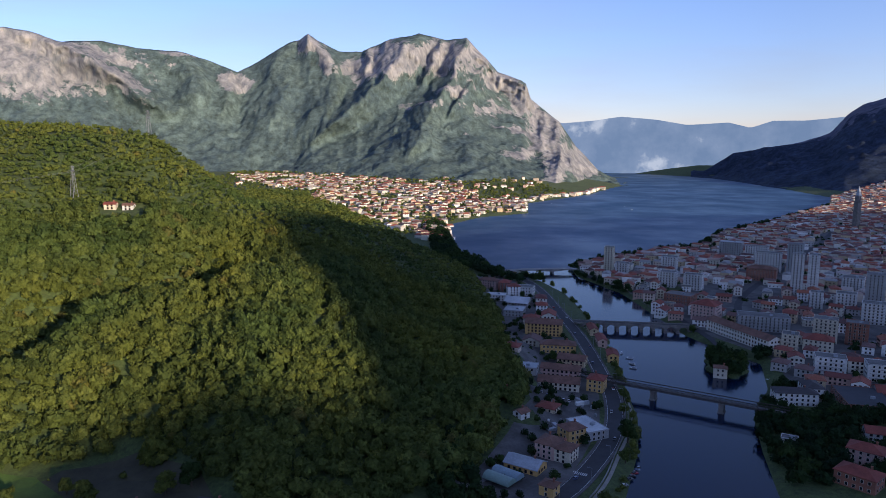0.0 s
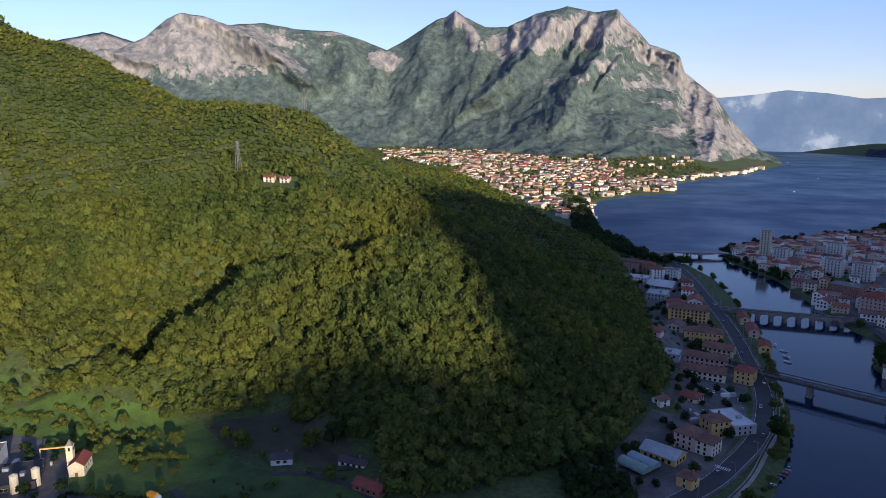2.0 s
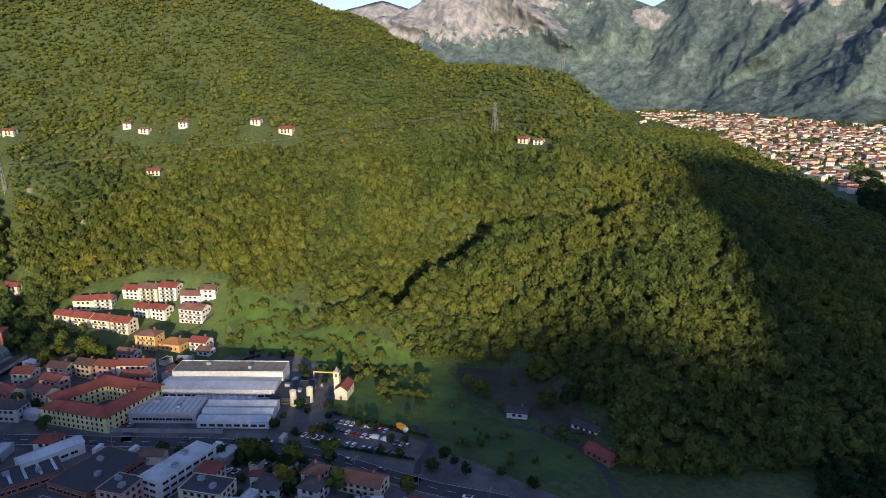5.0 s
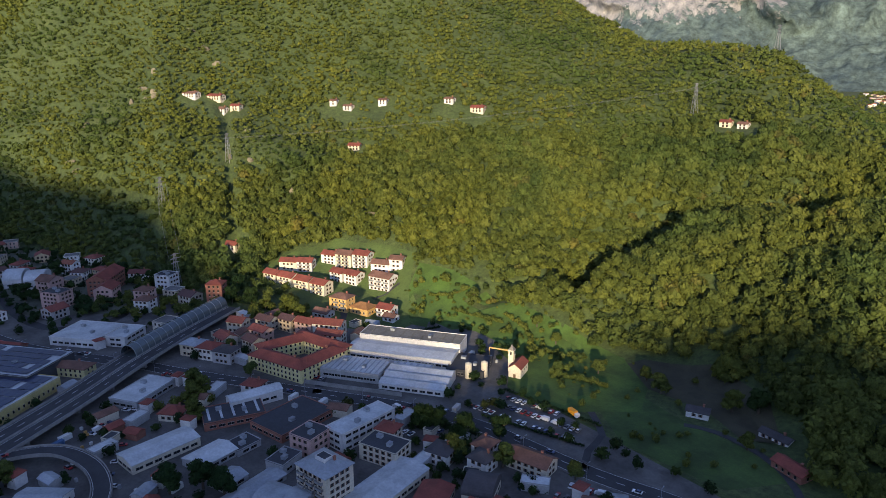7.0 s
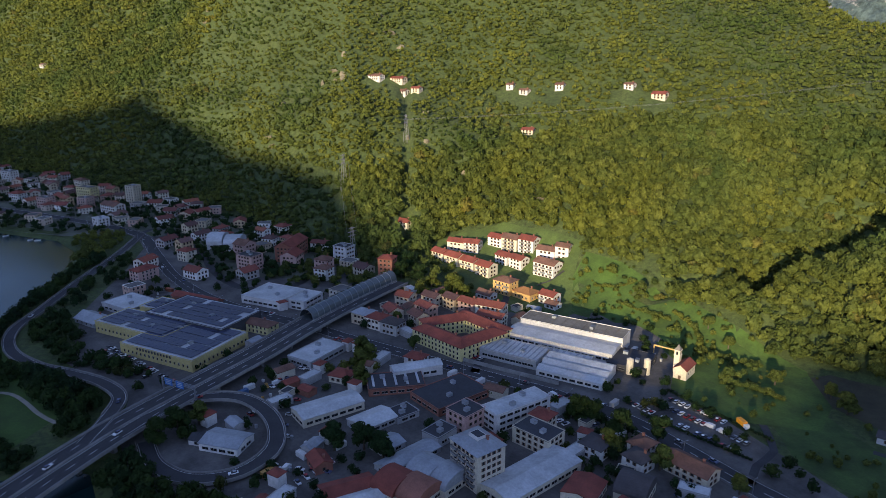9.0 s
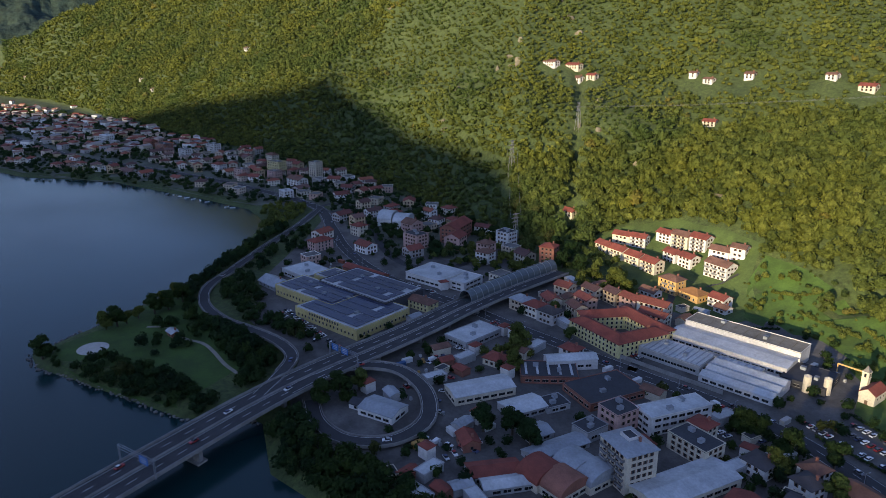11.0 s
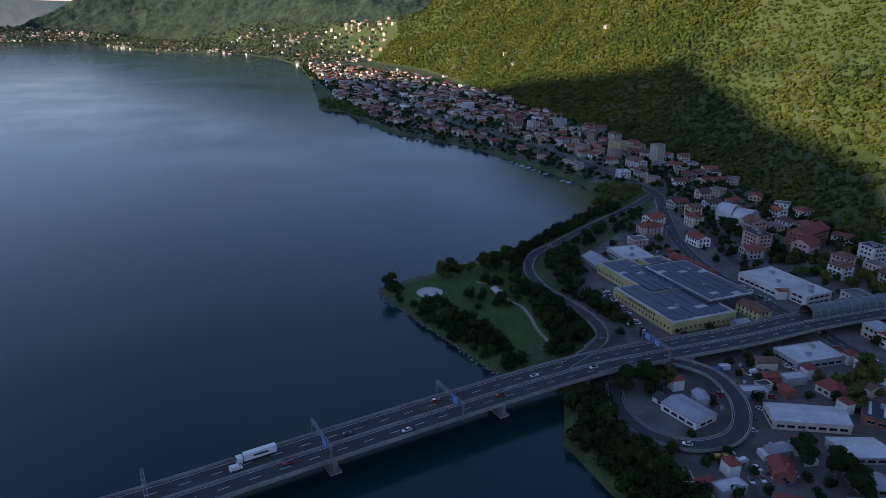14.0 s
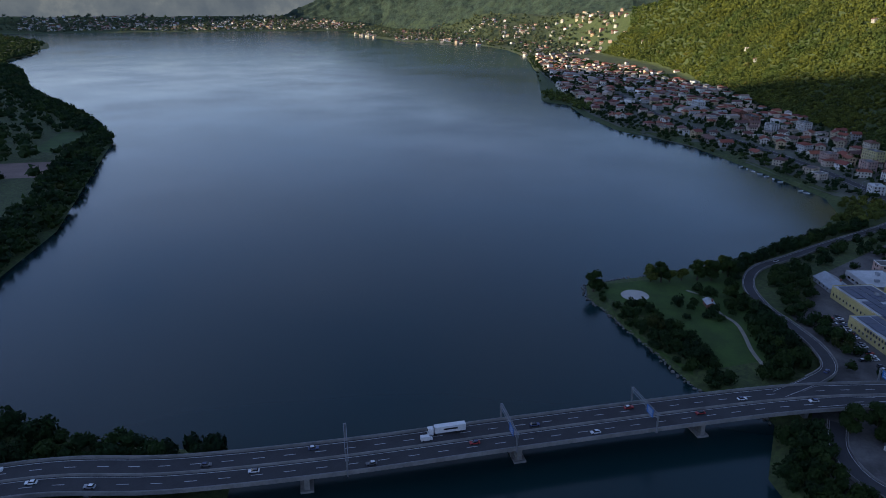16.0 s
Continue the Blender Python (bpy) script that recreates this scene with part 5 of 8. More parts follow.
# ---- the white works beside the main road ----
def works():
    G = "halls of the white works"
    r = building("factory_hall", -316, 263, 66, 16, 31, 13.5, "flat", WHITE_WALL, TANGRAVEL, label="long white factory hall with a brown gravel roof", category="factory", group=G, storeys=0)
    skylights(r[0], 60, 14, r[3], 9, mat=TANGRAVEL, width=0.5, length=0.95)
    r = building("factory_hall", -308, 248, 66, 17, 31, 10.5, "gable", WHITE_WALL, WHITE_METAL, rise=1.2, label="white factory hall with a pale sheet roof", category="factory", group=G, storeys=1, window=WIDE_WINDOW, every=4.2, extras=False)
    for k in range(3):
        part("rooflight", solid("rooflight", [(-31, 31, -0.8, 0.8, 0, 0.3, 0)], [GREY_METAL]), r[0], "", pose(0, -5.6 + 5.2 * k, r[3] + 1.0 - abs(k - 1) * 0.7, 0, 0, 0))
    r = building("factory_hall", -311, 215, 36, 20, 31, 9.5, "flat", GREY_WALL, WHITE_METAL, label="grey works hall with ribbed pale roof and glazed front", category="factory", group=G, storeys=1, window=WIDE_WINDOW, every=3.6)
    skylights(r[0], 34, 19, r[3], 11, mat=GREY_METAL, width=0.6, length=0.94)
    r = building("factory_hall", -292, 234, 34, 16, 31, 8, "flat", CREAM, GREY_METAL, label="low works hall with sawtooth rooflights", category="factory", group=G, storeys=1, window=WIDE_WINDOW, every=4)
    skylights(r[0], 33, 15, r[3], 8, width=2.2, length=0.92)
    for k in range(3):
        building("factory_hall", -272 + 7.6 * k * -0.52, 226 + 7.6 * k * 0.86, 38, 8.6, 31, 7.5 + 0.7 * k, "gable", WHITE_WALL, WHITE_METAL, rise=1.5, label="white works hall with a pale ribbed pitched roof", category="factory", group=G, storeys=1 if k == 0 else 0, window=WIDE_WINDOW, every=4.4, extras=False, over=0.1)
    building("factory_hall", -270, 268, 22, 24, 31, 8, "flat", TAR, TAR, label="low factory hall with a dark felt roof", category="factory", group=G, storeys=1, window=WIDE_WINDOW, every=5)
    for x, y in ((-262, 259), (-257, 267)):
        bm = bmesh.new()
        bmesh.ops.create_cone(bm, cap_ends=True, segments=20, radius1=1.9, radius2=1.9, depth=9, matrix=Matrix.Translation((0, 0, 4.5)))
        bmesh.ops.create_cone(bm, cap_ends=True, segments=20, radius1=2.0, radius2=0.3, depth=0.9, matrix=Matrix.Translation((0, 0, 9.45)))
        me = bpy.data.meshes.new("silo")
        bm.to_mesh(me)
        bm.free()
        me.materials.append(CREAM)
        o = tagged(new("silo", me), "cream round steel silo beside the works", "silo", "silos of the works")
        o.matrix_basis = pose(x, y, float(height(x, y)))
    wall = on_ground(smooth_line([(-322, 185, 0), (-300, 198, 0), (-270, 216, 0)], 6), 0)
    tagged(new("boundary_wall", swept("boundary_wall", wall, rect(0.4, 3.2, 2.4), [CONCRETE])), "low concrete wall along the works", "wall", kind="structure")
    crane = tagged(new("yellow_crane", solid("yellow_crane", [(-7, 7, -0.3, 0.3, 6, 6.7, 0), (-7, -6.5, -0.3, 0.3, -1, 6, 0), (6.5, 7, -0.3, 0.3, -1, 6, 0)], [OCHRE_WALL])), "yellow gantry crane behind the works", "crane")
    crane.matrix_basis = pose(-268, 292, float(height(-268, 292)), 0, 0, 25)


works()


def court_house():
    """The red-roofed block round a court."""
    z = float(height(-345, 200))
    G = "wings of the court block"
    for x, y, w, d, t in ((-342, 184, 42, 12, 16), (-330, 203, 12, 32, 10), (-350, 216, 42, 12, 12), (-364, 199, 12, 34, -8)):
        building("court_block", x, y, w, d, t, 12.5, "hip", YELLOW_WALL, RED_TILES, label="pale yellow three-storey block with red tiled roof", category="apartment block", group=G, window=WINDOW, every=3.0, storeys=3)


court_house()


def church():
    z = float(height(-245, 284))
    root = tagged(new("chapel", wall_mesh(16, 9, 7.5, 3.0, CREAM)), "small cream chapel with tower and red roof on the meadow", "chapel")
    root.matrix_basis = pose(-246, 284, z, 0, 0, 112) @ Matrix.Scale(0.82, 4)
    TAKEN.append((-246, 286, 14))
    part("roof", roof_mesh("gable", 16, 9, 7.5, 3.0, RED_TILES), root)
    part("door", solid("door", [(-8.08, -7.98, -0.9, 0.9, 0, 3, 0)], [SHUTTER]), root)
    tower = part("tower", solid("tower", [(-1.9, 1.9, -1.9, 1.9, -2, 16, 0), (-2.2, 2.2, -2.2, 2.2, 12.2, 12.6, 0), (-2.2, 2.2, -2.2, 2.2, 16, 16.5, 0)], [CREAM]), root, "slender bell tower", pose(3.0, 6.2, 0))
    for s in range(4):
        part("belfry_opening", solid("belfry_opening", [(-0.6, 0.6, 1.86, 1.95, 13, 15.4, 0)], [GLASS]), tower, "", pose(0, 0, 0, 0, 0, 90 * s))
    part("cap", mesh_of("cap", [(-2.2, -2.2, 16.5), (2.2, -2.2, 16.5), (2.2, 2.2, 16.5), (-2.2, 2.2, 16.5), (-1, -1, 18.2), (1, -1, 18.2), (1, 1, 18.2), (-1, 1, 18.2), (0, 0, 20.4)],
                    [(3, 2, 1, 0), (0, 1, 5, 4), (1, 2, 6, 5), (2, 3, 7, 6), (3, 0, 4, 7), (4, 5, 8), (5, 6, 8), (6, 7, 8), (7, 4, 8)], STONE), tower)
    for k in (-4, 0, 4):
        for s in (-1, 1):
            part("window", WINDOW, root, "", pose(0, 0, 0, 0, 0, 0 if s > 0 else 180) @ pose(k, 4.5, 3.6))


church()

# ---- the sunlit hamlet: plan, turn, height of the eaves over the ground ----
for x, y, w, d, t, z, wall, tiles in (
        (-484, 259, 14, 10, 15, 7.5, CREAM, RED_TILES), (-469, 264, 15, 11, 16, 8.5, CREAM, RED_TILES), (-455, 270, 15, 11, 17, 8.5, CREAM, RED_TILES), (-438, 274, 14, 11, 17, 10.0, CREAM, RED_TILES),
        (-492, 279, 15, 10, 36, 8.0, CREAM, RED_TILES), (-480, 287, 13, 10, 36, 9.0, WHITE_WALL, RED_TILES),
        (-472, 307, 15, 10, 22, 8.0, WHITE_WALL, RED_TILES), (-457, 311, 15, 11, 22, 9.5, CREAM, BROWN_TILES), (-442, 317, 14, 11, 22, 9.0, WHITE_WALL, RED_TILES),
        (-448, 298, 13, 10, 12, 7.5, WHITE_WALL, RED_TILES), (-434, 302, 13, 10, 12, 8.0, WHITE_WALL, RED_TILES), (-407, 310, 19, 12, 16, 9.0, WHITE_WALL, BROWN_TILES),
        (-420, 319, 15, 10, 30, 7.0, WHITE_WALL, BROWN_TILES), (-409, 326, 11, 9, 30, 7.5, WHITE_WALL, BROWN_TILES), (-372, 286, 12, 10, 18, 8.5, WHITE_WALL, RED_TILES), (-364, 283, 9, 8, 18, 5.0, WHITE_WALL, BROWN_TILES), (-402, 252, 13, 9, 18, 5.5, WHITE_WALL, BROWN_TILES)):
    building("hamlet_house", x, y, w, d, t, float(height(x, y)) + z - 1.8, "gable", wall, tiles, label="pale plastered house with red tiled roof, in the sun", group="houses of the hamlet", window=WINDOW_SHUT, every=3.4, rise=d * 0.24, balconies=1 if z > 8 else 0)
building("apartment_house", -403, 269, 15, 11, 20, 16, "hip", OCHRE_WALL, BROWN_TILES, label="tan apartment house with balconies", category="apartment block", balconies=1)
building("workshop", -388, 277, 16, 12, 16, 10.5, "hip", OCHRE_WALL, plain("orange_tiles", (0.36, 0.17, 0.06), 0.7, 0.5), label="low ochre building with an orange roof", category="house", storeys=1)
for x, y, w, d, t, z in ((-370, 236, 20, 10, 33, 14), (-358, 229, 18, 9, 30, 12), (-385, 228, 14, 9, 20, 13), (-398, 222, 12, 9, 15, 13), (-410, 212, 13, 9, 20, 12), (-396, 200, 14, 9, 12, 11.5), (-384, 188, 12, 9, 5, 11.5), (-402, 178, 13, 10, 0, 11), (-420, 196, 12, 10, 30, 12)):
    building("village_house", x, y, w, d, t, z, "gable", None, TILES, label="plastered village house with clay tiled roof", group="old houses near the court block", window=WINDOW_SHUT, every=3.4)
for x, y, w, d, t, z, mt in ((-404, 158, 13, 11, 28, 11.5, GREY_METAL), (-392, 163, 13, 11, 28, 11.5, RED_TILES), (-380, 168, 13, 11, 28, 11.5, DARK_TILES)):
    building("row_house", x, y, w, d, t, z, "hip", None, mt, label="three-storey terraced house beside the road", group="terraced houses", window=WINDOW_SHUT, every=3.0)


# ---- the factory with solar roofs ----
OCHRE_PANEL = plain("ochre_panel", (0.50, 0.41, 0.17), 0.8, 0.3)


def solar_works():
    G = "halls of the solar-roofed works"
    specs = ((-418, 47, 58, 46, 35, 11, 5, 12), (-455, 28, 60, 26, 35, 11.5, 4, 12), (-452, 64, 66, 36, 35, 13, 5, 13), (-478, 48, 40, 20, 35, 11, 2, 8))
    for x, y, w, d, t, z, rows, cols in specs:
        root, w, d, h = building("factory_hall", x, y, w, d, t, z, "flat", TAR if z == 13 else OCHRE_PANEL, WHITE_METAL, label="factory hall under long rows of solar panels", category="factory", group=G, storeys=0 if z == 13 else 1, window=WINDOW, every=3.4)
        pw, pd = (w - 5) / cols, (d - 4) / rows
        me = solid("solar_panel", [(-pw * 0.485, pw * 0.485, -pd * 0.45, pd * 0.45, 0.1, 0.28, 0), (-pw * 0.4, -pw * 0.36, -pd * 0.4, pd * 0.4, -0.3, 0.1, 1), (pw * 0.36, pw * 0.4, -pd * 0.4, pd * 0.4, -0.3, 0.1, 1)], [SOLAR, STEEL])
        for i in range(rows):
            for j in range(cols):
                if (i * 7 + j * 3 + int(w)) % 17 != 4:
                    part("solar_panel", me, root, "", pose((j + 0.5 - cols / 2) * pw, (i + 0.5 - rows / 2) * pd, h + 0.55))
    building("factory_hall", -488, 66, 40, 9, 35, 11, "gable", BRICK_WALL, RED_TILES, rise=2, label="narrow old brick hall with a red roof", category="factory", group=G, storeys=1, extras=False)
    for k in range(5):
        x, y = -482 + 4.6 * k * 0.57, 60 - 4.6 * k * 0.82
        building("sawtooth_bay", x + 12, y + 14, 30, 4.2, 35, 9 + 0.2 * k, "gable", GREY_WALL, WHITE_METAL, rise=1.6, label="white sawtooth roof bay", category="factory", group="sawtooth bays", storeys=0, extras=False, over=0.1)
    building("warehouse", -508, 24, 30, 24, 30, 9, "flat", GREY_WALL, WHITE_METAL, label="pale grey warehouse by the works", category="warehouse", storeys=1, window=WIDE_WINDOW, every=5)
    building("warehouse", -492, 0, 22, 14, 30, 7, "gable", GREY_WALL, GREY_METAL, label="grey shed beside the slip road", category="warehouse", storeys=1, every=5)
    building("office_block", -426, 92, 28, 10, 35, 9.5, "hip", YELLOW_WALL, BROWN_TILES, label="small yellow office block with a brown roof", category="office", storeys=2)


solar_works()

FLAT_BLOCKS = (
    ("warehouse", -367, 113, 18, 30, 29, 8.5, "flat", GREY_WALL, WHITE_METAL, "grey showroom with a pale flat roof"),
    ("warehouse", -476, 117, 34, 30, 36, 9.5, "flat", WHITE_WALL, WHITE_METAL, "white flat-roofed hall with glazed bands"),
    ("office_block", -455, 134, 14, 22, 36, 10.5, "flat", WHITE_WALL, WHITE_METAL, "white two-storey office with ribbon windows"),
    ("warehouse", -302, 97, 15, 33, 6, 8.5, "gable", CREAM, WHITE_METAL, "long cream shed with a pale sheet roof"),
    ("warehouse", -281, 112, 14, 20, 12, 7.5, "gable", GREY_WALL, WHITE_METAL, "grey shed with dark rooflights"),
    ("warehouse", -286, 158, 24, 34, 10, 8, "flat", BRICK_WALL, TAR, "brick hall with a large dark felt roof"),
    ("warehouse", -311, 138, 30, 18, 72, 8, "flat", BRICK_WALL, TAR, "brick workshop with dark roof and white rooflights"),
    ("warehouse", -318, 154, 28, 9, 82, 10, "gable", WHITE_WALL, WHITE_METAL, "narrow white hall raised above its neighbours"),
    ("workshop", -281, 128, 11, 13, 10, 7, "flat", GREY_WALL, TAR, "small flat-roofed workshop with a dark roof"),
    ("warehouse", -245, 114, 10, 30, 14, 6.5, "gable", GREY_WALL, GREY_METAL, "low shed with a blue-grey sheet roof"),
    ("warehouse", -259, 110, 11, 13, 15, 6.5, "gable", GREY_WALL, GREY_METAL, "grey sheet-metal shed in the yards"),
    ("workshop", -253, 134, 10, 13, 20, 9.5, "flat", GREY_WALL, TAR, "grey workshop with a dark roof"),
    ("apartment_house", -258, 151, 13, 14, 16, 13.5, "flat", PINK_WALL, TAR, "brown-rose block with a flat dark roof"),
    ("office_block", -252, 176, 12, 34, 6, 13.5, "flat", WHITE_WALL, WHITE_METAL, "long white office block with ribbon windows"),
    ("workshop", -228, 100, 12, 17, 24, 8, "arch", CREAM, RED_TILES, "barrel-roofed hall with red roof"),
    ("workshop", -218, 106, 12, 17, 24, 8, "arch", CREAM, BRICK_WALL, "barrel-roofed hall with brick-red roof"),
    ("workshop", -229, 116, 12, 17, 20, 8, "arch", CREAM, GREY_METAL, "barrel-roofed hall with pale roof"),
    ("workshop", -220, 121, 10, 17, 20, 8, "arch", CREAM, GREY_METAL, "barrel-roofed hall with grey roof"),
    ("warehouse", -236, 82, 11, 22, -4, 7, "gable", GREY_WALL, RED_TILES, "long red-roofed workshop among the yards"),
    ("warehouse", -226, 88, 8, 28, -2, 7, "gable", GREY_WALL, WHITE_METAL, "narrow pale shed between workshops"),
    ("cottage", -259, 78, 11, 8, 2, 8, "gable", BRICK_WALL, RED_TILES, "small red-roofed cottage in the yards"),
    ("warehouse", -206, 153, 17, 44, 12, 8.5, "gable", CREAM, WHITE_METAL, "large hall with a pale sheet roof"),
    ("warehouse", -188, 166, 14, 16, 30, 8, "gable", CREAM, RED_TILES, "hall with red pitched roofs"),
    ("warehouse", -178, 184, 13, 16, 30, 8.5, "arch", CREAM, DARK_TILES, "hall with a dark barrel roof"),
    ("villa", -209, 190, 11, 11, 18, 10, "hip", WHITE_WALL, DARK_TILES, "white villa with a dark hipped roof"),
    ("villa", -192, 199, 10, 10, 10, 10, "hip", WHITE_WALL, DARK_TILES, "white villa with dark tiles beside cypress"),
    ("villa", -199, 208, 9, 10, 10, 10, "hip", WHITE_WALL, BROWN_TILES, "white villa with brown hipped roof"),
    ("shop", -177, 215, 20, 11, 12, 9.5, "gable", CREAM, BROWN_TILES, "long cream shop with a brown roof by the road"),
    ("apartment_house", -228, 172, 20, 13, 18, 12, "flat", CREAM, TAR, "cream block with terrace and dark roof"),
    ("villa", -238, 182, 10, 9, 22, 12, "hip", CREAM, RED_TILES, "cream house with red hipped roof"),
    ("depot", -296, 46, 20, 14, 45, 7.5, "gable", WHITE_WALL, GREY_METAL, "white depot inside the loop ramp"),
    ("depot", -303, 38, 14, 7, 45, 6, "gable", WHITE_WALL, TAR, "low depot wing with a dark roof"),
    ("villa", -332, 116, 12, 10, 38, 8, "hip", CREAM, RED_TILES, "small house with a red hipped roof in trees"),
    ("villa", -330, 160, 11, 9, 30, 9.5, "hip", WHITE_WALL, RED_TILES, "white house with red roof beside the road"),
    ("cottage", -150, 314, 11, 7, 20, 7.4, "gable", WHITE_WALL, DARK_TILES, "white cottage with a dark roof in the meadow"),
    ("cottage", -112, 318, 15, 6, -10, 7.0, "gable", WHITE_WALL, DARK_TILES, "long low white cottage with dark roof"),
    ("cottage", -96, 296, 16, 8, -20, 7.4, "gable", BRICK_WALL, RED_TILES, "long low brick-red cottage at the wood's edge"),
    ("apartment_house", -575, 160, 16, 34, 50, 17, "gable", BRICK_WALL, RED_TILES, "long brick-red apartment block"),
    ("apartment_house", -548, 152, 14, 16, 50, 15, "gable", PINK_WALL, RED_TILES, "rose apartment house with a red roof"),
    ("apartment_house", -600, 125, 14, 14, 30, 15, "gable", PINK_WALL, BROWN_TILES, "rose apartment house with brown roof"),
    ("apartment_house", -560, 120, 18, 13, 30, 16, "flat", PINK_WALL, TAR, "rose apartment block with balconies"),
    ("villa", -540, 195, 14, 12, 30, 18, "flat", WHITE_WALL, TAR, "white modern house at the slope's foot"),
    ("villa", -505, 165, 12, 11, 35, 13, "hip", WHITE_WALL, BROWN_TILES, "white house with brown roof"),
    ("villa", -525, 172, 12, 11, 35, 14, "hip", PINK_WALL, BROWN_TILES, "rose house with brown roof"),
    ("villa", -478, 208, 12, 11, 45, 22, "hip", BRICK_WALL, RED_TILES, "red house with tiled roof under the slope"),
    ("warehouse", -640, 110, 14, 22, 60, 11, "arch", WHITE_WALL, WHITE_METAL, "white barrel-roofed hall by the village"),
    ("warehouse", -625, 122, 14, 22, 60, 11, "arch", WHITE_WALL, WHITE_METAL, "white barrel-roofed hall beside its twin"),
)
for name, x, y, w, d, t, z, kind, wall, tiles, label in FLAT_BLOCKS:
    wide = name in ("warehouse", "office_block", "workshop", "depot")
    r = building(name, x, y, w, d, t, z, kind, wall, tiles, label=label, category=name.replace("_", " "), window=WIDE_WINDOW if wide else WINDOW_SHUT, every=4.4 if wide else 3.3, rise=1.6 if (wide and kind == "gable") else None, over=0.3 if wide else 0.6,
                 storeys=1 if name in ("warehouse", "workshop", "depot") else None, extras=not (wide and kind == "gable"))
    if "rooflights" in label:
        skylights(r[0], r[1], r[2], r[3], 5, width=1.2)


def hall_lettering():
    """Dark bars where letters stand on the front of the ochre works."""
    root = tagged(new("wall_sign"), "row of dark letter bars on the ochre factory front", "sign")
    a = radians(35)
    root.matrix_basis = pose(-418 + math.sin(a) * 23.25, 47 - math.cos(a) * 23.25, float(height(-418, 47)), 0, 0, 35)
    for k in range(12):
        part("letter_bar", solid("letter_bar", [(-14 + 2.4 * k - 0.6, -14 + 2.4 * k + 0.6, -0.12, 0.0, 5.4, 6.9, 0)], [TAR]), root)


hall_lettering()


def hotel():
    root, w, d, h = building("apartment_tower", -219, 134, 18, 15, 8, 21.5, "hip", CREAM, GREY_METAL, rise=3, label="tall cream block with a pale roof and brick balconies", category="apartment block", window=WINDOW_SHUT, every=2.8, storeys=6, balconies=1)
    part("roof_unit", solid("roof_unit", [(-3, 3, -2.4, 2.4, 1.2, 3.8, 0), (-2.5, 2.5, -1.9, 1.9, 3.8, 3.86, 1)], [WHITE_WALL, TAR]), root, "", pose(0, 0, h))


hotel()

# ---- town houses seen from farther off ----
def block_mesh(w, d, h, rise, wall, storeys, every=3.2, deep=2.5):
    """Walls with their windows set in as dark panes in raised frames."""
    x, y = w / 2, d / 2
    vs, fs, ms = [], [], []
    prof = [(-y, -deep), (y, -deep), (y, h)] + ([(0, h + rise)] if rise else []) + [(-y, h)]
    n = len(prof)
    vs = [(-x, a, b) for a, b in prof] + [(x, a, b) for a, b in prof]
    fs = [tuple(range(n))[::-1], tuple(range(n, 2 * n))] + [(k, (k + 1) % n, n + (k + 1) % n, n + k) for k in range(n)]
    ms = [0] * len(fs)
    step = h / storeys
    for length, off, spin in ((w, y, 0), (w, y, 180), (d, x, -90), (d, x, 90)):
        c = max(1, int((length - 1.5) / every))
        ca, sa_ = math.cos(radians(spin)), math.sin(radians(spin))
        for s in range(storeys):
            for k in range(c):
                u, z = (k - (c - 1) / 2) * every, s * step + step * 0.3
                for (u0, u1, z0, z1, out, m) in ((u - 0.85, u + 0.85, z - 0.15, z + 1.75, 0.05, 2), (u - 0.6, u + 0.6, z, z + 1.6, 0.09, 1)):
                    b = len(vs)
                    for uu, zz, oo in ((u0, z0, 0), (u1, z0, 0), (u1, z1, 0), (u0, z1, 0), (u0, z0, out), (u1, z0, out), (u1, z1, out), (u0, z1, out)):
                        px, py = uu, off + oo
                        vs.append((px * ca - py * sa_, px * sa_ + py * ca, zz))
                    fs += [(b + 4, b + 7, b + 6, b + 5), (b, b + 4, b + 5, b + 1), (b + 1, b + 5, b + 6, b + 2), (b + 2, b + 6, b + 7, b + 3), (b + 3, b + 7, b + 4, b)]
                    ms += [m] * 5
    me = bpy.data.meshes.new("wall")
    me.from_pydata(vs, [], fs)
    for m in (wall, GLASS, SHUTTER if rise else FRAME):
        me.materials.append(m)
    me.polygons.foreach_set("material_index", ms)
    return me


def block(name, x, y, w, d, turn, top, roof, wall, tiles, label, category="house", group="", every=3.4, base=None):
    if base is None:
        base = float(height(x, y)) - 0.3
    h = max(top - base, 3)
    if roof != "flat" and d > w:
        w, d, turn = d, w, turn + 90
    rise = 0 if roof == "flat" else d * 0.22
    root = tagged(new(name, block_mesh(w, d, h, rise if roof == "gable" else 0, wall, max(1, round(h / 3.1)), every)), label, category, group)
    root.matrix_basis = pose(x, y, base, 0, 0, turn)
    part("roof", roof_mesh(roof, w, d, h, rise, tiles, 0.6, wall), root)
    if roof == "flat":
        part("roof_unit", ROOF_UNIT, root, "", pose(w * 0.15, -d * 0.1, h + 0.2))
        floors = max(1, round(h / 3.1))
        if name in ("town_block", "village_block") and floors > 3:
            slab = solid("balcony", [(-w * 0.44, w * 0.44, -d / 2 - 1.0, -d / 2 + 0.02, -0.12, 0.1, 0), (-w * 0.44, w * 0.44, -d / 2 - 1.0, -d / 2 - 0.9, 0.1, 1.0, 1)], [CONCRETE, wall])
            for s in range(1, floors, 1 if floors < 9 else 2):
                for spin in (0, 180) if floors < 9 else (0,):
                    part("balcony", slab, root, "", pose(0, 0, s * h / floors, 0, 0, spin))
    else:
        part("chimney", CHIMNEY, root, "", pose(w * 0.25, d * 0.13, h + rise * 0.78))
    TAKEN.append((x, y, 0.5 * max(w, d)))
    return root


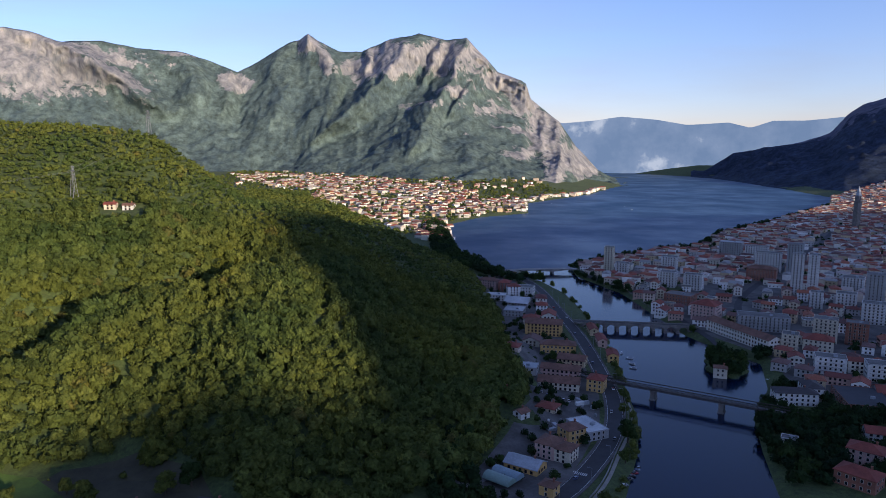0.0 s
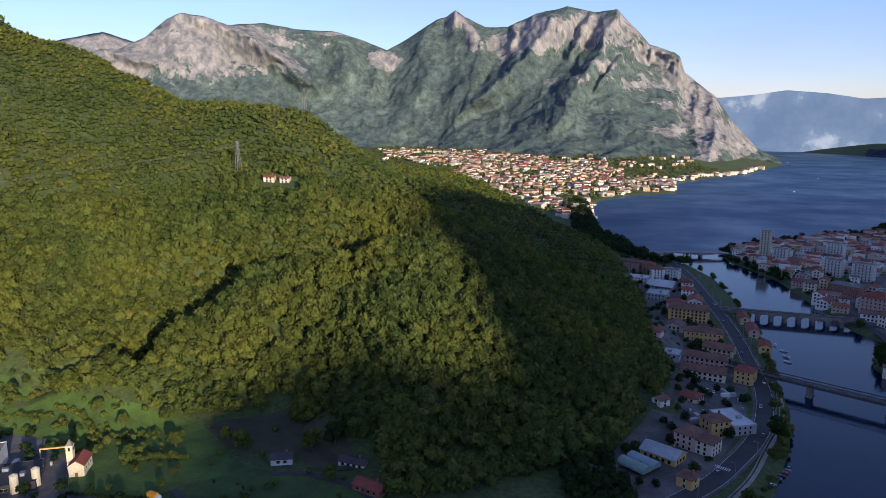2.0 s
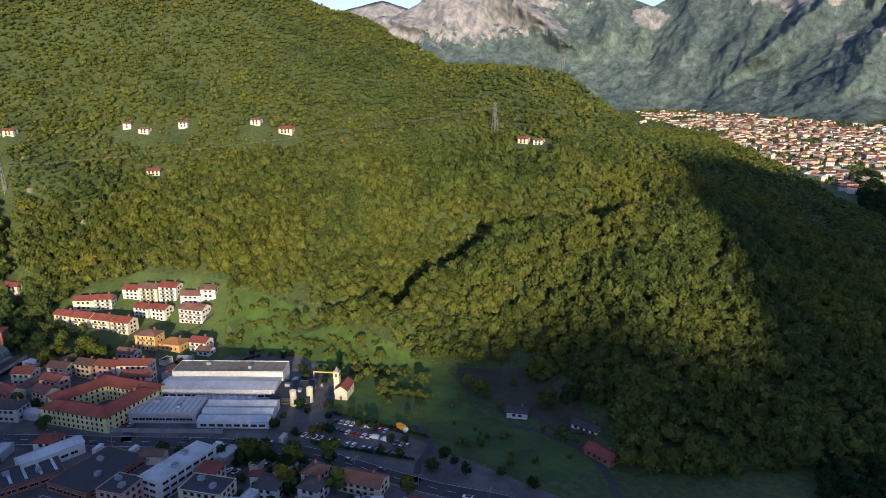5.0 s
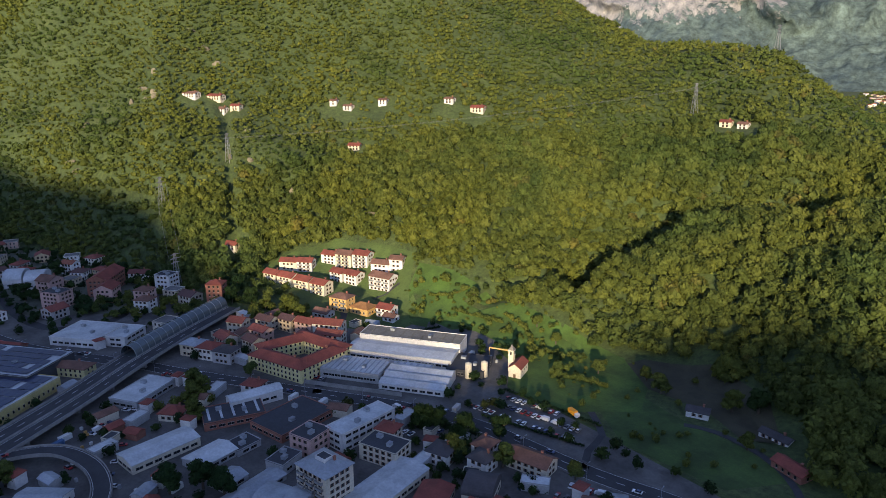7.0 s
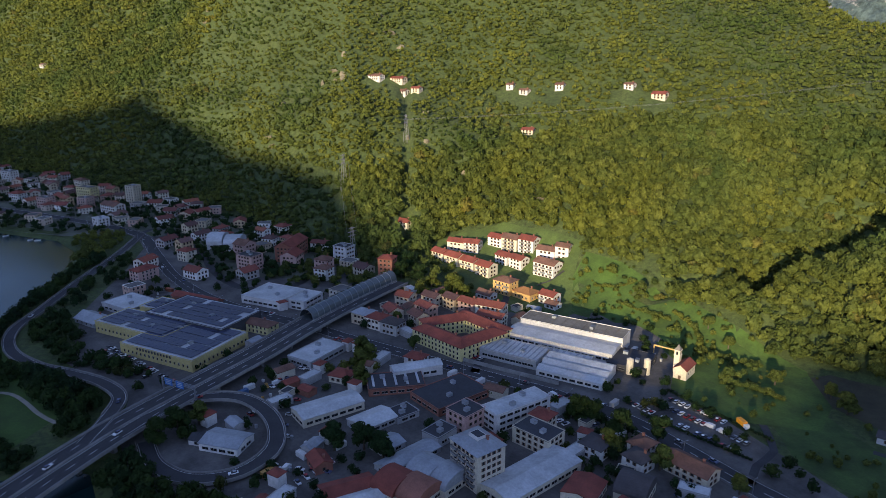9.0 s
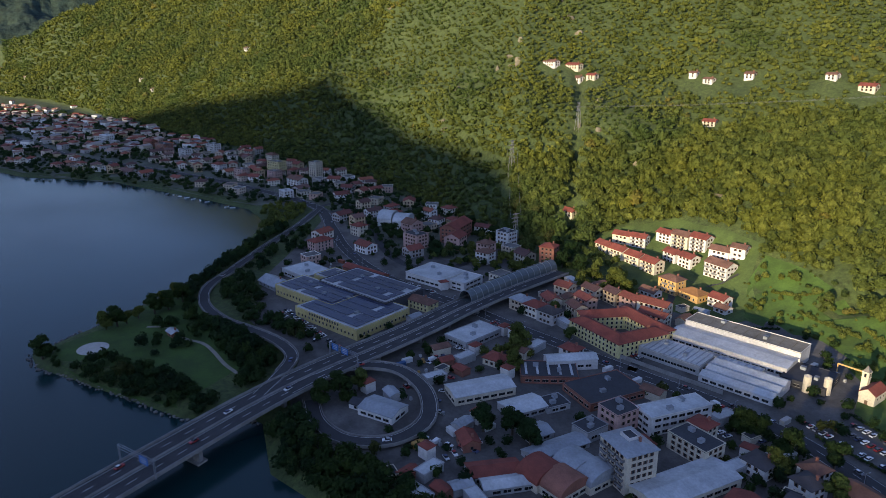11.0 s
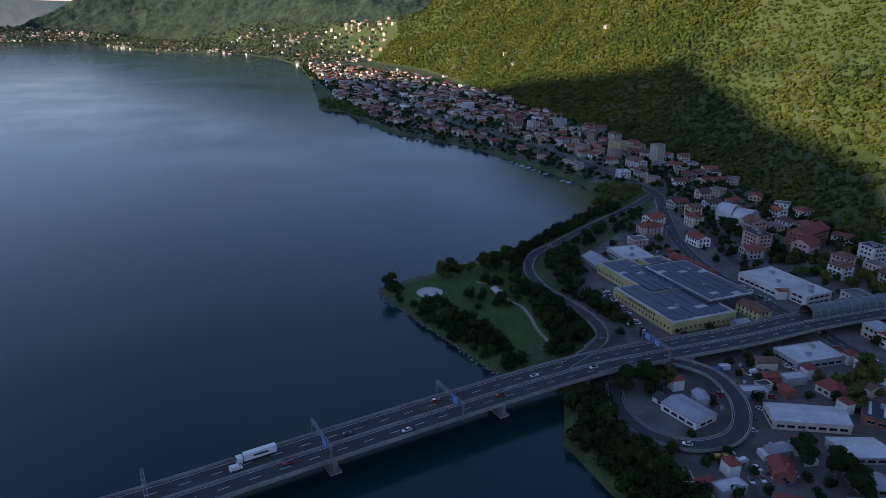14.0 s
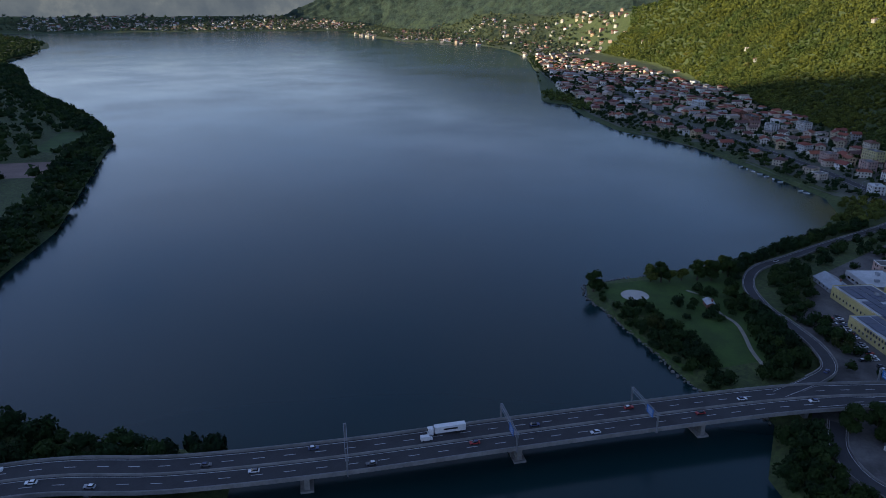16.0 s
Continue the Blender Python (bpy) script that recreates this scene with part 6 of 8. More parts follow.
# west bank, along the river road
G = "houses on the west bank"
for x, y, w, d, t, z, kind, wall, tiles in (
        (58, 850, 24, 13, -30, 15, "hip", PINK_WALL, BROWN_TILES), (76, 836, 14, 16, -13, 15, "hip", BRICK_WALL, RED_TILES), (84, 812, 15, 14, 4, 15, "hip", WALLS, TILES), (100, 815, 18, 14, -20, 14, "flat", WHITE_WALL, FLATROOF), (62, 788, 22, 14, -15, 10, "flat", WHITE_WALL, WHITE_METAL),
        (76, 716, 20, 22, -15, 10, "flat", GREY_WALL, GREY_METAL), (84, 757, 26, 22, -20, 9, "gable", GREY_WALL, WHITE_METAL), (96, 640, 34, 16, -14, 15, "gable", OCHRE_WALL, BROWN_TILES), (100, 583, 30, 14, -10, 11, "hip", OCHRE_WALL, BROWN_TILES),
        (80, 604, 15, 16, -15, 9, "gable", WALLS, TILES), (106, 548, 22, 14, -22, 9, "gable", WALLS, BROWN_TILES), (92, 520, 30, 12, -18, 10, "gable", PINK_WALL, BROWN_TILES), (86, 492, 30, 14, -15, 9.5, "gable", CREAM, BROWN_TILES), (113, 489, 12, 13, -25, 12.5, "hip", OCHRE_WALL, RED_TILES),
        (62, 508, 20, 14, -15, 9, "flat", GREY_WALL, GREY_METAL), (90, 411, 15, 24, 24, 9, "flat", GREY_WALL, WHITE_METAL), (78, 398, 13, 11, 28, 13, "hip", OCHRE_WALL, BROWN_TILES), (62, 380, 12, 14, -35, 12, "hip", PINK_WALL, BROWN_TILES),
        (70, 374, 11, 12, -35, 11, "hip", CREAM, BROWN_TILES), (46, 362, 20, 13, -33, 7.5, "gable", OCHRE_WALL, GREY_METAL), (55, 334, 8, 8, -35, 9, "hip", OCHRE_WALL, BROWN_TILES), (143, 609, 8, 22, -4, 9, "gable", WALLS, TILES),
        (142, 562, 9, 17, -8, 9, "gable", OCHRE_WALL, RED_TILES), (143, 646, 8, 22, -2, 9, "gable", WALLS, TILES), (108, 690, 14, 20, -10, 11, "gable", WALLS, TILES), (88, 672, 16, 14, -10, 12, "hip", WALLS, TILES), (110, 760, 12, 18, -6, 13, "hip", WALLS, TILES), (106, 728, 12, 14, -6, 12, "hip", WALLS, TILES), (56, 548, 14, 12, -20, 10, "hip", WALLS, TILES), (70, 440, 13, 12, -30, 10, "hip", WALLS, TILES)):
    block("bank_house", x, y, w, d, t, z, kind, wall, tiles, "plastered house between wooded slope and river road", "house", G)
hut = tagged(new("glasshouse", roof_mesh("arch", 16, 7, 3, 3, plain("pale_green_film", (0.19, 0.27, 0.23), 0.8, 0.5, 0.5))), "twin pale green arched glasshouse", "glasshouse")
hut.matrix_basis = pose(30, 343, 3.5, 0, 0, -40)
hut = tagged(new("glasshouse", roof_mesh("arch", 16, 7, 3, 3, plain("pale_film", (0.20, 0.27, 0.30), 0.8, 0.5, 0.5))), "twin pale arched glasshouse by the road", "glasshouse")
hut.matrix_basis = pose(35, 349, 3.5, 0, 0, -40)
block("white_cottage", 42, 450, 9, 8, 20, 17, "gable", WHITE_WALL, TILES, "small white cottage among the trees", base=9)

# east bank landmarks
G = "tall blocks of the town"
for x, y, w, d, t, z, kind, wall, tiles, label in (
        (234, 966, 13, 16, -20, 40, "flat", CREAM, FLATROOF, "cream tower block near the lake bridge"), (246, 940, 18, 13, -20, 22, "flat", WHITE_WALL, FLATROOF, "white block below the tower"),
        (286, 868, 20, 16, -30, 23, "flat", WHITE_WALL, FLATROOF, "white apartment block"), (312, 850, 22, 15, -30, 23, "flat", WHITE_WALL, FLATROOF, "white apartment block with balconies"),
        (465, 980, 34, 18, -30, 31, "flat", WHITE_WALL, FLATROOF, "large white hospital-like block"), (428, 826, 13, 14, -30, 53, "flat", WHITE_WALL, FLATROOF, "white twin tower block with flat roof"), (444, 820, 12, 14, -30, 53, "flat", WHITE_WALL, FLATROOF, "white twin tower block with dark stripes"),
        (490, 955, 20, 18, -30, 47, "flat", GREY_WALL, FLATROOF, "grey tower block"), (468, 738, 18, 16, -30, 45, "flat", GREY_WALL, FLATROOF, "grey tower block beside white flats"), (436, 684, 24, 16, -30, 25, "flat", WHITE_WALL, FLATROOF, "white flats with wide balconies"),
        (272, 700, 24, 22, -40, 20, "hip", PINK_WALL, RED_TILES, "rose corner house by the old bridge"), (276, 622, 80, 15, -72, 14, "gable", WALLS, BROWN_TILES, "long curved block along the water"), (312, 660, 46, 20, -18, 18, "flat", GREY_WALL, FLATROOF, "wide grey block with terraces"),
        (425, 912, 36, 18, -32, 20, "hip", BRICK_WALL, BROWN_TILES, "large brown brick hall"), (327, 990, 22, 18, -25, 23, "flat", WHITE_WALL, FLATROOF, "white block in the old town"), (306, 530, 22, 15, -25, 17, "flat", WHITE_WALL, FLATROOF, "white flats near the river"),
        (336, 512, 22, 15, -20, 17, "flat", WHITE_WALL, FLATROOF, "white flats with flat roof"), (330, 592, 24, 18, -30, 14, "hip", CREAM, RED_TILES, "low hall with a red roof"), (271, 776, 30, 22, -40, 14, "flat", BRICK_WALL, FLATROOF, "low brown modern building by the quay"),
        (469, 1120, 34, 20, -30, 27, "flat", GREY_WALL, GREY_METAL, "teal-grey office block by the lake"), (500, 1095, 34, 16, -30, 24, "flat", WHITE_WALL, FLATROOF, "long white block by the lake"), (508, 845, 24, 22, -35, 21, "flat", WHITE_WALL, FLATROOF, "white block of flats"),
        (351, 620, 20, 16, -30, 25, "flat", CREAM, FLATROOF, "cream flats"), (374, 610, 18, 15, -30, 24, "flat", BRICK_WALL, FLATROOF, "brick flats"), (413, 752, 13, 13, -30, 22, "flat", WHITE_WALL, FLATROOF, "white flats"), (440, 742, 20, 15, -30, 23, "flat", WHITE_WALL, FLATROOF, "white flats in a row"),
        (302, 586, 13, 14, -30, 20, "flat", CREAM, FLATROOF, "cream flats near the park"), (245, 464, 28, 12, -8, 12, "hip", WHITE_WALL, DARK_TILES, "long white riverside house"), (262, 474, 12, 18, -8, 13, "hip", WHITE_WALL, DARK_TILES, "white corner wing of the riverside house"), (292, 462, 30, 40, -14, 9, "flat", BRICK_WALL, TAR, "brick hall with a wide dark roof"), (208, 395, 9, 7, -30, 8, "flat", WHITE_WALL, FLATROOF, "small white boathouse at the bank"), (240, 372, 18, 14, -40, 12, "hip", PINK_WALL, RED_TILES, "rose riverside house"), (275, 400, 34, 12, -20, 9, "gable", GREY_WALL, RED_TILES, "long red-roofed depot"),
        (220, 345, 20, 14, -50, 11, "hip", BRICK_WALL, RED_TILES, "red-brown riverside house"), (330, 470, 44, 16, -18, 9, "gable", GREY_WALL, RED_TILES, "railway depot with red roofs")):
    if len(label.split()) < 4:
        label += " with flat grey roof"
    block("town_block", x, y, w, d, t, z, kind, wall, tiles, label, "apartment block", G, every=3.6)
tower = tagged(new("bell_tower", solid("bell_tower", [(-5, 5, -5, 5, -2, 62, 0), (-5.8, 5.8, -5.8, 5.8, 62, 64, 0), (-4, 4, -4, 4, 64, 76, 0)], [STONE])), "tall slender stone bell tower over the town roofs", "bell tower")
tower.matrix_basis = pose(866, 1451, 4, 0, 0, 20)
part("spire", mesh_of("spire", [(-4.3, -4.3, 76), (4.3, -4.3, 76), (4.3, 4.3, 76), (-4.3, 4.3, 76), (0, 0, 96)], [(0, 1, 4), (1, 2, 4), (2, 3, 4), (3, 0, 4), (3, 2, 1, 0)], GREY_METAL), tower)

# hillside villas in the sun
for x, y, w, d, t, k in ((-760, 323, 20, 10, 24, 0), (-744, 344, 20, 10, 24, 1), (-728, 342, 14, 10, 20, 0), (-714, 352, 12, 9, 30, 1), (-568, 402, 13, 10, 35, 1), (-595, 460, 10, 9, 30, 0), (-532, 497, 11, 8, 20, 0), (-502, 508, 15, 11, 25, 1), (-647, 433, 9, 8, 30, 0),
                         (-625, 436, 12, 7, 20, 0), (-294, 614, 11, 9, 10, 1), (-279, 616, 10, 8, 5, 0), (-560, 262, 15, 11, 25, 1), (50, 419, 9, 8, 40, 0), (-1658, -245, 14, 11, 0, 0), (-1402, -17, 14, 10, 20, 0), (-1580, -215, 12, 10, 20, 0)):
    z = float(height(x, y))
    block("hill_villa", x, y, w * 0.9, d * 0.9, t, z + 3.4, "gable", CREAM if k else WHITE_WALL, RED_TILES if k else BROWN_TILES, "pale villa with tiled roof in a forest clearing", "villa", "villas on the slope", base=z - 1.5)

# scattered houses of the towns
PROTOS = []


def protos():
    rng = random.Random(4)
    for k in range(9):
        w, d, s = rng.uniform(11, 18), rng.uniform(9, 12), rng.choice((2, 2, 2, 3, 3))
        kind = "flat" if k in (3, 7) else ("hip" if k % 2 else "gable")
        PROTOS.append((w, d, s * 3.1 + 0.5, kind, d * 0.22 if kind != "flat" else 0, block_mesh(w, d, s * 3.1 + 0.5, d * 0.22 if kind == "gable" else 0, WALLS, s)))
    for k, (w, d, h, kind, rise, me) in enumerate(PROTOS):
        PROTOS[k] += (roof_mesh(kind, w, d, h, rise, TILES if kind != "flat" else FLATROOF, 0.6, WALLS),)


protos()


def town(zone, step, turn, near, label, group, seed, wild=12.0, big=1.0, drop=0.0, clump=0.0, low=0.0):
    """Houses of their own near by; returns the places of those farther off."""
    xs, ys = [p[0] for p in zone], [p[1] for p in zone]
    x, y, rng = jitter_grid(min(xs), max(xs), min(ys), max(ys), step, seed)
    ok = inside(x, y, zone) & (near_line(x, y, MAIN_ROAD) > 13) & (near_line(x, y, [(a, b) for a, b, _ in RAMP]) > 14) & (near_line(x, y, [(a, b) for a, b, _ in HIGHWAY]) > 20)
    for line in ([(-715, 75), (-640, 92), (-560, 92), (-510, 105), (-500, 140), (-540, 175)], [(240, 655), (330, 640), (470, 610), (640, 590)], [(300, 640), (330, 760), (420, 900), (560, 1080), (800, 1420)], [(262, 830), (400, 780), (560, 720)], [(262, 1000), (420, 960), (620, 880)]):
        ok &= near_line(x, y, line) > 11
    x, y = x[ok], y[ok]
    far = []
    r2 = random.Random(seed)
    for px, py in zip(x, y):
        if r2.random() < drop or not free(px, py, 8) or (clump and float(field(px, py, 150, seed, 3)) < clump - 0.5) or (low and float(height(px, py)) < low):
            continue
        a = turn + r2.choice((0, 90)) + r2.uniform(-wild, wild)
        if math.hypot(px, py) < near:
            w, d, h, kind, rise, me, ro = PROTOS[r2.randrange(len(PROTOS))]
            z = float(height(px, py))
            o = tagged(new("town_house", me), label, "house", group)
            o.matrix_basis = pose(px, py, z, 0, 0, a)
            part("roof", ro, o)
            if kind != "flat":
                part("chimney", CHIMNEY, o, "", pose(w * 0.2, d * 0.12, h + rise * 0.7))
            TAKEN.append((px, py, 7))
        else:
            far.append((px, py, a, r2.uniform(10, 18) * big, r2.uniform(9, 13) * big, r2.choice((5.5, 6, 6.5, 8, 9.5)) * (0.65 + 0.35 * big)))
    return far


def far_town(name, rows, label, flat=0.15, seed=3):
    """Distant roofs and walls, too many and too small to count."""
    rng = np.random.default_rng(seed)
    q = np.array(rows)
    z0 = height(q[:, 0], q[:, 1])
    unit = np.array([(-1, -1, 0), (1, -1, 0), (1, 1, 0), (-1, 1, 0), (-1, -1, 1), (1, -1, 1), (1, 1, 1), (-1, 1, 1)], float)
    roof = np.array([(-1.06, -1.1, 0), (1.06, -1.1, 0), (1.06, 1.1, 0), (-1.06, 1.1, 0), (-0.9, 0, 1), (0.9, 0, 1)], float)
    wf = np.array([(0, 1, 5, 4), (1, 2, 6, 5), (2, 3, 7, 6), (3, 0, 4, 7)])
    rf = np.array([(0, 1, 5, 4), (2, 3, 4, 5), (1, 2, 5, 5), (3, 0, 4, 4)])
    vs, fs, ms, base = [], [], [], 0
    win = np.array([(-0.5, 0, -0.5), (0.5, 0, -0.5), (0.5, 0, 0.5), (-0.5, 0, 0.5)])
    for (x, y, a, w, d, h), z in zip(rows, z0):
        c, s = math.cos(radians(a)), math.sin(radians(a))
        rise = d * (0.02 if rng.random() < flat else 0.22)
        for v, f, m, top in ((unit * (w / 2, d / 2, h + 3) + (0, 0, -3), wf, 0, 0), (roof * (w / 2, d / 2, rise) + (0, 0, h), rf, 1, 0)):
            vs.append(np.stack([v[:, 0] * c - v[:, 1] * s + x, v[:, 0] * s + v[:, 1] * c + y, v[:, 2] + z], 1))
            fs.append(f + base)
            ms += [m] * len(f)
            base += len(v)
        for side in (-1, 1):
            n = max(2, int(w / 3.6))
            for k in range(n):
                for lev in range(max(1, int(h / 3.2))):
                    v = win * (1.3, 1, 1.5) + ((k + 0.5 - n / 2) * w / n, side * (d / 2 + 0.06), lev * 3.2 + 2.0)
                    vs.append(np.stack([v[:, 0] * c - v[:, 1] * s + x, v[:, 0] * s + v[:, 1] * c + y, v[:, 2] + z], 1))
                    fs.append(np.array([(0, 1, 2, 3)]) + base)
                    ms.append(2)
                    base += 4
    faces = np.concatenate(fs)
    me = bpy.data.meshes.new(name)
    me.from_pydata(np.concatenate(vs).tolist(), [], [tuple(dict.fromkeys(f)) for f in faces.tolist()])
    for m in (WALLS_FAR, TILES_FAR, GLASS):
        me.materials.append(m)
    me.polygons.foreach_set("material_index", ms)
    tagged(new(name, me), label, "town", kind="stuff")


far = town(LECCO, 16.5, -30, 900, "plastered town house with clay tiled roof", "houses of the east town", 5, 12, 1.0, 0.18)
far_town("distant_town_east", far, "dense town roofs beyond the river, in shade")
for x, y, w, d, t, z, kind, wall, tiles, label in (
        (-926, 14, 22, 13, 40, 20, "flat", YELLOW_WALL, FLATROOF, "bright yellow apartment block in the village"), (-868, 60, 12, 12, 40, 27, "flat", CREAM, FLATROOF, "tall cream apartment block"), (-1139, -149, 30, 14, 35, 18, "flat", BRICK_WALL, TAR, "long brick-red apartment block with terraces"),
        (-1190, -175, 24, 13, 35, 16, "gable", BRICK_WALL, RED_TILES, "brick-red apartment house"), (-1103, -74, 20, 12, 35, 20, "flat", WHITE_WALL, FLATROOF, "white terraced apartment block"), (-1074, -112, 18, 12, 35, 18, "flat", WHITE_WALL, FLATROOF, "white apartment block by the lane"),
        (-1293, -258, 30, 14, 30, 14, "flat", WHITE_WALL, WHITE_METAL, "white hall with flat roof"), (-830, 35, 26, 13, 30, 15, "gable", WHITE_WALL, BROWN_TILES, "long white house at the slope's foot"), (-905, -30, 16, 12, 40, 16, "flat", PINK_WALL, FLATROOF, "rose apartment block"), (-880, 10, 14, 12, 40, 16, "flat", PINK_WALL, FLATROOF, "rose corner block"),
        (-1000, 10, 16, 12, 30, 17, "hip", CREAM, BROWN_TILES, "cream house on the upper lane"), (-960, -60, 16, 12, 40, 14, "hip", WHITE_WALL, RED_TILES, "white house with red roof"), (-780, 20, 14, 12, 20, 12, "flat", WHITE_WALL, WHITE_METAL, "white roadside shop"),
        (-655, 118, 14, 12, 40, 12, "hip", PINK_WALL, RED_TILES, "rose house with red roof"), (-610, 78, 12, 11, 30, 13, "hip", CREAM, RED_TILES, "cream house with red roof"), (-575, 40, 12, 18, 30, 12, "hip", PINK_WALL, RED_TILES, "red-roofed house beside the factory")):
    if len(label.split()) < 5:
        label += " in the village"
    block("village_block", x, y, w, d, t, z, kind, wall, tiles, label, "apartment block", "larger village houses")
SUBURB = [(-525, 10), (-610, 40), (-690, 72), (-640, 165), (-560, 205), (-480, 195), (-500, 150), (-520, 100), (-545, 60)]
town(SUBURB, 18, 30, 5000, "plastered house between factory and slope", "houses between factory and slope", 16, 15, 1.0, 0.25)
town([(-470, 150), (-432, 208), (-385, 228), (-345, 215), (-335, 190), (-395, 150), (-440, 125)], 18, 35, 5000, "plastered house below the hamlet", "houses below the hamlet", 18, 15, 1.0, 0.25)
for x, y, t in ((-272, -640, 32), (-300, -672, 32)):
    o = tagged(new("boat_tent", roof_mesh("arch", 26, 12, 2.5, 4, WHITE_METAL)), "white arched tent hall by the shore", "tent hall", "tent halls by the shore")
    o.matrix_basis = pose(x, y, float(height(x, y)), 0, 0, t)
    TAKEN.append((x, y, 15))
far = town(PESCATE, 21, 40, 1150, "plastered lakeside house with clay tiled roof", "houses of the lakeside village", 6, 35, 1.0, 0.42, 0.0, 3.4)
far_town("distant_village", far, "lakeside village houses below the slope", seed=4)
far = town(MALGRATE, 23, 20, 0, "", "", 7, 60, 1.2, 0.34, 0.36)
far_town("distant_town_north", far, "sunlit town at the foot of the mountain", seed=5, flat=0.1)
far = town(GARLATE, 36, 20, 0, "", "", 8, 40, 1.05, 0.3, 0.45) + town(SOUTH_END, 30, 0, 0, "", "", 9, 40, 1.1, 0.3)
far_town("distant_town_south", far, "villages round the far end of the lake", seed=6, flat=0.1)
hill_rows = []
r9 = random.Random(9)
for k in range(15):
    b, d = r9.uniform(102.5, 109), r9.uniform(1750, 2450)
    hill_rows.append((-math.sin(radians(b)) * d, math.cos(radians(b)) * d, r9.uniform(0, 180), r9.uniform(10, 14), r9.uniform(8, 11), r9.uniform(5, 7)))
for x, y in smooth_line([(240, 1890, 0), (285, 2190, 0), (420, 2420, 0), (560, 2600, 0), (690, 2900, 0)], 24)[:, :2]:
    hill_rows.append((x - 22 + r9.uniform(-22, 8), y + r9.uniform(-8, 8), r9.uniform(0, 180), r9.uniform(13, 22), r9.uniform(10, 14), r9.uniform(7, 10)))
for k in range(120):
    b, d = r9.uniform(-8, 17), r9.uniform(2450, 3150)
    hill_rows.append((-math.sin(radians(b)) * d, math.cos(radians(b)) * d, r9.uniform(0, 180), r9.uniform(13, 22), r9.uniform(10, 14), r9.uniform(7, 10)))
far_town("distant_hill_houses", [q for q in hill_rows if float(height(q[0], q[1])) > 3], "scattered sunlit houses on the lower slopes", seed=7, flat=0)

# ---- trees of the shores, gardens and yards ----
def open_spots(zone, step, seed, gap=4.0, chance=1.0, keep_road=9.0):
    xs, ys = [p[0] for p in zone], [p[1] for p in zone]
    x, y, rng = jitter_grid(min(xs), max(xs), min(ys), max(ys), step, seed)
    ok = inside(x, y, zone) & (rng.random(len(x)) < chance)
    x, y = x[ok], y[ok]
    ok = (near_line(x, y, MAIN_ROAD) > keep_road) & (near_line(x, y, [(a, b) for a, b, _ in RAMP]) > 7) & (near_line(x, y, [(a, b) for a, b, _ in HIGHWAY]) > 14) & (near_line(x, y, [(a, b) for a, b, _ in LOOP]) > 7)
    x, y = x[ok], y[ok]
    if TAKEN and len(x):
        t = np.array(TAKEN)
        t = t[(t[:, 0] > min(xs) - 60) & (t[:, 0] < max(xs) + 60) & (t[:, 1] > min(ys) - 60) & (t[:, 1] < max(ys) + 60)]
        for a, b, c in t:
            keep = (x - a) ** 2 + (y - b) ** 2 > (c + gap) ** 2
            x, y = x[keep], y[keep]
    ok = height(x, y) > 0.6
    for f in FIELDS:
        ok &= ~inside(x, y, f)
    return x[ok], y[ok]


def grove(name, zone, step, lo, hi, seed, label, chance=1.0, gap=3.0, shapes=None, mat=None):
    x, y = open_spots(zone, step, seed, gap, chance)
    if len(x):
        size = np.random.default_rng(seed).uniform(lo, hi, len(x))
        forest(name, x, y, size, shapes or LEAFY, mat or LEAF, label, "trees", seed=seed)


def along_bank(name, line, inner, step, lo, hi, seed, label, chance=0.9, mat=None, shapes=None):
    """Trees that lean over the water along a stretch of bank."""
    p = smooth_line([(a, b, 0) for a, b in line], step)
    rng = np.random.default_rng(seed)
    xs, ys = [], []
    t = np.gradient(p[:, :2], axis=0)
    t /= np.linalg.norm(t, axis=1, keepdims=True)
    for k in np.arange(2.0, inner, step * 0.9):
        keep = rng.random(len(p)) < chance
        xs.append((p[:, 0] - t[:, 1] * k + rng.uniform(-2, 2, len(p)))[keep])
        ys.append((p[:, 1] + t[:, 0] * k + rng.uniform(-2, 2, len(p)))[keep])
    x, y = np.concatenate(xs), np.concatenate(ys)
    ok = (height(x, y) > 0.2) & (near_line(x, y, [(a, b) for a, b, _ in HIGHWAY]) > 13) & (near_line(x, y, [(a, b) for a, b, _ in RAMP]) > 6) & (near_line(x, y, MAIN_ROAD) > 7.5)
    for f in FIELDS:
        ok &= ~inside(x, y, f)
    x, y = x[ok], y[ok]
    forest(name, x, y, rng.uniform(lo, hi, len(x)), shapes or LEAFY, mat or LEAF, label, "trees", seed=seed)


TAKEN.append((-418.1, -62.3, 6))      # room for the kiosk
SHORE = "leafy trees and bushes along the bank"
grove("bank_trees", [(-268, -6), (-305, -8), (-316, 4), (-290, 12), (-262, 30), (-215, 62), (-180, 70), (-185, 48)], 5.0, 2.2, 4.2, 31, SHORE, mat=DARK_LEAF)
grove("park_trees", [(-389, -114), (-372, -100), (-350, -78), (-326, -50), (-318, -36), (-332, -32), (-359, -54), (-378, -72), (-398, -100)], 4.4, 1.6, 3.6, 32, SHORE, 0.8, mat=DARK_LEAF)
grove("park_trees", [(-405, -134), (-418, -140), (-425, -132), (-400, -118), (-392, -122)], 4.0, 1.2, 2.2, 58, SHORE, 0.5, mat=DARK_LEAF)
grove("park_trees", [(-410, -82), (-438, -73), (-456, -59), (-423, -41), (-402, -46), (-386, -60), (-392, -72)], 6.5, 2.0, 4.4, 59, "tall trees in a band across the park", 0.45, mat=DARK_LEAF)
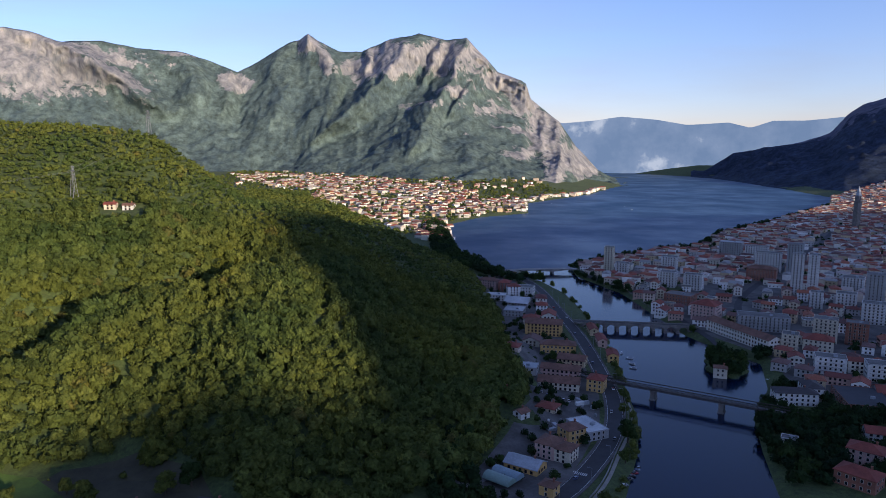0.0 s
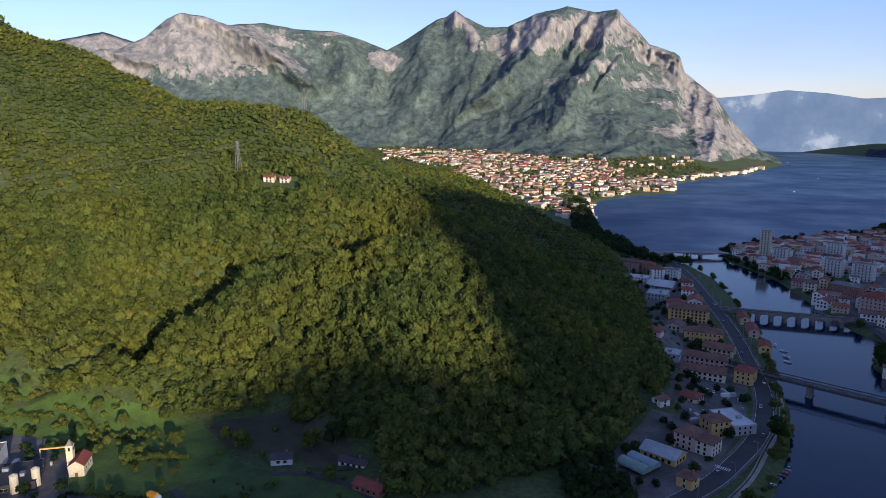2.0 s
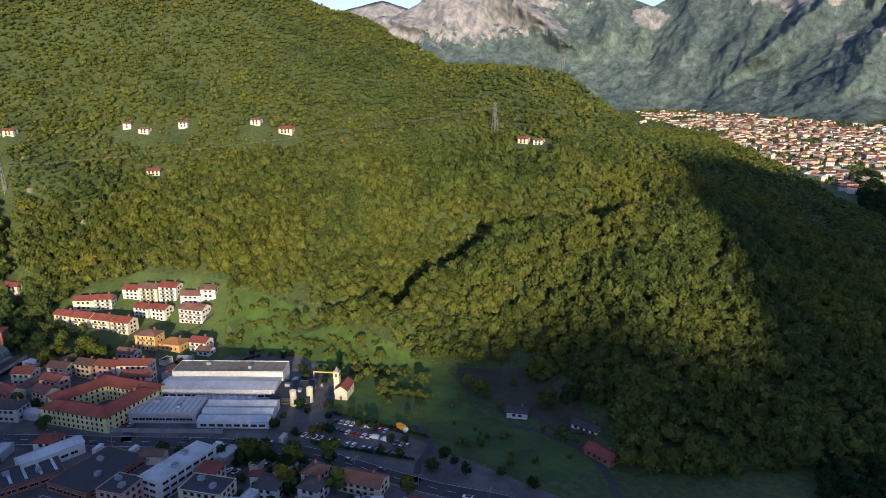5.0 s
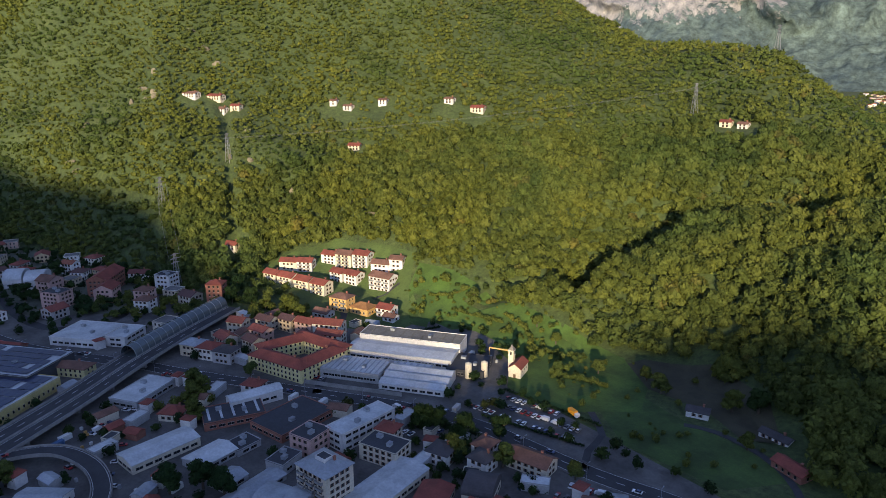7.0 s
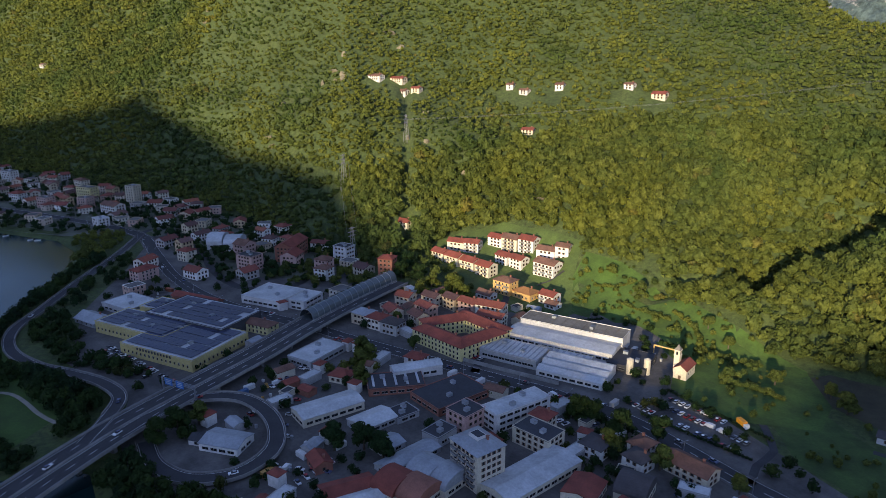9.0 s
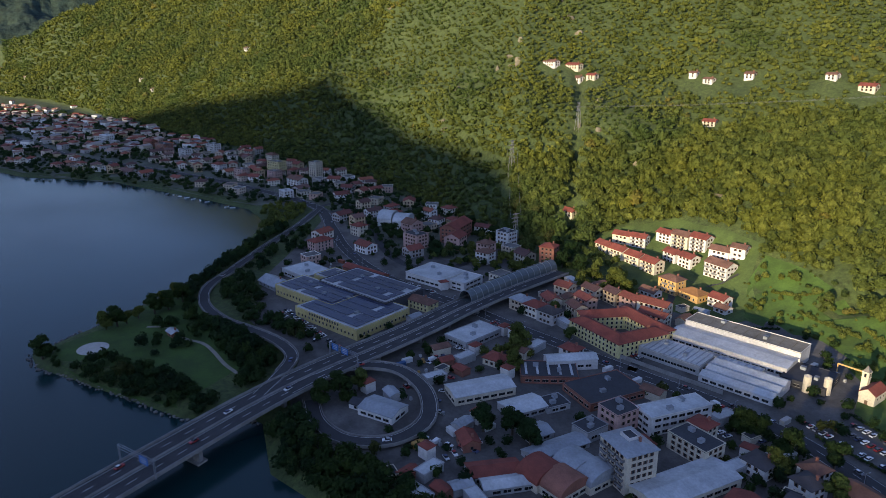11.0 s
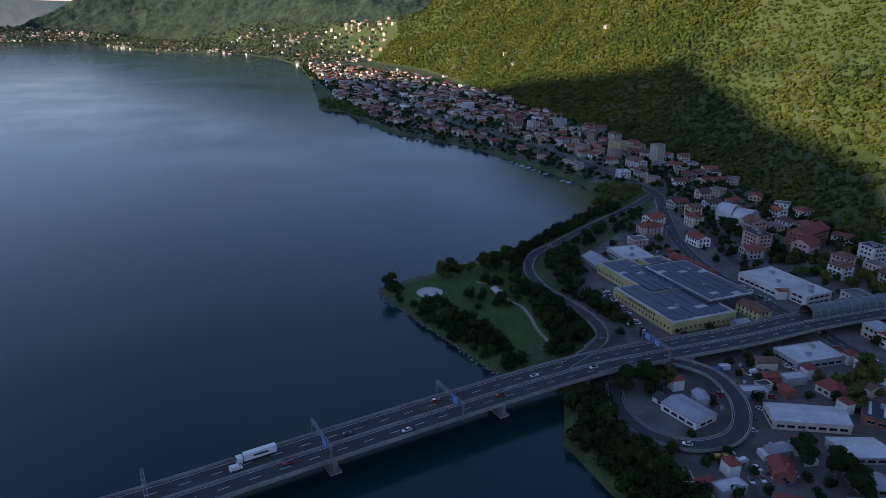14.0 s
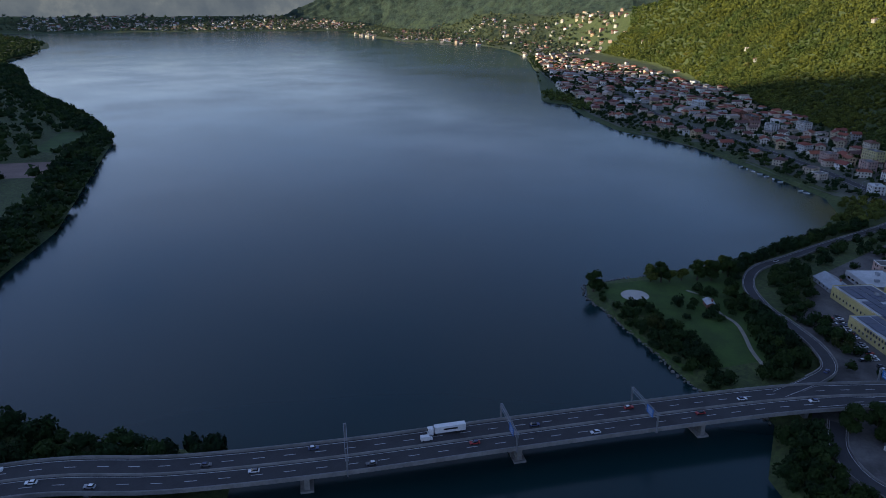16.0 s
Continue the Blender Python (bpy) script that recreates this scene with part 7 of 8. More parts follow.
grove("slip_road_trees", [(-392, -26), (-425, -45), (-458, -60), (-500, -62), (-545, -46), (-600, -22), (-660, 10), (-655, 22), (-590, -14), (-535, -40), (-500, -54), (-462, -54), (-428, -40), (-398, -18)], 5.0, 2.4, 4.4, 33, "trees between slip road and lake", 0.95, mat=DARK_LEAF)
grove("slip_road_trees", [(-423, -41), (-430, -30), (-390, -15), (-361, -3), (-346, -10), (-340, -24), (-358, -21), (-374, -27), (-400, -38)], 5.0, 2.6, 5.0, 34, "tall trees between slip road and lawn", 0.9, mat=DARK_LEAF)
grove("slip_road_trees", [(-385, 12), (-410, -4), (-430, -20), (-465, -34), (-500, -36), (-525, -22), (-500, -8), (-470, -12), (-440, -8), (-410, 12), (-392, 22)], 6.0, 2.4, 4.2, 35, "trees between slip road and factory", 0.75, mat=DARK_LEAF)
grove("shore_trees", [(-640, 22), (-590, -2), (-535, -24), (-525, -8), (-580, 22), (-640, 46)], 7.0, 2.4, 4.2, 36, "trees behind the slip road", 0.7, mat=DARK_LEAF)
grove("shore_trees", [(-608, -26), (-650, -8), (-690, 0), (-745, -16), (-735, 30), (-700, 40), (-660, 14)], 7, 2.4, 4.4, 30, "trees on the lake shore", 0.75)
grove("east_end_trees", [(-168, -202), (-135, -268), (-128, -310), (-150, -400), (-60, -420), (-10, -350), (-50, -250), (-110, -180)], 6.0, 2.6, 4.8, 37, "dark trees at the bridge's east end", 0.9, mat=DARK_LEAF)
along_bank("bank_trees_south", [(-135, -330), (-150, -400), (-221, -488), (-298, -550), (-398, -667), (-561, -856), (-657, -1053), (-787, -1438), (-991, -1846), (-1148, -2217), (-1400, -2458)], 46, 8.5, 3.6, 6.4, 38, "dark trees along the eastern lake shore", 0.92, DARK_LEAF, LEAFY_FAR)
grove("fields_trees", [(-90, -420), (-200, -520), (-380, -700), (-540, -880), (-630, -1060), (-760, -1440), (-960, -1850), (-1100, -2200), (-1380, -2460), (-1700, -2950), (-1850, -3500), (-1980, -3950), (-1400, -3600), (-900, -2200), (-500, -1400), (-250, -800), (0, -500)], 22, 5, 9, 39, "trees among fields by the shore", 0.75, shapes=LEAFY_FAR, mat=DARK_LEAF)
along_bank("bank_trees_west", [(20, 260), (60, 300), (93, 336), (117, 392), (131, 444), (137, 498), (147, 567)][::1], 7, 7, 1.6, 3.4, 40, SHORE, 0.65)
along_bank("bank_trees_river", [(147, 575), (153, 656), (154, 749), (150, 838), (133, 909)], 8, 7, 2.2, 3.6, 41, SHORE, 0.6)
grove("strip_trees", [(-10, 330), (0, 300), (16, 290), (30, 305), (24, 335), (10, 362), (20, 390), (2, 395)], 5.5, 2.2, 4.2, 64, "dark trees at the wood's foot by the road", 0.85, 0.5, None, DARK_LEAF)
along_bank("bank_trees_mouth", [(133, 909), (91, 955), (57, 1038), (22, 1148), (10, 1350), (1, 1558)], 40, 9, 4, 7, 42, "dark trees where the river leaves the lake", 0.8, DARK_LEAF)
along_bank("bank_trees_quay", [(220, 840), (186, 950), (190, 1018), (249, 1097), (349, 1158), (449, 1226), (568, 1429), (624, 1479), (834, 1715), (1193, 2138)][::-1], 14, 9, 3.0, 5.5, 43, "quay trees on the town side", 0.7, DARK_LEAF)
grove("park_east_trees", [(192, 392), (210, 445), (245, 498), (262, 505), (300, 425), (420, 465), (330, 380), (240, 340), (185, 345)], 6.2, 2.6, 4.8, 44, "dark trees on the east bank", 0.95, mat=DARK_LEAF)
grove("park_east_trees", [(236, 650), (248, 612), (268, 562), (282, 575), (262, 625), (250, 660)], 6, 2.6, 4.6, 45, "park trees by the old bridge", 0.9, mat=DARK_LEAF)
grove("yard_trees", INDUSTRY, 11, 1.6, 3.6, 46, "garden trees between houses and workshops", 0.55, 1.5, None, DARK_LEAF)
grove("yard_trees", [(-270, 88), (-236, 62), (-205, 75), (-190, 150), (-150, 190), (-170, 215), (-240, 225), (-262, 200), (-240, 150), (-262, 110)], 9, 1.5, 3.4, 63, "dark garden trees among the workshops", 0.6, 0.5, None, DARK_LEAF)
grove("garden_trees", [(-520, 120), (-470, 170), (-430, 200), (-400, 232), (-420, 255), (-500, 260), (-560, 235), (-600, 200), (-545, 150)], 8, 2.2, 4.0, 47, "garden trees below the hamlet", 0.75, 3)
grove("meadow_shrubs", MEADOWS[1], 5.0, 0.6, 2.6, 61, "shrubs and young trees on the meadow slope", 0.45, 1)
grove("meadow_shrubs", MEADOWS[0], 6, 0.6, 2.2, 62, "shrubs round the meadow", 0.10, 1)
grove("garden_trees", [(-340, 105), (-318, 118), (-322, 140), (-352, 140), (-372, 140), (-350, 112)], 7, 2.4, 4, 48, "garden trees beside the road", 0.8, 3)
grove("village_trees", PESCATE, 9, 2.4, 4.6, 49, "garden trees of the lakeside village", 0.62, -2.0, LEAFY_FAR, DARK_LEAF)
grove("village_trees", [(-1140, -425), (-1215, -475), (-1240, -530), (-1330, -575), (-1310, -520), (-1215, -430), (-1150, -395)], 9, 3, 5.5, 60, "dark trees on the village point", 0.9, 1, LEAFY_FAR)
grove("town_trees", LECCO, 18, 2.4, 4.6, 50, "trees in courts and streets", 0.5, 2, LEAFY_FAR, DARK_LEAF)
grove("strip_trees", STRIP, 9, 1.8, 3.4, 51, "trees behind the riverside houses", 0.55, 1.0, None, DARK_LEAF)
grove("valley_trees", [(-60, 1350), (12, 1580), (100, 1775), (222, 1885), (262, 2190), (480, 2560), (300, 2900), (-300, 3100), (-900, 3100), (-900, 2600), (-560, 2150), (-330, 1800), (-160, 1400)], 15, 3.2, 6, 52, "trees and hedges among the houses", 0.55, 1, LEAFY_FAR)
grove("plain_trees", [(-2200, -990), (-2480, -1210), (-2740, -1530), (-2690, -1820), (-3050, -2440), (-3330, -2560), (-3520, -2700), (-3147, -3147), (-2552, -3645), (-2080, -3935), (-2300, -4300), (-3400, -3500), (-4000, -2700), (-3400, -1250), (-2700, -750)], 30, 6, 11, 53, "trees and hedges on the far plain", 0.6, 1, LEAFY_FAR, LEAF_HAZED)
along_bank("bank_trees_garlate", [(-2552, -3645), (-3147, -3147), (-3520, -2700), (-3330, -2560), (-3054, -2443), (-2692, -1818), (-2742, -1534), (-2482, -1225), (-2200, -1010), (-1682, -738), (-1233, -529), (-1215, -470), (-1108, -400), (-1005, -309), (-981, -256), (-936, -185), (-859, -115), (-749, -21)][::-1], 9, 10, 2.2, 4.6, 54, "trees on the village shore", 0.5, DARK_LEAF, LEAFY_FAR)
grove("slope_foot_trees", [(-470, 205), (-560, 210), (-640, 175), (-790, 140), (-900, 100), (-1060, 10), (-1290, -120), (-1530, -250), (-1620, -230), (-1300, 10), (-1050, 110), (-820, 230), (-640, 280), (-540, 290)], 8.5, 3, 5.2, 55, "forest edge above the village", 0.95, 3, LEAFY_FAR)

grove("far_shore_trees", SOUTH_END, 34, 7, 13, 56, "trees among houses on the far shore", 0.4, 1, LEAFY_FAR, LEAF_HAZED)
grove("far_shore_trees", [(-2120, -3960), (-2340, -4330), (-2000, -4480), (-1500, -4600), (-1500, -4250), (-1900, -4050)], 30, 7, 11, 57, "wood on the far shore", 0.6, 1, LEAFY_FAR, LEAF_HAZED)


def tree_maker(name, seed, tall, spread, mat, label):
    """A tree of its own: tapered trunk with limbs, and a crown of many clumps."""
    rng = np.random.default_rng(seed)
    bm = bmesh.new()
    bmesh.ops.create_cone(bm, segments=9, radius1=0.045 * tall, radius2=0.02 * tall, depth=tall * 0.6, matrix=Matrix.Translation((0, 0, tall * 0.3)))
    for k in range(6):
        a = k * 1.05 + rng.uniform(0, 0.5)
        d = Vector((math.cos(a), math.sin(a), rng.uniform(0.5, 1.1))).normalized()
        m = Matrix.Translation(Vector((0, 0, tall * (0.28 + 0.05 * k))) + d * spread * 0.35) @ d.to_track_quat("Z", "Y").to_matrix().to_4x4()
        bmesh.ops.create_cone(bm, segments=6, radius1=0.018 * tall, radius2=0.006 * tall, depth=spread * 0.75, matrix=m)
    me = bpy.data.meshes.new("trunk")
    bm.to_mesh(me)
    bm.free()
    me.materials.append(BARK)
    root = tagged(new(name), label, "tree", "single trees")
    part("trunk", me, root)
    vs, fs, base = [], [], 0
    for k in range(9):
        v, f = crown_shape(2, 110, seed * 20 + k, 0.95, 0.36)
        a, q = rng.uniform(0, 6.28), rng.uniform(0.0, 0.62) * spread
        s = spread * rng.uniform(0.42, 0.6)
        v = v * s + (math.cos(a) * q, math.sin(a) * q, tall * rng.uniform(0.28, 0.8) - abs(q) * 0.12)
        vs.append(v)
        fs.append(f + base)
        base += len(v)
    crown = array_mesh("crown", np.concatenate(vs), np.concatenate(fs), [mat])
    crown.attributes.new("tone", "FLOAT", "POINT").data.foreach_set("value", np.full(base, 0.25 + 0.5 * rng.random(), np.float32))
    part("crown", crown, root)
    return root


def single_trees():
    kinds = [tree_maker("tree", k + 1, h, s, m, "broad green tree with a rounded crown") for k, (h, s, m) in enumerate(((13, 5.5, LEAF), (10, 4.2, LEAF), (15, 6.2, DARK_LEAF)))]
    pine = tree_maker("umbrella_pine", 7, 13, 5.8, DARK_LEAF, "dark umbrella pine in a garden")
    spots = [(-439, -104, 2), (-445, -93, 0), (-407, -132, 1), (-442, -98, 2), (-452, -87, 1), (-458, -78, 2), (-463, -70, 2), (-468, -72, 0), (-476, -62, 2), (-482, -66, 0), (-318, 28, 2), (-312, 18, 2), (-322, 38, 0), (-340, 128, 0), (-345, 136, 0), (-358, 138, 0), (-320, 122, 0), (-250, 104, 2),
             (-262, 100, 2), (-268, 88, 2), (-236, 202, 2), (-216, 210, 2), (-206, 196, 0), (-186, 206, 0), (-158, 222, 1), (-420, 238, 0), (-412, 236, 0), (-404, 236, 0), (-426, 236, 0), (-438, 226, 0), (-452, 222, 2), (-466, 214, 2), (-480, 226, 2), (-500, 222, 2), (-392, 176, 1), (-350, 168, 1), (-230, 300, 1), (-214, 318, 1), (-190, 330, 1),
             (-176, 322, 0), (-140, 330, 0), (-128, 334, 2), (-118, 300, 1), (-255, 330, 1), (-275, 335, 1), (-300, 345, 0), (-330, 330, 0), (120, 440, 1), (112, 398, 2), (128, 470, 1), (104, 372, 1), (133, 505, 1), (-560, 190, 2), (-600, 180, 2), (-640, 140, 2), (-590, 105, 2), (-530, 130, 2)]
    kinds[0].matrix_basis, kinds[1].matrix_basis, kinds[2].matrix_basis = (pose(x, y, float(height(x, y)) - 0.2) for x, y, _ in spots[:3])
    rng = random.Random(8)
    for x, y, k in spots[3:]:
        copy_thing(kinds[k], pose(x, y, float(height(x, y)) - 0.2, 0, 0, rng.uniform(0, 360)))
    pine.matrix_basis = pose(-231, 206, float(height(-231, 206)))
    copy_thing(pine, pose(-203, 222, float(height(-203, 222)), 0, 0, 70))


single_trees()

# ---- the island ----
def island():
    n = 28
    ring = [(math.cos(k * 2 * math.pi / n) * (16 + 3 * math.sin(k * 1.7)), math.sin(k * 2 * math.pi / n) * (30 + 4 * math.sin(k * 2.3))) for k in range(n)]
    vs = [(x, y, -3) for x, y in ring] + [(x * 0.93, y * 0.93, 1.3) for x, y in ring] + [(x * 0.6, y * 0.6, 2.0) for x, y in ring] + [(0, 0, 2.2)]
    fs = [(k, (k + 1) % n, n + (k + 1) % n, n + k) for k in range(n)] + [(n + k, n + (k + 1) % n, 2 * n + (k + 1) % n, 2 * n + k) for k in range(n)] + [(2 * n + k, 2 * n + (k + 1) % n, 3 * n) for k in range(n)]
    o = tagged(new("island", mesh_of("island", vs, fs, GROUND, True)), "small wooded island with stone edge in the river", "island", kind="structure")
    o.matrix_basis = pose(233, 552, 0, 0, 0, -18)
    rng = np.random.default_rng(3)
    a, q = rng.uniform(0, 6.28, 44), np.sqrt(rng.uniform(0.02, 0.95, 44))
    x, y = np.cos(a) * q * 15, np.sin(a) * q * 28 + 3
    c, s = math.cos(radians(-18)), math.sin(radians(-18))
    forest("island_trees", x * c - y * s + 233, x * s + y * c + 552, rng.uniform(3.4, 6.2, 44), LEAFY, DARK_LEAF, "dark trees covering the island", "trees", ground_z=np.full(44, 1.5))
    block("island_house", 219, 528, 10, 8, -20, 8, "hip", CREAM, BROWN_TILES, "small pale house at the island's tip", base=1.0)


island()

def hedgerows():
    xs, ys = [], []
    for line in ([(-338, 318, 0), (-318, 322, 0), (-298, 326, 0)], [(-300, 332, 0), (-282, 330, 0), (-268, 322, 0)], [(-262, 318, 0), (-246, 322, 0), (-232, 330, 0)], [(-228, 296, 0), (-214, 304, 0), (-200, 306, 0)], [(-362, 318, 0), (-350, 326, 0), (-342, 336, 0)]):
        p = smooth_line(line, 1.7)
        xs.append(p[:, 0])
        ys.append(p[:, 1])
    x, y = np.concatenate(xs), np.concatenate(ys)
    forest("hedgerows", x, y, np.random.default_rng(65).uniform(1.0, 2.2, len(x)), LEAFY, LEAF, "dark hedgerows across the sunlit meadow", "hedge", seed=65)


hedgerows()


# ---- small sheds and lean-tos that fill the yards ----
def sheds():
    rng = random.Random(33)
    kinds = []
    for w, d, h, roof, wall, tiles in ((9, 6, 3.6, "gable", GREY_WALL, GREY_METAL), (7, 5, 3.2, "flat", CREAM, TAR), (11, 7, 4.4, "gable", CREAM, BROWN_TILES), (8, 6, 3.4, "gable", BRICK_WALL, RED_TILES), (12, 6, 4.0, "flat", GREY_WALL, WHITE_METAL), (6, 5, 5.8, "hip", WHITE_WALL, RED_TILES)):
        rise = 0 if roof == "flat" else d * 0.2
        kinds.append((w, d, wall_mesh(w, d, h, rise if roof == "gable" else 0, wall, 0.6), roof_mesh(roof, w, d, h, rise, tiles, 0.35, wall), solid("door", [(-1.3, 1.3, d / 2 - 0.05, d / 2 + 0.06, 0, 2.6, 0)], [GREY_METAL])))
    xs, ys, _ = jitter_grid(-460, -130, 40, 300, 9.5, 34)
    ok = inside(xs, ys, INDUSTRY) & (near_line(xs, ys, MAIN_ROAD) > 12) & (near_line(xs, ys, [(a, b) for a, b, _ in HIGHWAY]) > 17) & (near_line(xs, ys, [(a, b) for a, b, _ in LOOP]) > 11) & (near_line(xs, ys, HAMLET_LANE) > 7) & (near_line(xs, ys, [(a, b) for a, b, _ in RAMP]) > 12)
    ok &= ~((xs > -290) & (ys > 222))
    for x, y in zip(xs[ok], ys[ok]):
        w, d, walls, roof, door = kinds[rng.randrange(len(kinds))]
        if rng.random() < 0.62 and free(x, y, 3.6):
            o = tagged(new("shed", walls), "small low shed or lean-to between the workshops", "shed", "sheds in the yards")
            o.matrix_basis = pose(x, y, float(height(x, y)) + 0.05, 0, 0, rng.choice((12, 102, 30, 120)) + rng.uniform(-4, 4))
            part("roof", roof, o)
            part("door", door, o)
            TAKEN.append((x, y, 0.5 * w))


sheds()

# ---- vehicles ----
CAR_PAINT = palette("car_paint", [(0.70, 0.70, 0.70), (0.75, 0.75, 0.75), (0.04, 0.04, 0.045), (0.30, 0.31, 0.33), (0.62, 0.62, 0.64), (0.06, 0.08, 0.16), (0.35, 0.03, 0.03), (0.12, 0.12, 0.13)], "object", 0.3, 0.95)
RUBBER = plain("rubber", (0.02, 0.02, 0.02), 0.8, 2.0, 0.9)
WHITE_PAINT = plain("white_paint", (0.75, 0.75, 0.74), 0.9, 1.0, 0.4)


def wheel_mesh(r, w):
    bm = bmesh.new()
    bmesh.ops.create_cone(bm, cap_ends=True, segments=14, radius1=r, radius2=r, depth=w, matrix=Matrix.Rotation(radians(90), 4, "X"))
    me = bpy.data.meshes.new("wheel")
    bm.to_mesh(me)
    bm.free()
    me.materials.append(RUBBER)
    return me


WHEEL, BIG_WHEEL = wheel_mesh(0.33, 0.22), wheel_mesh(0.5, 0.35)


def car_maker():
    body = extruded("body", [(-0.86, 0.3), (0.86, 0.3), (0.9, 0.55), (0.84, 0.86), (-0.84, 0.86), (-0.9, 0.55)], -2.1, 2.1, [CAR_PAINT])
    root = tagged(new("car", body), "small passenger car with dark windows", "car", "cars")
    cab = mesh_of("cabin", [(-1.7, -0.8, 0.86), (0.95, -0.8, 0.86), (0.95, 0.8, 0.86), (-1.7, 0.8, 0.86), (-1.3, -0.66, 1.4), (0.2, -0.66, 1.4), (0.2, 0.66, 1.4), (-1.3, 0.66, 1.4)], [(0, 1, 5, 4), (1, 2, 6, 5), (2, 3, 7, 6), (3, 0, 4, 7)], GLASS)
    part("glazing", cab, root, "dark glass")
    part("roof", mesh_of("roof", [(-1.32, -0.67, 1.4), (0.22, -0.67, 1.4), (0.22, 0.67, 1.4), (-1.32, 0.67, 1.4), (-1.25, -0.6, 1.47), (0.12, -0.6, 1.47), (0.12, 0.6, 1.47), (-1.25, 0.6, 1.47)], [(0, 1, 5, 4), (1, 2, 6, 5), (2, 3, 7, 6), (3, 0, 4, 7), (4, 5, 6, 7)], CAR_PAINT), root)
    for x in (-1.3, 1.35):
        for y in (-0.8, 0.8):
            part("wheel", WHEEL, root, "", pose(x, y, 0.33))
    return root


def truck(x, y, z, turn):
    root = tagged(new("lorry"), "white articulated lorry with dark lettering bars", "lorry")
    root.matrix_basis = pose(x, y, z, 0, 0, turn)
    t = part("trailer", solid("trailer", [(-8.0, 5.2, -1.25, 1.25, 1.1, 4.0, 0), (-8.0, 5.0, -0.5, 0.5, 0.75, 1.1, 1)], [WHITE_PAINT, RUBBER]), root)
    for s in (-1.27, 1.27):
        part("text_bar", solid("text_bar", [(-4.5, 1.5, s - 0.02, s + 0.02, 2.3, 3.0, 0)], [GLASS]), t)
    c = part("cab", extruded("cab", [(-1.2, 0.5), (1.2, 0.5), (1.2, 3.2), (1.0, 3.6), (-1.0, 3.6), (-1.2, 3.2)], 5.7, 8.0, [WHITE_PAINT]), root)
    part("windscreen", solid("windscreen", [(7.98, 8.05, -1.05, 1.05, 1.9, 3.0, 0)], [GLASS]), c)
    for wx in (-6.8, -5.5, -4.2, 4.6, 7.0):
        for wy in (-1.05, 1.05):
            part("wheel", BIG_WHEEL, root, "", pose(wx, wy, 0.5))


def van_maker():
    root = tagged(new("van", extruded("van", [(-2.4, 0.35), (2.5, 0.35), (2.5, 1.1), (1.7, 1.35), (1.2, 2.15), (-2.4, 2.2)], -0.95, 0.95, [WHITE_PAINT])), "white delivery van with a short bonnet", "van", "vans")
    part("windscreen", mesh_of("windscreen", [(-0.8, 1.28, 2.02), (0.8, 1.28, 2.02), (0.8, 1.7, 1.4), (-0.8, 1.7, 1.4)], [(0, 1, 2, 3)], GLASS), root)
    for y in (-1.5, 1.6):
        for x in (-0.85, 0.85):
            part("wheel", WHEEL, root, "", pose(x, y, 0.33, 0, 0, 90))
    return root


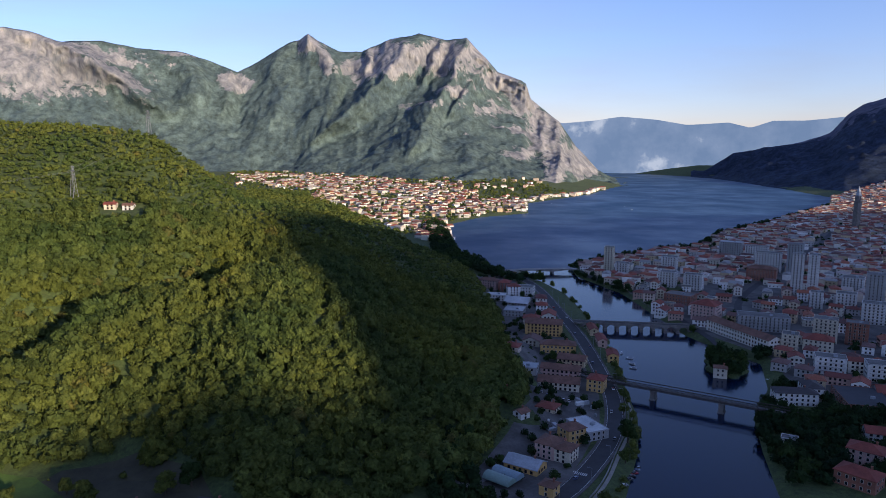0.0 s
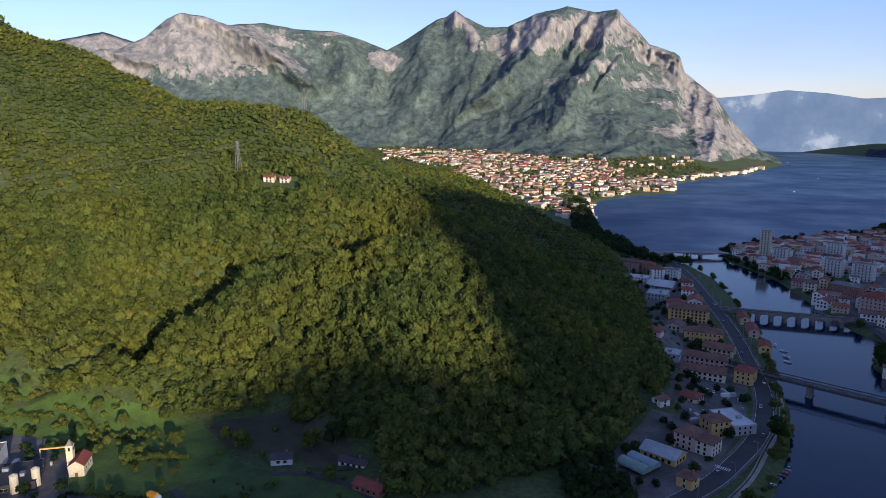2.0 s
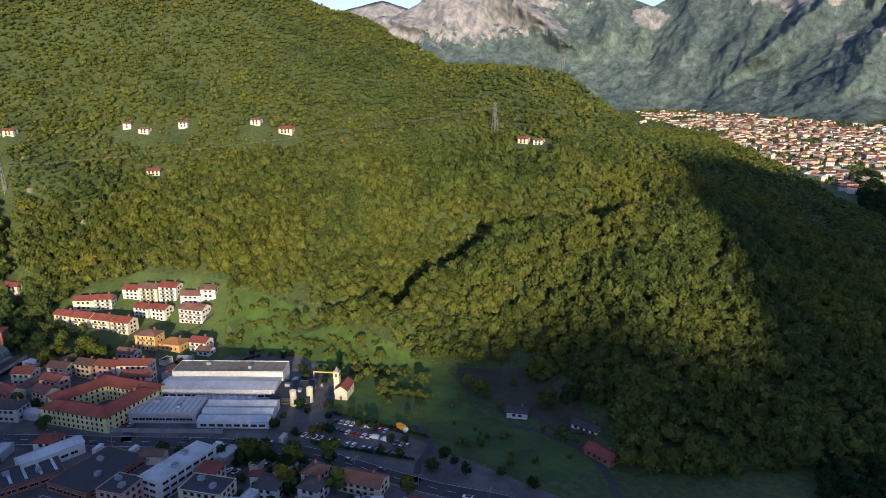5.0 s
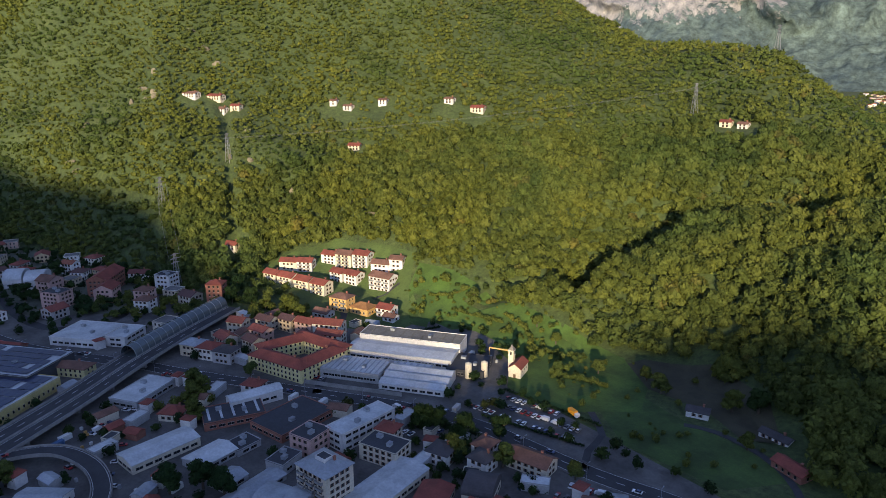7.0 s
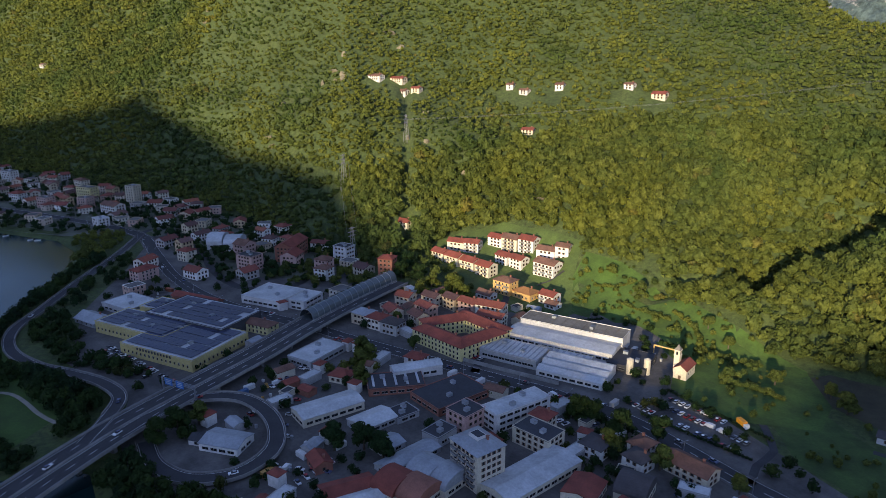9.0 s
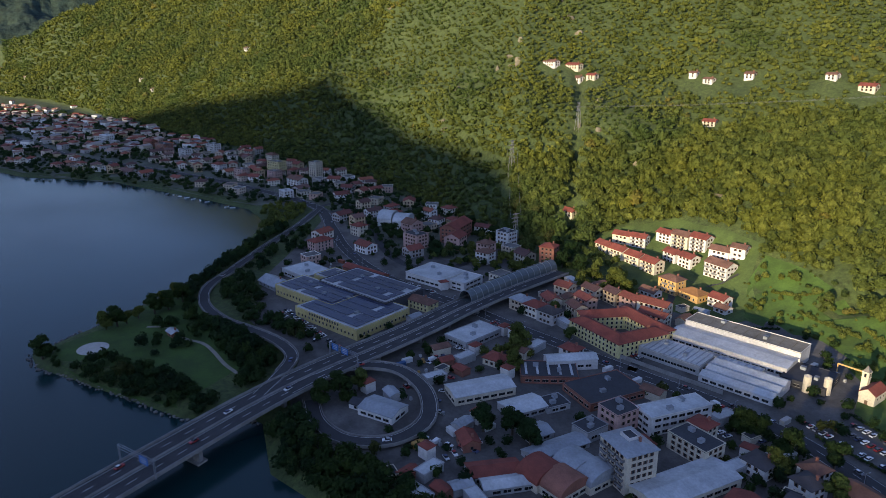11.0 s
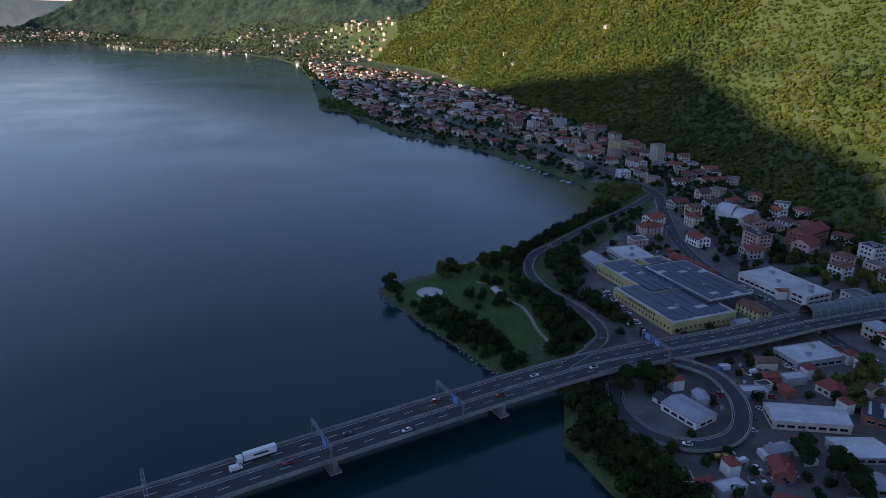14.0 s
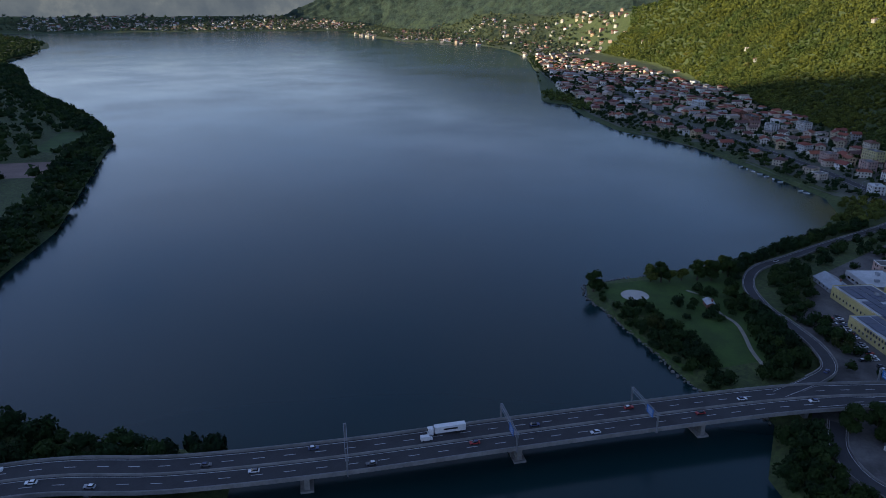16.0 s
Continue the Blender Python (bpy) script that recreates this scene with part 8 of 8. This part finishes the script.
def vehicles():
    rng = random.Random(12)
    car, van = car_maker(), van_maker()
    line = smooth_line(HIGHWAY, 3)
    first = [True, True]

    def put(kind, m):
        proto = car if kind == "car" else van
        k = 0 if kind == "car" else 1
        if first[k]:
            first[k] = False
            proto.matrix_basis = m
        else:
            copy_thing(proto, m)

    run = 0
    for s, lane, kind in ((14, -3.4, "car"), (20, 3.3, "van"), (25, 7.2, "car"), (30, -3.4, "car"), (33, -7.2, "car"), (38, 3.3, "car"), (46, 7.2, "car"), (52, -3.4, "car"), (58, -7.2, "van"), (63, 3.3, "car"), (71, 7.2, "car"), (84, -3.4, "car"), (90, 3.3, "car"), (97, -7.2, "car"), (104, 7.2, "car"), (112, -3.4, "van"),
                           (118, 3.3, "car"), (127, -3.4, "car"), (134, 7.2, "car"), (141, -7.2, "car"), (150, 3.3, "car"), (158, -3.4, "car"), (169, 3.3, "car")):
        k = min(s, len(line) - 2)
        q, t = line[k], line[k + 1] - line[k - 1]
        a = math.atan2(t[1], t[0])
        m = pose(q[0] + math.sin(a) * lane, q[1] - math.cos(a) * lane, q[2] + 0.07, 0, 0, math.degrees(a) + (180 if lane > 0 else 0))
        put(kind, m @ pose(0, 0, 0, 0, 0, 0 if kind == "car" else -90))
    k = int(np.argmin(np.hypot(line[:, 0] + 208, line[:, 1] + 122)))
    t = line[k + 1] - line[k - 1]
    a = math.atan2(t[1], t[0])
    truck(line[k, 0] + math.sin(a) * -6.6, line[k, 1] - math.cos(a) * -6.6, 10.07, math.degrees(a) + 180)
    for pts, kinds in ((RAMP, (12, 40, 70)), (LOOP, (14, 44))):
        ln = smooth_line(pts, 3)
        for s in kinds:
            k = min(s, len(ln) - 2)
            t = ln[k + 1] - ln[k - 1]
            put("car", pose(*ln[k][:2], ln[k][2] + 0.11, 0, 0, math.degrees(math.atan2(t[1], t[0]))))
    main = on_ground(smooth_line([(x, y, 0) for x, y in MAIN_ROAD], 4), 0.23)
    near = [k for k in range(2, len(main) - 2) if math.hypot(main[k, 0], main[k, 1]) < 800]
    for n in range(34):
        k = near[(n * 37 + 11) % len(near)]
        t = main[k + 1] - main[k - 1]
        a, s = math.atan2(t[1], t[0]), (2.4 if n % 2 else -2.4)
        put("car", pose(main[k, 0] + math.sin(a) * s, main[k, 1] - math.cos(a) * s, main[k, 2], 0, 0, math.degrees(a) + (180 if s > 0 else 0)))
    rows = (((-236, 236), (-180, 246), 100, 19), ((-234, 247), (-182, 256), 100, 18), ((-232, 256), (-200, 262), 100, 11), ((-247, 201), (-228, 206), 95, 7), ((-250, 190), (-232, 195), 95, 6), ((-441, 6), (-372, 34), 120, 22), ((-436, 2), (-384, 22), 120, 16), ((-262, 88), (-252, 66), 10, 6), ((97, 347), (112, 372), 20, 7),
            ((-356, 100), (-345, 118), 30, 6), ((-330, 82), (-318, 62), 20, 6), ((-246, 220), (-236, 224), 110, 3), ((-268, 60), (-250, 84), 40, 6), ((-160, 215), (-140, 222), 110, 6), ((-352, 262), (-335, 280), 50, 7), ((-390, 268), (-384, 280), 10, 4), ((-320, 268), (-345, 250), 120, 5))
    rows += (((-262, 206), (-244, 212), 100, 7), ((-262, 212), (-246, 218), 100, 6), ((-330, 92), (-300, 74), 60, 8), ((-292, 70), (-276, 84), 40, 6), ((-352, 92), (-340, 76), 30, 6), ((-386, 132), (-372, 140), 120, 5), ((-468, 96), (-448, 108), 125, 7), ((-318, 196), (-330, 190), 105, 5), ((-170, 200), (-152, 208), 105, 6), ((-270, 190), (-262, 172), 15, 6), ((92, 330), (84, 318), 70, 5), ((70, 470), (88, 462), 80, 6))
    for (ax, ay), (bx, by), turn, n in rows:
        for k in range(n):
            if rng.random() < 0.8:
                f = k / max(n - 1, 1)
                x, y = ax + (bx - ax) * f, ay + (by - ay) * f
                put("car" if rng.random() < 0.9 else "van", pose(x, y, float(height(x, y)) + 0.12, 0, 0, turn + rng.uniform(-3, 3)))
    o = tagged(new("yellow_lorry", solid("yellow_lorry", [(-3.6, 1.6, -1.2, 1.2, 1.0, 3.4, 0), (-3.6, 3.4, -0.6, 0.6, 0.6, 1.0, 1)], [plain("yellow_paint", (0.75, 0.32, 0.02), 0.9, 1.0, 0.5), RUBBER])), "yellow box lorry parked beside the lane", "lorry")
    o.matrix_basis = pose(-193, 267, float(height(-193, 267)) + 0.1, 0, 0, -15)
    part("cab", solid("cab", [(1.8, 3.5, -1.15, 1.15, 0.7, 2.7, 0)], [WHITE_PAINT]), o)
    for wx in (-2.6, 2.6):
        for wy in (-1.0, 1.0):
            part("wheel", BIG_WHEEL, o, "", pose(wx, wy, 0.5))


vehicles()

# ---- the lakeside point ----
def lakeside_point():
    n = 32
    me = mesh_of("gravel_circle", [(math.cos(k * 2 * math.pi / n) * 8.5, math.sin(k * 2 * math.pi / n) * 8.5, 0.12) for k in range(n)] + [(math.cos(k * 2 * math.pi / n) * 9.2, math.sin(k * 2 * math.pi / n) * 9.2, -0.4) for k in range(n)],
                 [tuple(range(n))] + [(k, n + k, n + (k + 1) % n, (k + 1) % n) for k in range(n)], plain("pale_gravel", (0.46, 0.44, 0.40), 0.8, 0.8, 0.95))
    o = tagged(new("gravel_circle", me), "round pale gravel place on the lawn", "pavement", kind="structure")
    o.matrix_basis = pose(-411, -106, float(height(-411, -106)) + 0.2)
    line = on_ground(smooth_line([(-350, -18, 0), (-358, -24, 0), (-371, -31, 0), (-387, -37, 0), (-401, -44, 0), (-412, -56, 0), (-431, -66, 0), (-436, -80, 0)], 4), 0.2)
    tagged(new("path_park", swept("path_park", line, rect(2.2, 0.3), [GRAVEL])), "pale gravel path across the lawn", "path", kind="structure")
    block("kiosk", -418.1, -62.3, 8, 5, 30, 6, "gable", BRICK_WALL, WHITE_METAL, "small red park kiosk with a pale roof", "kiosk")
    p = smooth_line([(x, y, 0) for x, y in ((-309, -13), (-322, -49), (-348, -77), (-378, -109), (-399, -133), (-418, -141), (-439, -126), (-454, -112), (-480, -93), (-510, -72))], 1.3)
    rng = np.random.default_rng(70)
    v, f = ico(1)
    rocks = [(v * rng.uniform(0.65, 1.2, (len(v), 1)) * (1, 0.8, 0.6), f) for k in range(5)]
    forest("bank_stones", p[:, 0] + rng.normal(0, 0.9, len(p)), p[:, 1] + rng.normal(0, 0.9, len(p)), rng.uniform(0.5, 1.3, len(p)), rocks, STONE, "rough stone edge of the lakeside point", "stones", lift=0.1, ground_z=np.full(len(p), 0.15))


lakeside_point()


# ---- boats ----
def boats():
    hull = mesh_of("hull", [(-3, -1, 0.7), (1.5, -1.1, 0.8), (3.4, 0, 1.0), (1.5, 1.1, 0.8), (-3, 1, 0.7), (-2.8, -0.7, -0.2), (1.4, -0.6, -0.2), (2.6, 0, -0.1), (1.4, 0.6, -0.2), (-2.8, 0.7, -0.2)],
                   [(0, 1, 6, 5), (1, 2, 7, 6), (2, 3, 8, 7), (3, 4, 9, 8), (4, 0, 5, 9), (0, 4, 3, 2, 1)], WHITE_PAINT)
    cover = solid("cover", [(-2.2, 0.8, -0.7, 0.7, 0.7, 1.3, 0)], [GREY_METAL])
    rng = random.Random(3)
    spots = [(-795 - 9 * k, -66 - 8 * k) for k in range(7)] + [(-760, -38), (-765, -44), (156, 548), (158, 560), (160, 575), (157, 590), (214, 905), (206, 925), (212, 880), (255, 520), (262, 512)] + [(200 + 90 * rng.uniform(0, 6), 1900 + 300 * rng.uniform(0, 4)) for _ in range(10)]
    for x, y in spots:
        o = tagged(new("boat", hull), "small white boat with a grey cover", "boat", "moored boats")
        o.matrix_basis = pose(x, y, 0.05, 0, 0, rng.uniform(0, 180))
        part("cover", cover, o)


boats()


# ---- pylons and their lines ----
def pylon(x, y, tall, turn):
    z = float(height(x, y))
    root = tagged(new("pylon"), "grey steel lattice pylon above the trees", "pylon", "pylons on the slope")
    root.matrix_basis = pose(x, y, z, 0, 0, turn)
    for sx in (-1, 1):
        for sy in (-1, 1):
            me = mesh_of("leg", [(sx * 2.6 + a, sy * 2.6 + b, -1) for a, b in ((-0.16, -0.16), (0.16, -0.16), (0.16, 0.16), (-0.16, 0.16))] + [(sx * 0.5 + a, sy * 0.5 + b, tall) for a, b in ((-0.1, -0.1), (0.1, -0.1), (0.1, 0.1), (-0.1, 0.1))],
                         [(0, 1, 5, 4), (1, 2, 6, 5), (2, 3, 7, 6), (3, 0, 4, 7), (4, 5, 6, 7)], STEEL)
            part("leg", me, root)
    for k in range(9):
        h0, h1 = tall * k / 9, tall * (k + 1) / 9
        a0, a1 = 2.6 - 2.1 * k / 9, 2.6 - 2.1 * (k + 1) / 9
        me = extruded("brace", [(-a0, h0), (-a0 + 0.2, h0), (a1, h1), (a1 - 0.2, h1)], -0.06, 0.06, [STEEL])
        for s in range(4):
            part("brace", me, root, "", pose(0, 0, 0, 0, 0, 90 * s) @ pose((a0 + a1) / 2, 0, 0))
    for f, w in ((0.72, 4.5), (0.84, 5.5), (0.96, 4.0)):
        part("arm", mesh_of("arm", [(-0.3, -w, tall * f), (0.3, -w, tall * f), (0.3, w, tall * f), (-0.3, w, tall * f), (-0.3, 0, tall * f + 1.2), (0.3, 0, tall * f + 1.2)], [(0, 3, 2, 1), (0, 1, 5, 4), (2, 3, 4, 5), (1, 2, 5), (3, 0, 4)], STEEL), root)
    return x, y, z + tall * 0.84


def lines():
    tops = [pylon(-633, 232, 34, 20), pylon(-640, 303, 30, 30), pylon(-330, 622, 30, 60), pylon(-327, 782, 30, 60), pylon(-545, 205, 28, 20)]
    for a, b in ((1, 2), (2, 3), (0, 4)):
        for off in (-4.5, 4.5):
            p, q = Vector(tops[a]), Vector(tops[b])
            side = Vector((-(q - p).y, (q - p).x, 0)).normalized() * off
            pts = [p.lerp(q, t) + side - Vector((0, 0, 22 * t * (1 - t))) for t in np.linspace(0, 1, 24)]
            me = swept("power_line", np.array([v[:] for v in pts]), [(-0.06, 0), (0, 0.06), (0.06, 0), (0, -0.06)], [STEEL])
            tagged(new("power_line", me), "thin sagging power cable across the slope", "cable", "power cables")


lines()


# ---- street lamps ----
def lamps():
    mast = solid("mast", [(-0.09, 0.09, -0.09, 0.09, 0, 8.5, 0), (-0.06, 0.06, 0, 2.0, 8.3, 8.45, 0)], [STEEL])
    head = solid("head", [(-0.18, 0.18, 1.6, 2.5, 8.2, 8.36, 0)], [GREY_METAL])
    proto = tagged(new("street_lamp"), "tall grey street lamp beside the road", "street lamp", "street lamps")
    part("mast", mast, proto)
    part("head", head, proto)
    main = on_ground(smooth_line([(x, y, 0) for x, y in MAIN_ROAD], 4), 0.2)
    made = False
    for k in range(4, len(main) - 4, 8):
        if math.hypot(main[k, 0], main[k, 1]) < 820:
            t = main[k + 1] - main[k - 1]
            a = math.atan2(t[1], t[0])
            m = pose(main[k, 0] + math.sin(a) * 6.4, main[k, 1] - math.cos(a) * 6.4, main[k, 2], 0, 0, math.degrees(a))
            if made:
                copy_thing(proto, m)
            else:
                proto.matrix_basis, made = m, True


lamps()


# ---- bare rocks on the slope ----
def outcrops():
    rng = np.random.default_rng(6)
    stone = plain("pale_limestone", (0.22, 0.195, 0.14), 0.45, 0.25, 0.95, bump=0.4)
    for b, d, n in ((65.7, 905, 5), (70.3, 850, 8), (75.0, 830, 5), (59.0, 640, 4), (54.0, 585, 3), (81.8, 1340, 7), (84.5, 1330, 5), (63.0, 715, 3), (86.5, 1500, 5), (79.5, 1180, 4)):
        for k in range(n):
            bb, dd = b + rng.normal(0, 0.8), d + rng.normal(0, 16)
            x, y = -math.sin(radians(bb)) * dd, math.cos(radians(bb)) * dd
            v, f = ico(2)
            v = v * (1 + rng.uniform(-0.25, 0.25, (len(v), 1))) * (rng.uniform(2.0, 5.5), rng.uniform(1.5, 3.0), rng.uniform(2.0, 4.5))
            o = tagged(new("rock", array_mesh("rock", v, f, [stone])), "pale bare limestone outcrop in the forest", "rock", "rocks on the slope")
            o.matrix_basis = pose(x, y, float(height(x, y)) + 0.6, rng.uniform(-20, 20), rng.uniform(-25, 25), bb)


outcrops()


# ---- odds and ends in the yards ----
def yard_clutter():
    rng = random.Random(21)
    tones = [plain("container_" + n, c, 0.8, 0.6, 0.6) for n, c in (("rust", (0.26, 0.08, 0.04)), ("blue", (0.05, 0.12, 0.25)), ("grey", (0.35, 0.36, 0.37)), ("white", (0.62, 0.62, 0.60)), ("ochre", (0.45, 0.25, 0.06)))]
    ring = [(-3 + 0.25 * k, -1.2 - 0.06 * (k % 2)) for k in range(25)] + [(3 - 0.25 * k, 1.2 + 0.06 * (k % 2)) for k in range(25)]
    n = len(ring)
    boxes = [mesh_of("container", [(x, y, 0) for x, y in ring] + [(x, y, 2.5) for x, y in ring], [tuple(range(n))[::-1], tuple(range(n, 2 * n))] + [(k, (k + 1) % n, n + (k + 1) % n, n + k) for k in range(n)], t) for t in tones]
    stacks = []
    for j in range(3):
        side = [q for k in range(4 + j) for q in ((0.6, 0.3 * k), (0.6, 0.3 * k + 0.2), (0.5, 0.3 * k + 0.2), (0.5, 0.3 * k + 0.3))]
        stacks.append(extruded("pallet_stack", side + [(-y, z) for y, z in side[::-1]], -0.6, 0.6, [tones[4 - j]]))
    zones = ((-275, 92, 22, 20), (-262, 66, 16, 14), (-330, 74, 18, 12), (-300, 178, 10, 8), (-345, 86, 16, 10), (-300, 62, 20, 16), (-235, 222, 8, 6), (-215, 80, 14, 16), (-352, 128, 12, 8), (-520, 45, 14, 12), (-276, 282, 12, 8), (-330, 215, 8, 6), (-250, 196, 10, 8), (70, 415, 8, 10), (100, 450, 8, 14))
    for x0, y0, w, d in zones:
        for k in range(14):
            x, y = x0 + rng.uniform(-w, w), y0 + rng.uniform(-d, d)
            if free(x, y, 1.5) and near_line(np.array([x]), np.array([y]), [(a, b) for a, b, _ in HIGHWAY])[0] > 12 and near_line(np.array([x]), np.array([y]), MAIN_ROAD)[0] > 9 and near_line(np.array([x]), np.array([y]), [(a, b) for a, b, _ in LOOP])[0] > 6:
                z = float(height(x, y)) + 0.1
                if rng.random() < 0.35:
                    o = tagged(new("container", rng.choice(boxes)), "ribbed steel container standing in a yard", "container", "containers in the yards")
                    TAKEN.append((x, y, 3))
                else:
                    o = tagged(new("pallet_stack", rng.choice(stacks)), "stack of wooden pallets in a yard", "pallet stack", "stacks in the yards")
                    TAKEN.append((x, y, 1))
                o.matrix_basis = pose(x, y, z, 0, 0, rng.choice((20, 110, 35, 125)))
    # hedges and low walls along the plots
    leaf = []
    for (ax, ay), (bx, by) in (((-172, 246), (-226, 232)), ((-236, 262), (-176, 268)), ((-345, 262), (-330, 300)), ((-470, 215), (-400, 240)), ((-226, 195), (-198, 185)), ((-160, 205), (-185, 222))):
        n = int(math.hypot(bx - ax, by - ay) / 1.6)
        leaf += [(ax + (bx - ax) * k / n, ay + (by - ay) * k / n) for k in range(n)]
    q = np.array(leaf)
    forest("hedges", q[:, 0], q[:, 1], np.full(len(q), 1.1), LEAFY_FAR, DARK_LEAF, "clipped green hedges round the car park", "hedge", seed=9)


yard_clutter()


# ---- by the river road ----
def river_side():
    line = on_ground(smooth_line([(70, 318, 0), (88, 348, 0), (104, 384, 0), (118, 416, 0), (127, 446, 0), (133, 482, 0)], 5), 0.15)
    tagged(new("path_river", swept("path_river", line, rect(2.0, 0.3), [GRAVEL])), "pale gravel path along the river bank", "path", kind="structure")
    line[:, 0] -= 2.2
    tagged(new("bank_wall", swept("bank_wall", line, [(-0.2, -0.4), (0.2, -0.4), (0.2, 0.9), (-0.2, 0.9)], [CONCRETE])), "low concrete wall beside the river path", "wall", kind="structure")
    root = tagged(new("zebra_crossing"), "white painted stripes of a zebra crossing", "road marking", kind="structure")
    root.matrix_basis = pose(75, 356, float(height(75, 356)) + 0.28, 0, 0, -28)
    stripe = solid("stripe", [(-0.25, 0.25, -1.6, 1.6, 0.0, 0.03, 0)], [PAINT])
    for k in range(8):
        part("stripe", stripe, root, "", pose(-3.7 + k * 1.05, 0, 0))
    lane = on_ground(smooth_line([(2, 372, 0), (0, 358, 0), (5, 345, 0), (14, 341, 0), (22, 348, 0)], 3), 0.5)
    tagged(new("lane_hairpin", swept("lane_hairpin", lane, rect(4.0, 0.6), [CONCRETE])), "pale concrete hairpin lane at the wood's foot", "road", kind="structure")


river_side()
